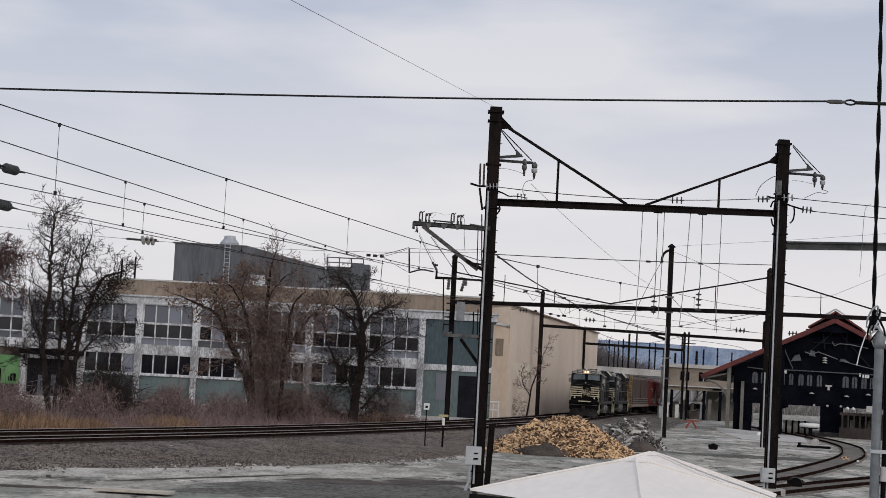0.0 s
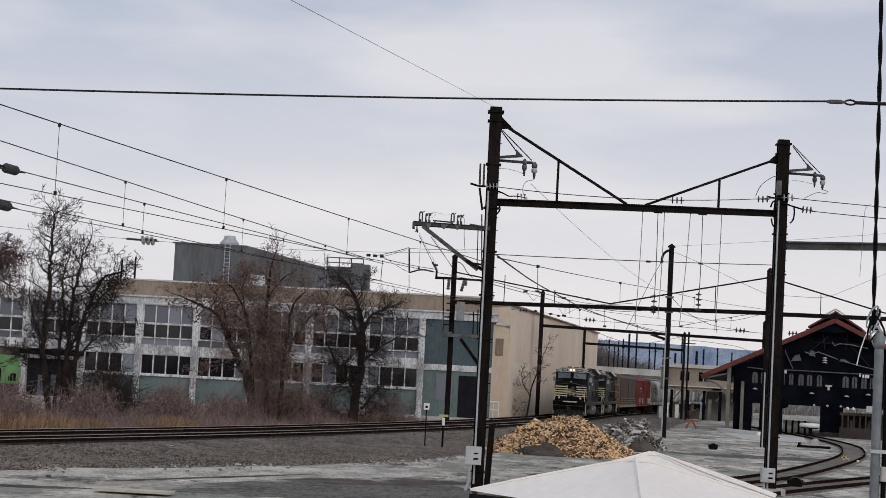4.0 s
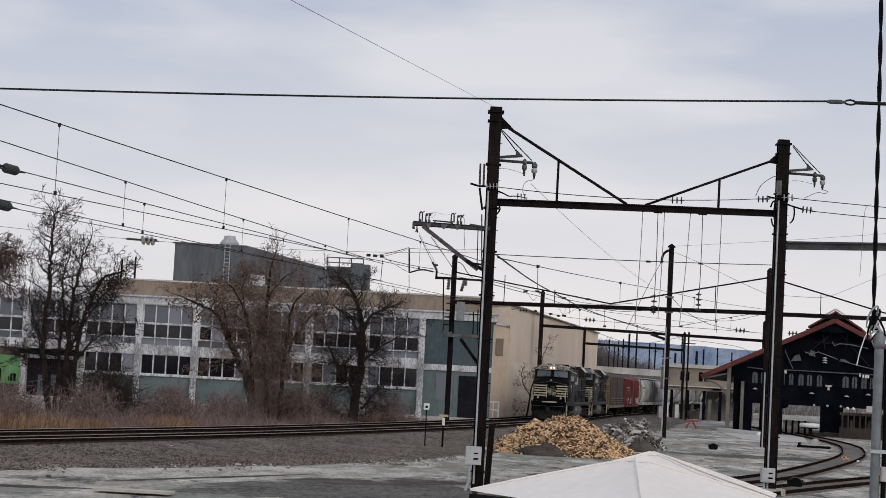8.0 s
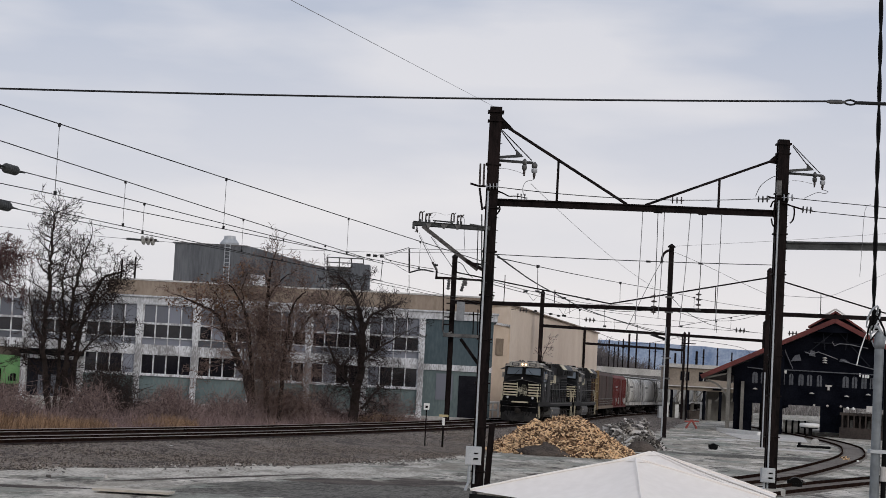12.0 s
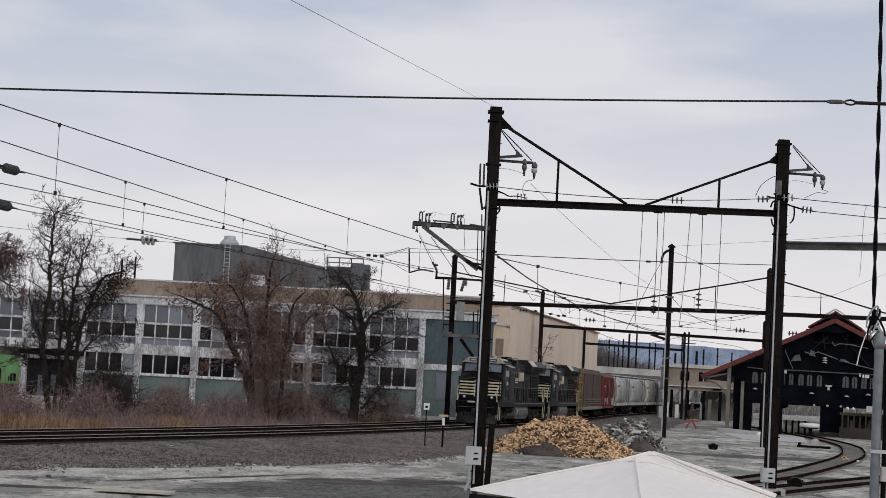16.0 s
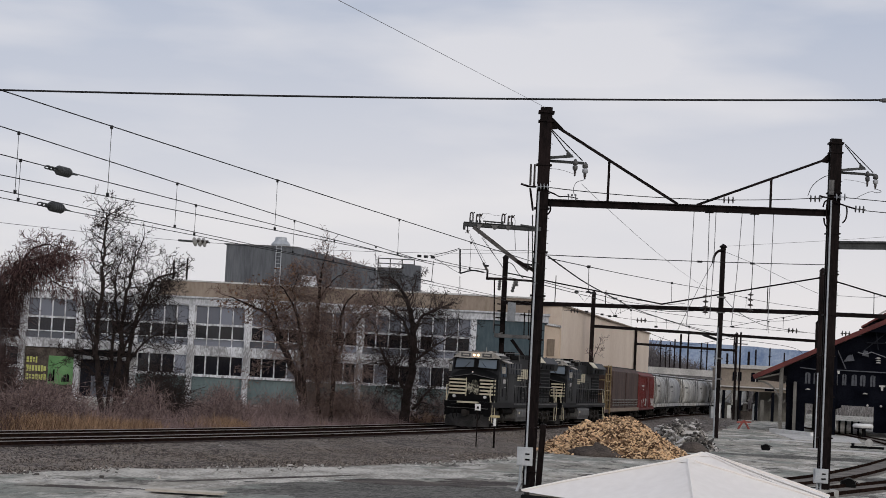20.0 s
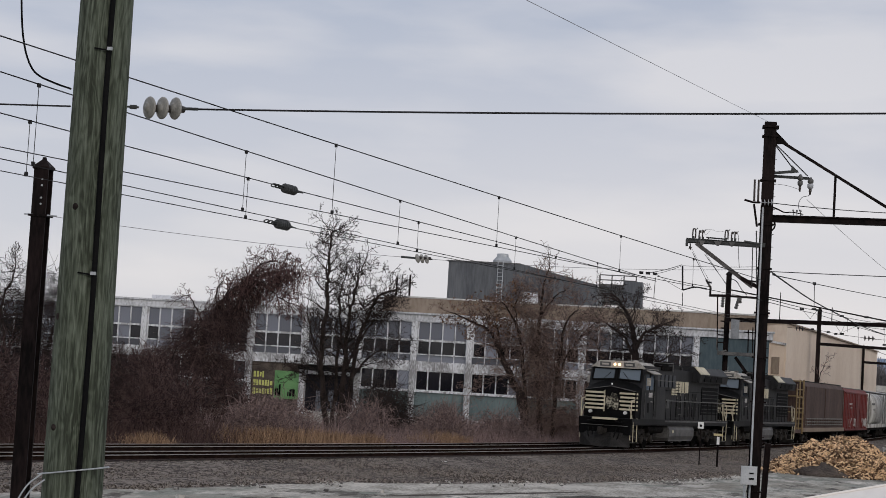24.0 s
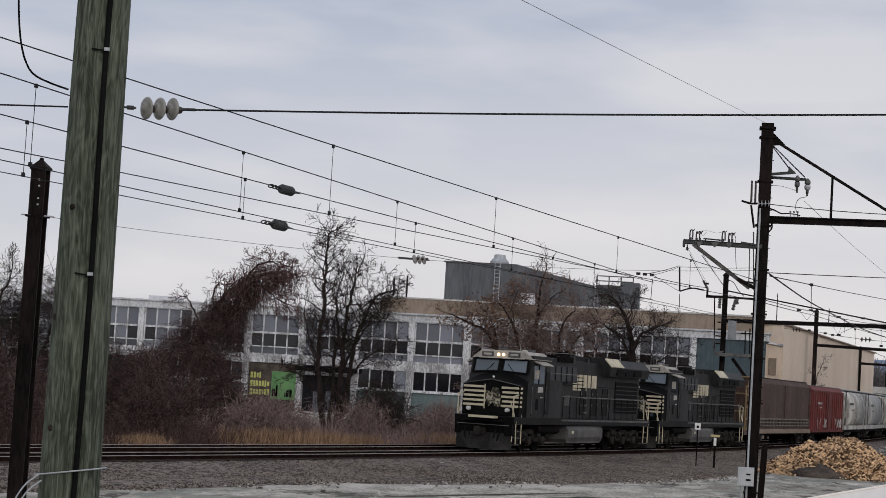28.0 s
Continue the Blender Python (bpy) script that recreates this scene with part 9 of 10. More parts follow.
def make_far_wires():
    rnd = random.Random(17)
    runs = [
        ([(1.84, 64.00, 7.85), (2.44, 70.00, 7.96), (4.22, 86.00, 8.17), (6.81, 104.00, 8.35), (8.51, 114.00, 8.29), (11.67, 128.00, 8.25), (16.62, 150.00, 8.27), (22.00, 175.00, 8.67)], 0.028, "thick black feeder sagging away from the gantry"),
        ([(1.84, 64.00, 7.79), (4.13, 82.00, 8.68), (7.37, 102.00, 9.57), (11.49, 122.00, 10.38), (16.54, 140.00, 10.97), (23.55, 165.00, 11.52), (32.51, 190.00, 12.27)], 0.018, "black messenger wire running to the distance"),
        ([(2.49, 90.00, 8.34), (5.34, 120.00, 9.49), (7.58, 138.00, 10.20), (9.82, 150.00, 10.41), (13.77, 165.00, 10.71), (18.22, 180.00, 11.74)], 0.02, "black overhead wires crossing the far gantry"),
        ([(2.49, 90.00, 8.20), (5.35, 120.00, 9.31), (7.31, 138.00, 9.98), (10.98, 160.00, 10.27), (18.15, 190.00, 11.06), (30.89, 230.00, 12.00)], 0.02, "black overhead wires crossing the far gantry"),
        ([(10.30, 145.00, 9.58), (12.23, 155.00, 9.69), (15.30, 165.00, 9.56), (21.61, 190.00, 9.54), (30.27, 220.00, 10.04)], 0.022, "black messenger wire beyond the far gantry"),
        ([(11.10, 141.00, 9.60), (12.41, 141.00, 9.37), (13.67, 141.00, 9.31), (15.55, 141.00, 9.54)], 0.022, "slack black jumper cable under the far beam"),
        ([(18.14, 150.00, 11.07), (20.24, 158.00, 10.35), (22.64, 165.00, 9.85), (24.90, 172.00, 9.67), (31.20, 190.00, 9.94)], 0.024, "sagging cable from the yard mast"),
        ([(18.19, 150.00, 10.05), (21.47, 160.00, 9.87), (26.16, 172.00, 10.10), (31.57, 186.00, 11.63)], 0.02, "sagging cable from the yard mast"),
        ([(20.08, 160.00, 9.09), (22.91, 160.00, 9.76), (26.21, 160.00, 10.45), (27.24, 160.00, 10.70)], 0.02, "thin cable between the far masts"),
        ([(22.04, 262.00, 11.08), (24.42, 262.00, 10.27), (27.56, 262.00, 9.73), (29.97, 250.00, 10.31), (32.03, 250.00, 10.87)], 0.03, "thin sagging cable on the most distant gantry"),
        ([(23.90, 190.00, 8.87), (30.17, 210.00, 9.25), (37.16, 230.00, 9.33), (39.53, 240.00, 8.62)], 0.025, "thin sagging cable near the station"),
        ([(12.83, 72.00, 7.45), (14.45, 76.00, 7.64), (16.21, 80.00, 7.86), (17.96, 84.00, 8.50), (21.55, 92.00, 9.86)], 0.009, "thin grey wire above the train shed"),
        ([(18.07, 149.60, 14.62), (20.62, 150.00, 13.75), (23.57, 150.00, 12.48), (25.62, 150.00, 11.69)], 0.014, "thin grey wire from the yard mast"),
        ([(17.28, 149.40, 13.85), (16.44, 150.00, 12.10), (15.84, 152.00, 10.36), (15.01, 154.00, 8.10)], 0.02, "thin cable hanging from the yard mast"),
        ([(18.32, 149.60, 15.04), (22.55, 150.00, 15.51), (26.12, 150.00, 15.88), (31.02, 150.00, 16.45), (35.47, 150.00, 17.00)], 0.012, "thin grey wire from the yard mast"),
    ]
    made = []
    for pts, r, label in runs:
        t = thing("catenary_wire" if r > 0.015 else "span_wire", label, "overhead wire", group="overhead wires")
        part("wire", Geo().tube(smooth_tail(pts), r, 5), M_WIRE if r > 0.013 else M_WIREG, t)
        made.append(t)
    for k, p, q in ((1, (4.13, 82.00, 8.68), (4.16, 82.00, 7.65)), (1, (11.49, 122.00, 10.38), (11.51, 122.00, 9.11)), (1, (20.95, 157.00, 11.43), (20.94, 157.00, 10.59)), (4, (10.95, 149.00, 9.58), (11.01, 149.00, 8.35)), (4, (15.20, 165.00, 9.56), (15.23, 165.00, 8.77)), (4, (18.53, 178.00, 9.55), (18.57, 178.00, 8.87)),
                    (2, (10.32, 152.00, 10.38), (10.37, 152.00, 9.35)), (7, (24.45, 168.00, 9.99), (24.50, 168.00, 8.94)), (8, (24.51, 160.00, 10.03), (24.51, 160.00, 9.03)), (3, (15.58, 180.00, 10.85), (15.65, 180.00, 9.46))):
        part("dropper", Geo().rod(p, q, 0.018, n=4), M_WIRE, made[k])
        part("clamp", Geo().box(p, (0.14, 0.1, 0.12)), M_WIRE, made[k])
    t = made[1]
    part("wire", Geo().tube(sagged((2.85, 64, 10.35), (15.56, 138.00, 11.03), 0.3, 14), 0.008, 4), M_WIREG, t)
    part("arm", Geo().tube(smooth_tail([(18, 149.4, 14.7), (17.55, 149.3, 14.6), (17.25, 149.2, 14.2), (17.2, 149.2, 13.6)]), 0.1, 8), M_STEEL, mp)
    for z in (11.0, 9.8, 4.6, 6.2):
        part("band", Geo().box((18, 149.6, z), (0.6, 0.55, 0.12)), M_STEELG, mp)
    woods = Geo()
    for _ in range(1900):
        y = rnd.uniform(440, 500)
        x = y * (0.078 + 0.085 * rnd.random() ** 1.4)
        h = 14.6 + 2.5 * noise.noise((x * 0.15, y * 0.02, 0)) - rnd.uniform(0, 4) - 150 * max(0, x / y - 0.085)
        if h > 2:
            woods.rod((x, y, -0.2), (x + rnd.gauss(0, 0.5), y, h * 0.85), 0.16, 0.05, 3, False)
            for k in range(9):
                z = h * rnd.uniform(0.3, 0.9)
                q = Vector((x + rnd.gauss(0, 1.3), y + rnd.gauss(0, 1), z + rnd.uniform(-0.2, 0.22) * h))
                woods.rod((x, y, z * 0.9), q, 0.09, 0.04, 3, False)
    pale = Geo()
    for _ in range(2200):
        y = rnd.uniform(285, 310)
        x = y * rnd.uniform(0.145, 0.26)
        h = 3.4 + 1.2 * noise.noise((x * 0.12, 3, 0)) + rnd.uniform(0, 1.4)
        pale.rod((x, y, 1.0), (x + rnd.gauss(0, 0.5), y, h), 0.06, 0.03, 3, False)
        pale.rod((x, y, h * 0.4), (x + rnd.gauss(0, 0.9), y, h * rnd.uniform(0.5, 0.95)), 0.045, 0.02, 3, False)
    tagged(part("woods", pale, M_WOODPALE), "pale grey leafless scrub beyond the shed", "woods", kind="stuff")
    tagged(part("woods", woods, M_WOODS), "distant grey-brown leafless woods", "woods", kind="stuff")
    # slim far poles beyond the bridge
    for x, h, w in ((29.7, 12.1, 0.26), (30.6, 11.4, 0.26), (31.3, 11.8, 0.26), (32.1, 12.3, 0.3), (33.1, 13.3, 0.46), (34.4, 13.9, 0.36), (36.7, 11.9, 0.3), (37.7, 11.9, 0.3), (41.2, 10.3, 0.46), (42.3, 13.3, 0.3), (44.9, 10.8, 0.54), (46.1, 11.2, 0.36), (39.1, 11.0, 0.24), (48.5, 11.6, 0.3), (51.0, 10.9, 0.3)):
        p = thing("far_pole", "slim dark pole in the distant yard", "pole", pose(x * 1.09, 360, 0), "distant poles")
        part("shaft", Geo().rod((0, 0, -0.2), (0, 0, h * 1.06), w / 2, w / 2.3, 8), M_STEEL, p)
        part("crossarm", Geo().bar((-0.35, 0, h - 0.9), (0.35, 0, h - 0.9), 0.09, 0.09), M_STEEL, p)


make_far_wires()


# ---- yard tracks, pads and small things ----
def smooth_path(pts, n=8):
    out = []
    for i in range(len(pts) - 1):
        p0, p1, p2, p3 = (Vector((*pts[max(0, min(len(pts) - 1, i + k))], 0)) for k in (-1, 0, 1, 2))
        for j in range(n):
            u = j / n
            out.append(0.5 * (2 * p1 + (p2 - p0) * u + (2 * p0 - 5 * p1 + 4 * p2 - p3) * u * u + (3 * p1 - p0 - 3 * p2 + p3) * u ** 3))
    out.append(Vector((*pts[-1], 0)))
    return out


def make_yard_track(pts, label):
    t = thing("yard_track", label, "railway track", group="yard tracks")
    path = smooth_path(pts)
    for s in (-0.7525, 0.7525):
        rail, head_g = Geo(), Geo()
        side = []
        for i, p in enumerate(path):
            d = (path[min(i + 1, len(path) - 1)] - path[max(i - 1, 0)]).normalized()
            side.append(p + Vector((d.y, -d.x, 0)) * s)
        for a, b in zip(side[:-1], side[1:]):
            rail.bar(a + Vector((0, 0, 0.07)), b + Vector((0, 0, 0.07)), 0.07, 0.16)
            head_g.bar(a + Vector((0, 0, 0.153)), b + Vector((0, 0, 0.153)), 0.05, 0.006)
        r = part("rail", rail, M_RAIL, t, "rust-brown rail")
        part("rail_head", head_g, M_RAIL, r)
    bed = Geo()
    for i, p in enumerate(path):
        d = (path[min(i + 1, len(path) - 1)] - path[max(i - 1, 0)]).normalized()
        r = Vector((d.y, -d.x, 0))
        w = 1.15 + 0.25 * noise.noise((p.x * 0.4, p.y * 0.4, 3))
        bed.v += [tuple(p + r * o + Vector((0, 0, z))) for o, z in ((-w, -0.12), (-w * 0.7, 0.03), (w * 0.7, 0.03), (w, -0.12))]
    bed.f = [(4 * i + j, 4 * i + j + 1, 4 * i + j + 5, 4 * i + j + 4) for i in range(len(path) - 1) for j in range(3)]
    part("bed", bed, M_TRACKDIRT, t, "dark dirt between the rails")


make_yard_track([(-6, 38), (4.5, 60), (10.5, 74), (15.4, 85.4), (21.2, 103), (26.4, 120.8), (29.9, 136), (32.6, 151), (34.9, 175), (37.0, 220)], "rusty curved yard track leading into the train shed")
make_yard_track([(-3, 42), (6, 58), (14.07, 74.7), (20, 86.6), (29, 104), (40, 124)], "rusty yard track beside the gantry footing")


def slab(name, label, corners, z, h, m):
    g = Geo().add([(x, y, z) for x, y in corners] + [(x, y, z + h) for x, y in corners], [(3, 2, 1, 0), (4, 5, 6, 7), (0, 1, 5, 4), (1, 2, 6, 5), (2, 3, 7, 6), (3, 0, 4, 7)])
    return tagged(part(name, g, m), label, "paving", kind="structure")


slab("pavement_1", "pale concrete platform strip before the train shed", [(25.5, 158), (31, 158), (35.5, 184), (27.5, 184)], -0.1, 0.11, M_CONC)
kerb = thing("kerb", "long pale concrete kerb block", "kerb")
part("block", Geo().bar((27.89, 186.96, 0.16), (30.04, 175.80, 0.16), 0.5, 0.34), M_SIGNW, kerb)

bar_t = thing("barricade", "faded red A-frame barricade in the yard", "barricade", pose(26.0, 193, 0, 0, 0, 10) @ Matrix.Scale(0.6, 4))
for s, y in ((-1, -0.25), (1, -0.25), (-1, 0.25), (1, 0.25)):
    part("leg", Geo().bar((0.95 * s, y, 0), (0.04 * s, y * 0.4, 1.45), 0.16, 0.2), M_ORANGE, bar_t)
part("rail", Geo().bar((-1.3, -0.3, 1.12), (1.2, -0.3, 1.2), 0.08, 0.24), M_ORANGE, bar_t)

for (x, y), h in (((14.75, 77.6), 0.55), ((18.28, 124.7), 0.5)):
    s = thing("switch_stand", "small black track switch stand", "switch stand", pose(x, y, 0), "switch stands")
    part("base", Geo().box((0, 0, 0.08), (0.55, 0.3, 0.16)), M_BLACKR, s)
    part("body", Geo().rod((0, -0.1, 0.12), (0, 0.1, 0.12), h * 0.5, n=20).span((-0.3, -0.12, 0.1), (0.3, 0.12, 0.3)), M_BLACKR, s)
    part("rim", Geo().tube([(h * 0.52 * math.cos(a), -0.1, 0.12 + h * 0.52 * math.sin(a)) for a in np.linspace(0.1, 2.2, 9)], 0.025, 5), M_STEELG, s, "pale arc along the upper edge")
    part("lever", Geo().bar((0.1, 0, 0.35), (0.45, 0, 0.2), 0.05, 0.05), M_STEELG, s)

bumper = thing("cable_reel", "low dark frame with a pale round drum on it", "cable reel", pose(27.0, 135.5, 0, 0, 0, -15))
part("frame", Geo().box((0, 0, 0.22), (2.3, 0.8, 0.16)).box((-1.0, 0, 0.36), (0.16, 0.8, 0.24)), M_BLACKR, bumper)
part("drum", Geo().lathe([(0.34, -0.2), (0.34, -0.14), (0.2, -0.12), (0.2, 0.12), (0.34, 0.14), (0.34, 0.2)], 20, pose(0.1, 0, 0.55, 90, 0, 0) @ Matrix.Scale(0.8, 4)), M_CONC, bumper, "pale round drum")

cart = thing("flat_cart", "thick rounded white table on a dark pedestal by the shed", "table", pose(35.89, 182.57, 0, 0, 0, -12))
part("top", Geo().lathe([(0.62, -0.22), (0.86, -0.16), (0.92, 0.0), (0.88, 0.18), (0.6, 0.24)], 20, pose(0, 0, 1.05) @ Matrix.Diagonal((1.05, 0.8, 1, 1))), M_SIGNW, cart, "", True)
part("pedestal", Geo().box((0.1, 0, 0.44), (0.35, 0.5, 0.88)).box((0.1, 0, 0.05), (1.0, 0.9, 0.1)), M_BLACKR, cart)
part("apron", Geo().box((0, 0, 0.82), (1.6, 1.2, 0.1)), M_BLACKR, cart)

yard_mast = thing("steel_mast", "slim dark steel mast beside the station", "mast", pose(31.85, 242.39, 0))
part("column", h_column(Geo(), (0, 0, -0.2), 11.1, 0.2, 0.2), M_STEEL, yard_mast)
part("cap", Geo().lathe([(0.14, 0), (0.14, 0.08), (0.04, 0.2)], 8, pose(0, 0, 11.1)), M_STEEL, yard_mast)
part("crossarm", Geo().bar((-0.9, 0, 9.8), (0.9, 0, 9.8), 0.1, 0.12), M_STEEL, yard_mast)
for dx, dy, w, d, h, m, text in ((-2.4, 6, 0.8, 0.6, 1.5, M_BOXGREY, "grey steel signal cabinet in the yard"), (2.2, 9, 1.4, 0.7, 1.1, M_SOIL, "dark steel signal cabinet in the yard"), (-0.9, 14, 0.7, 0.6, 1.9, M_SIGNW, "white steel signal cabinet in the yard")):
    cab = thing("signal_cabinet", text, "cabinet", pose(31.85 + dx, 242.39 + dy, 0, 0, 0, 12), "signal cabinets")
    part("body", Geo().box((0, 0, h / 2 + 0.1), (w, d, h)), m, cab)
    part("base", Geo().box((0, 0, 0.04), (w + 0.2, d + 0.2, 0.14)), M_CONC, cab)
    part("lid", Geo().box((0, 0, h + 0.13), (w + 0.08, d + 0.08, 0.06)), m, cab)

sgn = thing("track_sign", "small white square sign on a thin post", "sign", pose(-0.42, 100, 0))
part("post", Geo().rod((0, 0, -0.1), (0, 0, 2.0), 0.035), M_STEEL, sgn)
part("plate", Geo().box((0.0, -0.05, 2.15), (0.3, 0.03, 0.34)), M_SIGNW, sgn, "white plate with a dark square")
part("mark", Geo().box((0.0, -0.07, 2.13), (0.12, 0.01, 0.12)), M_BLACKR, sgn)
mk = thing("marker_post", "dark marker post with yellow cross plate", "marker post", pose(0.5, 99.6, 0))
part("post", Geo().rod((0, 0, -0.1), (0, 0, 1.65), 0.06), M_STEEL, mk)
part("plate", Geo().box((0, -0.08, 1.72), (0.48, 0.04, 0.12)), M_YELLOW, mk, "yellow cross plate")
part("sleeve", Geo().box((0, -0.08, 1.42), (0.14, 0.04, 0.4)), M_SIGNW, mk)

for x in (2.6, 5.2):
    gr = thing("guard_rail", "white tubular guard rail by the wall", "guard rail", pose(x, 171.5, 0), "guard rails")
    for dx in (-0.5, 0, 0.5):
        part("post", Geo().rod((dx, 0, -0.1), (dx, 0, 1.75), 0.1), M_SIGNW, gr)
    part("top_rail", Geo().rod((-0.55, 0, 1.75), (0.6, 0, 1.8), 0.1).rod((-0.55, 0, 1.1), (0.6, 0, 1.1), 0.09), M_SIGNW, gr)

pl = thing("plank", "long pale weathered board lying on the dirt", "plank", pose(-8.25, 53.4, 0.06, 0, 0, -4))
part("board", Geo().box((0, 0, 0), (2.15, 0.8, 0.06)), M_PLANK, pl)
scrap = thing("litter", "scrap of white litter on the ballast", "litter", pose(-11.2, 80.5, 0.2))
part("scrap", rock_mesh(random.Random(2), 0.5, 0.3, 0.12, M_SIGNW, "scrap"), M_SIGNW, scrap)

rnd_r = random.Random(44)
stone_kinds = [rock_mesh(rnd_r, 0.4, 0.3, 0.22, M_RUBBLE, "stone") for _ in range(5)]
for k in range(30):
    s, o = rnd_r.uniform(48, 105), rnd_r.gauss(9.0, 1.0)
    p, _a = on_line(s, o, 0.03)
    st = part("stone", rnd_r.choice(stone_kinds), M_RUBBLE, at=Matrix.Translation(p) @ Matrix.Rotation(rnd_r.uniform(0, 6), 4, "Z") @ Matrix.Scale(rnd_r.uniform(0.25, 0.6), 4))
    tagged(st, "loose pale stone at the ballast edge", "stone", "loose stones")


# ---- worn patches, slabs and loose debris on the yard ----
M_GREYGRIT = gravel("grey_grit", (0.06, 0.057, 0.05), (0.18, 0.172, 0.154), 0.09)
M_BROWNMUD = surface("brown_mud", (0.035, 0.028, 0.025), (0.13, 0.108, 0.093), 0.8, 0.9, 0, 0.5, 14, spec=0.2)
M_PALEDUST = surface("pale_dust", (0.25, 0.232, 0.2), (0.56, 0.53, 0.475), 0.9, 0.95, 0, 0.3, 12, (1, 0.35, 1), 0.42, 0.58)


def ground_patch(label, centre, rx, ry, turn, z, m, seed):
    """A thin irregular sheet with a ragged edge."""
    g = Geo()
    n, rings = 120, 3
    c, q = math.cos(radians(turn)), math.sin(radians(turn))
    g.v.append((*centre, z))
    for j in range(1, rings + 1):
        for i in range(n):
            k = 2 * math.pi * i / n
            e = 1 + 0.45 * noise.noise((math.cos(k) * 1.3, math.sin(k) * 1.3, seed)) + 0.3 * noise.noise((math.cos(k) * 5, math.sin(k) * 5, seed + 3)) + 0.2 * noise.noise((math.cos(k) * 17, math.sin(k) * 17, seed + 7))
            u, v = rx * e * math.cos(k) * j / rings, ry * e * math.sin(k) * j / rings
            g.v.append((centre[0] + u * c - v * q, centre[1] + u * q + v * c, z if j < rings else z - 0.004))
    g.f = [(0, 1 + i, 1 + (i + 1) % n) for i in range(n)] + [(1 + j * n + i, 1 + j * n + n + i, 1 + j * n + n + (i + 1) % n, 1 + j * n + (i + 1) % n) for j in range(rings - 1) for i in range(n)]
    tagged(part("ground_patch", g, m, smooth=True), label, "ground patch", kind="structure")


for label, c, rx, ry, turn, z, m, seed in (
        ("grey-green gravelly patch of worn yard ground", (-2.0, 60.5), 6.6, 4.4, 38, -0.0245, M_GREYGRIT, 1.0),
        ("grey-green gravelly patch of worn yard ground", (19.02, 113.95), 5.0, 3.6, 20, -0.0245, M_GREYGRIT, 11.0),
        ("grey-green gravelly patch of worn yard ground", (18.97, 87.17), 2.2, 2.6, 20, -0.0245, M_GREYGRIT, 12.0),
        ("pale dusty strip of yard ground", (-6.6, 69.0), 10.5, 3.0, 47, -0.026, M_PALEDUST, 3.0),
        ("pale dusty strip of yard ground", (-11.40, 61.09), 5.0, 1.5, 18, -0.023, M_PALEDUST, 4.0),
        ("pale dusty streak of yard ground", (-7.7, 59.2), 9.0, 0.32, 66, -0.0205, M_PALEDUST, 6.0),
        ("dark brown muddy patch of yard ground", (-2.34, 64.92), 2.6, 1.5, 12, -0.018, M_BROWNMUD, 2.0),
        ("dark brown muddy patch of yard ground", (0.15, 67.72), 1.7, 1.3, 12, -0.0175, M_BROWNMUD, 21.0),
        ("dark brown muddy streak of yard ground", (-7.2, 63.3), 6.2, 0.26, 61, -0.0185, M_BROWNMUD, 5.0),
        ("dark brown muddy streak of yard ground", (-11.20, 54.18), 1.8, 0.5, 15, -0.019, M_BROWNMUD, 15.0),
        ("dark brown muddy patch of yard ground", (5.39, 77.13), 1.8, 1.4, 0, -0.0195, M_BROWNMUD, 8.0)):
    ground_patch(label, c, rx, ry, turn, z, m, seed)
for c, w, d, turn in (((21.13, 149.45), 2.2, 2.6, -16), ((22.80, 150.81), 1.9, 2.6, -16), ((24.92, 152.90), 4.6, 3.2, -16), ((24.74, 131.99), 5.0, 3.0, -14), ((21.48, 162.17), 1.4, 3.0, -16)):
    sl = thing("concrete_slab", "flat pale concrete slab set in the yard", "slab", pose(*c, -0.03, 0, 0, turn), "yard slabs")
    part("top", Geo().box((0, 0, 0.02), (w, d, 0.06)), M_CONCW, sl)


M_RUBBLEPALE = surface("pale_pebbles", (0.14, 0.13, 0.12), (0.48, 0.465, 0.43), 0.9, 0.9, 0, 0.0, 8, per_island=0.9)


def edge_debris():
    rnd = random.Random(31)
    g = Geo()
    for _ in range(1200):
        s = rnd.uniform(50, 118)
        p, _a = on_line(s, 8.6)
        sp = float(np.interp(p.y, [57, 64, 71, 77, 88, 120], [-1.7, -1.6, 0.7, 1.9, 2.4, 0.6]))
        p, _a = on_line(s, 8.7 + sp + rnd.gauss(0, 0.7) + 0.9 * noise.noise((p.x * 0.6, p.y * 0.6, 4)))
        if noise.noise((p.x * 0.35, p.y * 0.35, 2)) < -0.1:
            continue
        r = rnd.uniform(0.015, 0.045)
        g.box((0, 0, 0), (r * 2, r * 1.3, r), m=Matrix.Translation((p.x, p.y, 0.0)) @ Euler((rnd.gauss(0, 0.4), rnd.gauss(0, 0.4), rnd.uniform(0, 6))).to_matrix().to_4x4())
    tagged(part("edge_pebbles", g, M_RUBBLEPALE), "pale pebbles strewn along the ballast edge", "pebbles", kind="stuff")


edge_debris()

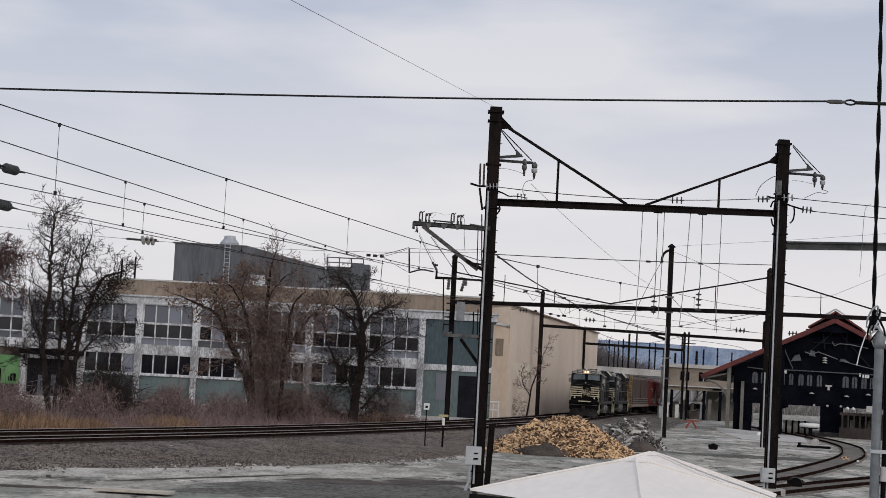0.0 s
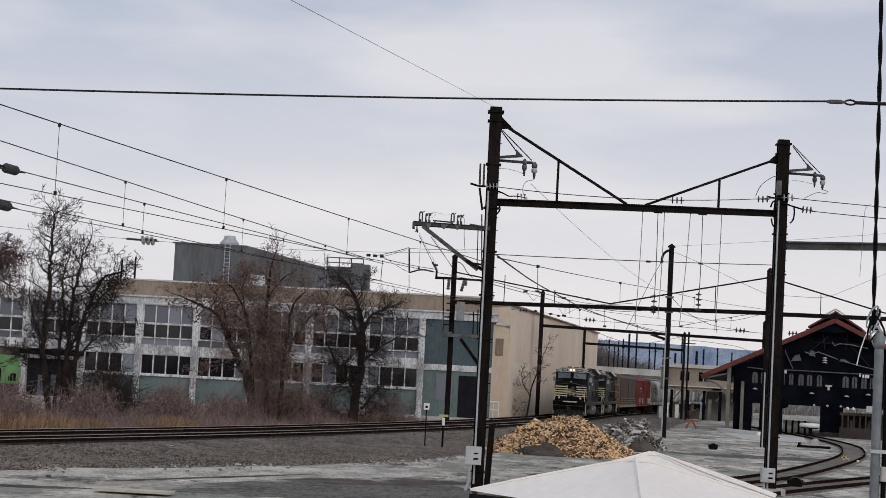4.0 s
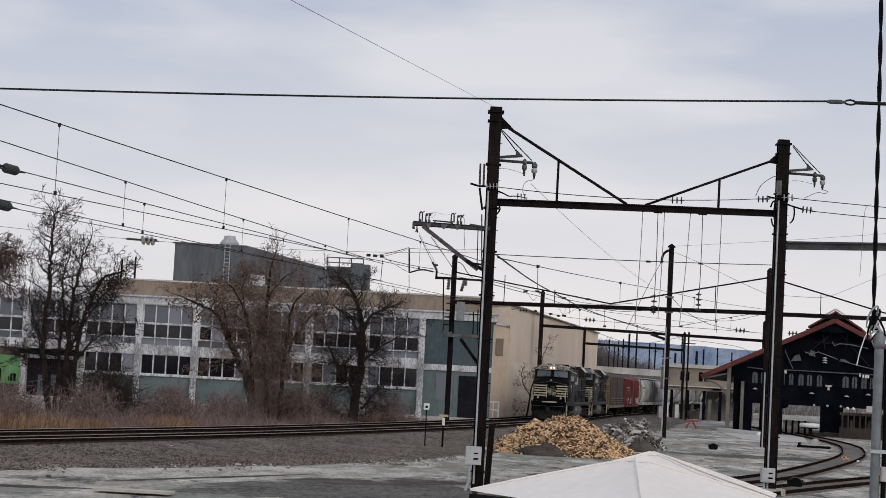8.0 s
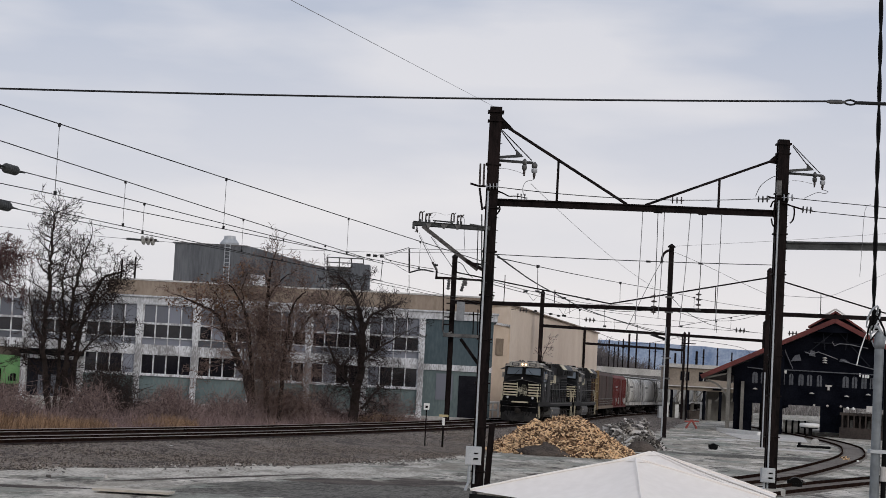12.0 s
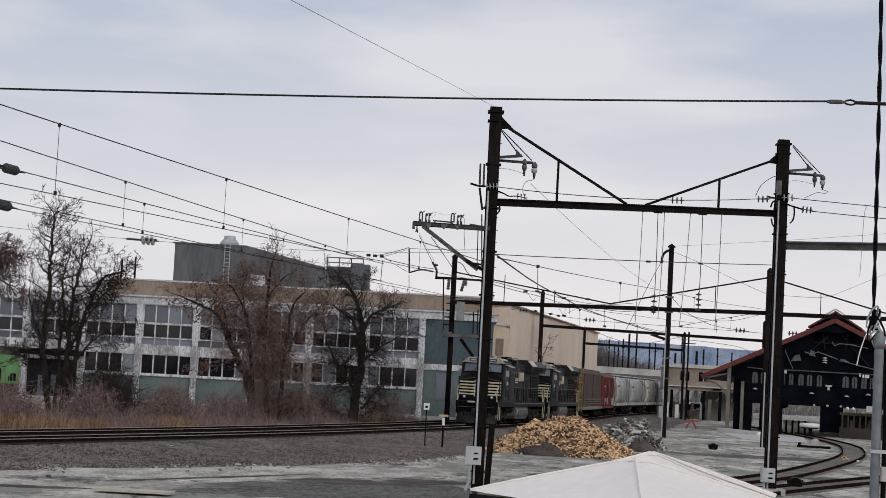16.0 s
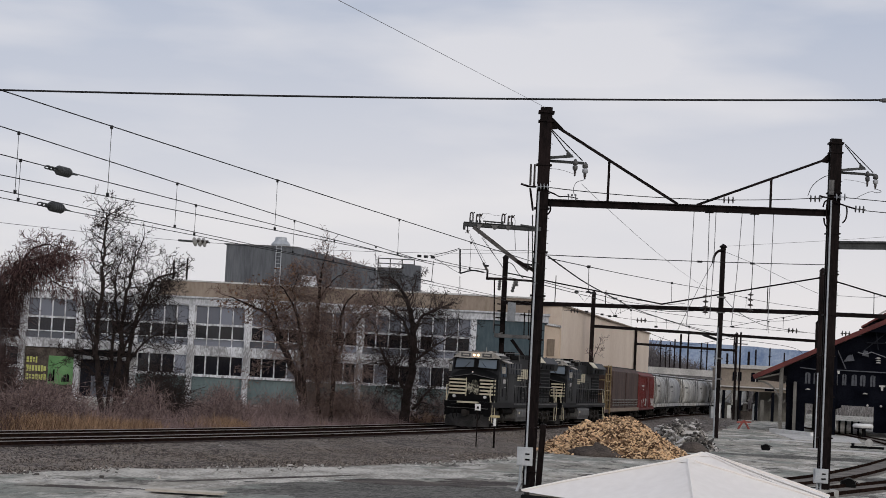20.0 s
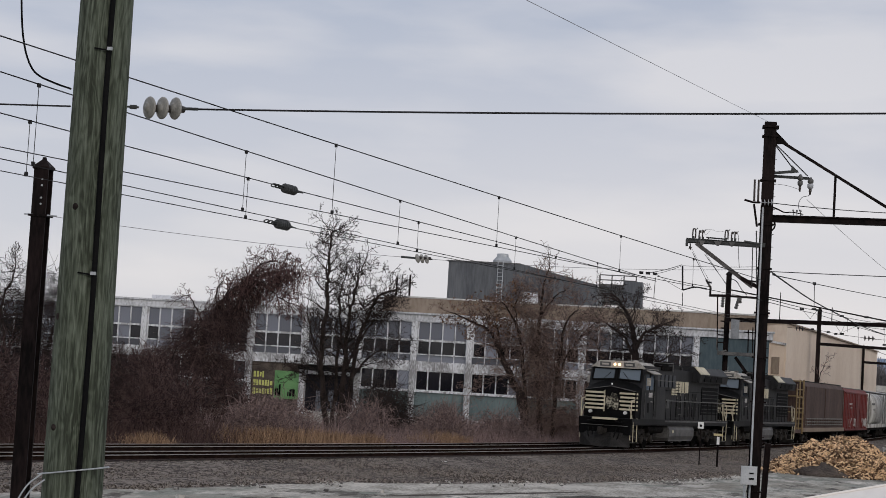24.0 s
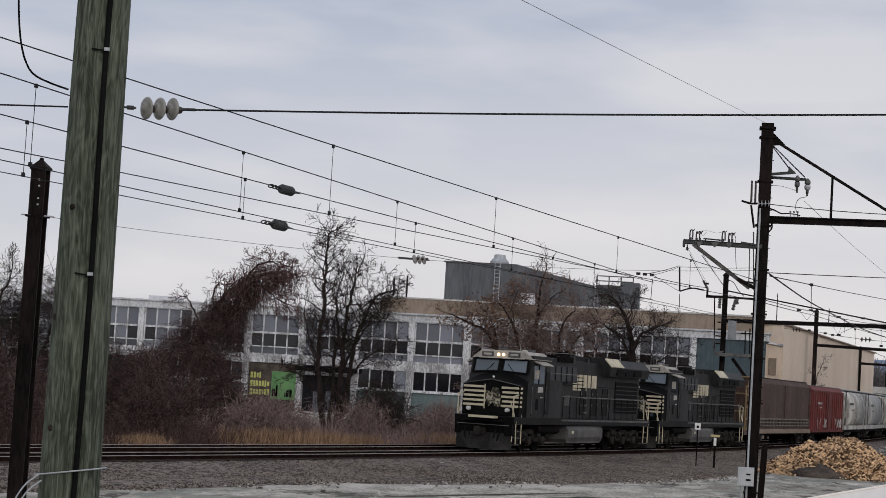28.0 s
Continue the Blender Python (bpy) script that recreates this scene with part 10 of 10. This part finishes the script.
# added barrel that stands in for pale ground crossed by curved dark bands
pipe = thing("banded_pipe", "pale hooped barrel standing in for ground with curved dark bands by the shed track", "pipe", pose(36.63, 193.36, 0, 0, 0, -12))
part("barrel", Geo().lathe([(0.05, -1.3), (0.62, -1.3), (0.66, -1.2), (0.66, 1.2), (0.62, 1.3), (0.05, 1.3)], 20, pose(0, 0, 0.64, 0, 90, 0)), M_CONCW, pipe, "", True)
for k in range(4):
    part("hoop", Geo().lathe([(0.64, -0.1), (0.71, -0.1), (0.71, 0.1), (0.64, 0.1)], 20, pose(-0.95 + k * 0.62, 0, 0.64, 0, 90, 0)), M_BLACKR, pipe)
for c, label in (((25.55, 118.97), "small heap of yellow-brown scrap by the rail"), ((25.07, 115.89), "small heap of yellow-brown scrap by the rail")):
    sh = thing("scrap_heap", label, "scrap", pose(*c, 0) @ Matrix.Scale(0.55, 4), "scrap heaps")
    for k in range(9):
        part("scrap_piece", rock_mesh(random.Random(60 + k), 0.34, 0.2, 0.12, M_CHIP, "scrap_piece"), M_CHIP, sh, at=pose(0.3 * math.cos(k * 2.4), 0.3 * math.sin(k * 2.4), 0.05 + 0.04 * (k % 3), 10 * k, 14 * k, 50 * k))
lit = thing("litter", "scrap of white litter beside the rail", "litter", pose(25.24, 113.74, 0.05))
part("scrap", rock_mesh(random.Random(5), 0.3, 0.22, 0.14, M_SIGNW, "scrap"), M_SIGNW, lit)


# ---- service mast and twisted cable beside the camera ----
def make_service_mast():
    t = thing("service_mast", "grey painted steel service mast with black riser and cable clutter", "mast", pose(2.71, 11.7, 0))
    part("pipe", Geo().lathe([(0.029, -0.1), (0.029, 3.92), (0.026, 3.95)], 16), M_MASTGREY, t, "", True)
    part("riser", Geo().rod((0.055, 0, -0.1), (0.055, 0, 3.85), 0.016, n=10), M_BLACKR, t, "black riser pipe")
    part("weatherhead", Geo().lathe([(0.031, 0), (0.037, 0.03), (0.033, 0.07), (0.02, 0.1), (0.008, 0.11)], 14, pose(0, 0, 3.93)), M_MASTGREY, t, "", True)
    for z in (3.3, 2.9):
        part("clamp", Geo().box((0.02, 0, z), (0.12, 0.08, 0.022)), M_GALV, t)
    part("coupling", Geo().lathe([(0.032, 0), (0.034, 0.02), (0.03, 0.05), (0.03, 0.12)], 12, pose(0.055, 0, 3.12) @ Matrix.Scale(0.75, 4)), M_CONCW, t)
    for k in range(2):
        pts = []
        for i in range(70):
            z = 4.05 + i * 0.035
            a = z * 13 + k * math.pi
            pts.append((-0.035 - 0.02 * (z - 4.05) + 0.008 * math.sin(z * 1.3) + 0.006 * math.cos(a), 0.006 * math.sin(a), z))
        part("twisted_cable", Geo().tube(pts, 0.008, 6), M_BLACKR, t, "black twisted service cable")
    rnd = random.Random(12)
    for k in range(7):
        a = rnd.uniform(0, 6.28)
        pts = [(0, 0, 4.05)] + [(0.03 * math.cos(a) + 0.035 * math.cos(a + u * 5) - 0.02, 0.02 * math.sin(a + u * 5), 4.06 + 0.13 * math.sin(u * 3.1) - 0.02 * k) for u in np.linspace(0, 1, 9)]
        part("drip_loop", Geo().tube(pts, 0.0065, 5), M_BLACKR if k % 2 else M_GALV, t)
    part("drop_wire", Geo().tube([(-0.02, 0, 4.12), (-0.09, 0, 4.0), (-0.12, 0, 3.9), (-0.135, 0, 3.82)], 0.0036, 6), M_SIGNW, t, "pale hanging wire end")


make_service_mast()


# ---- what moves ----
HEAD_T = [0, 3, 5.5, 8, 11, 12.5, 15, 18, 20, 25, 26, 27, 28]
HEAD_S = [195.8, 184.9, 175.8, 166.6, 155.4, 149.6, 139.9, 127.4, 119.0, 99.3, 95.3, 91.4, 87.4]
HEAD_FIT = np.polyfit(HEAD_T, HEAD_S, 5)


def head(t):
    """Where along the line the first headlamp stands at t seconds."""
    return float(np.polyval(HEAD_FIT, t))


def motions():
    times = [0.5 * k for k in range(57)]
    gap = -2.79
    for ob, length, truck in TRAIN:
        mid = gap + length / 2
        rows = []
        for t in times:
            s = head(t) + mid
            p, _ = on_line(s - truck)
            q, _ = on_line(s + truck)
            d = p - q
            rows.append((t, Matrix.Translation((p + q) / 2) @ Matrix.Rotation(math.atan2(d.y, d.x) - math.pi / 2, 4, "Z")))
        walk(ob, rows)
        gap += length
    fine = [0.2 * k for k in range(141)]
    for ob, _, _ in TRAIN[:4]:
        for w in [c for c in ob.children_recursive if c.name.startswith("wheelset")]:
            base = w.matrix_basis.copy()
            r = base.translation.z
            walk(w, [(t, base @ Matrix.Rotation(-(head(0) - head(t)) / r, 4, "X")) for t in fine])


make_ties(track_near, 0.0, 200, 52, 330)
make_ties(track_far, -4.0, 60, 52, 330)
motions()
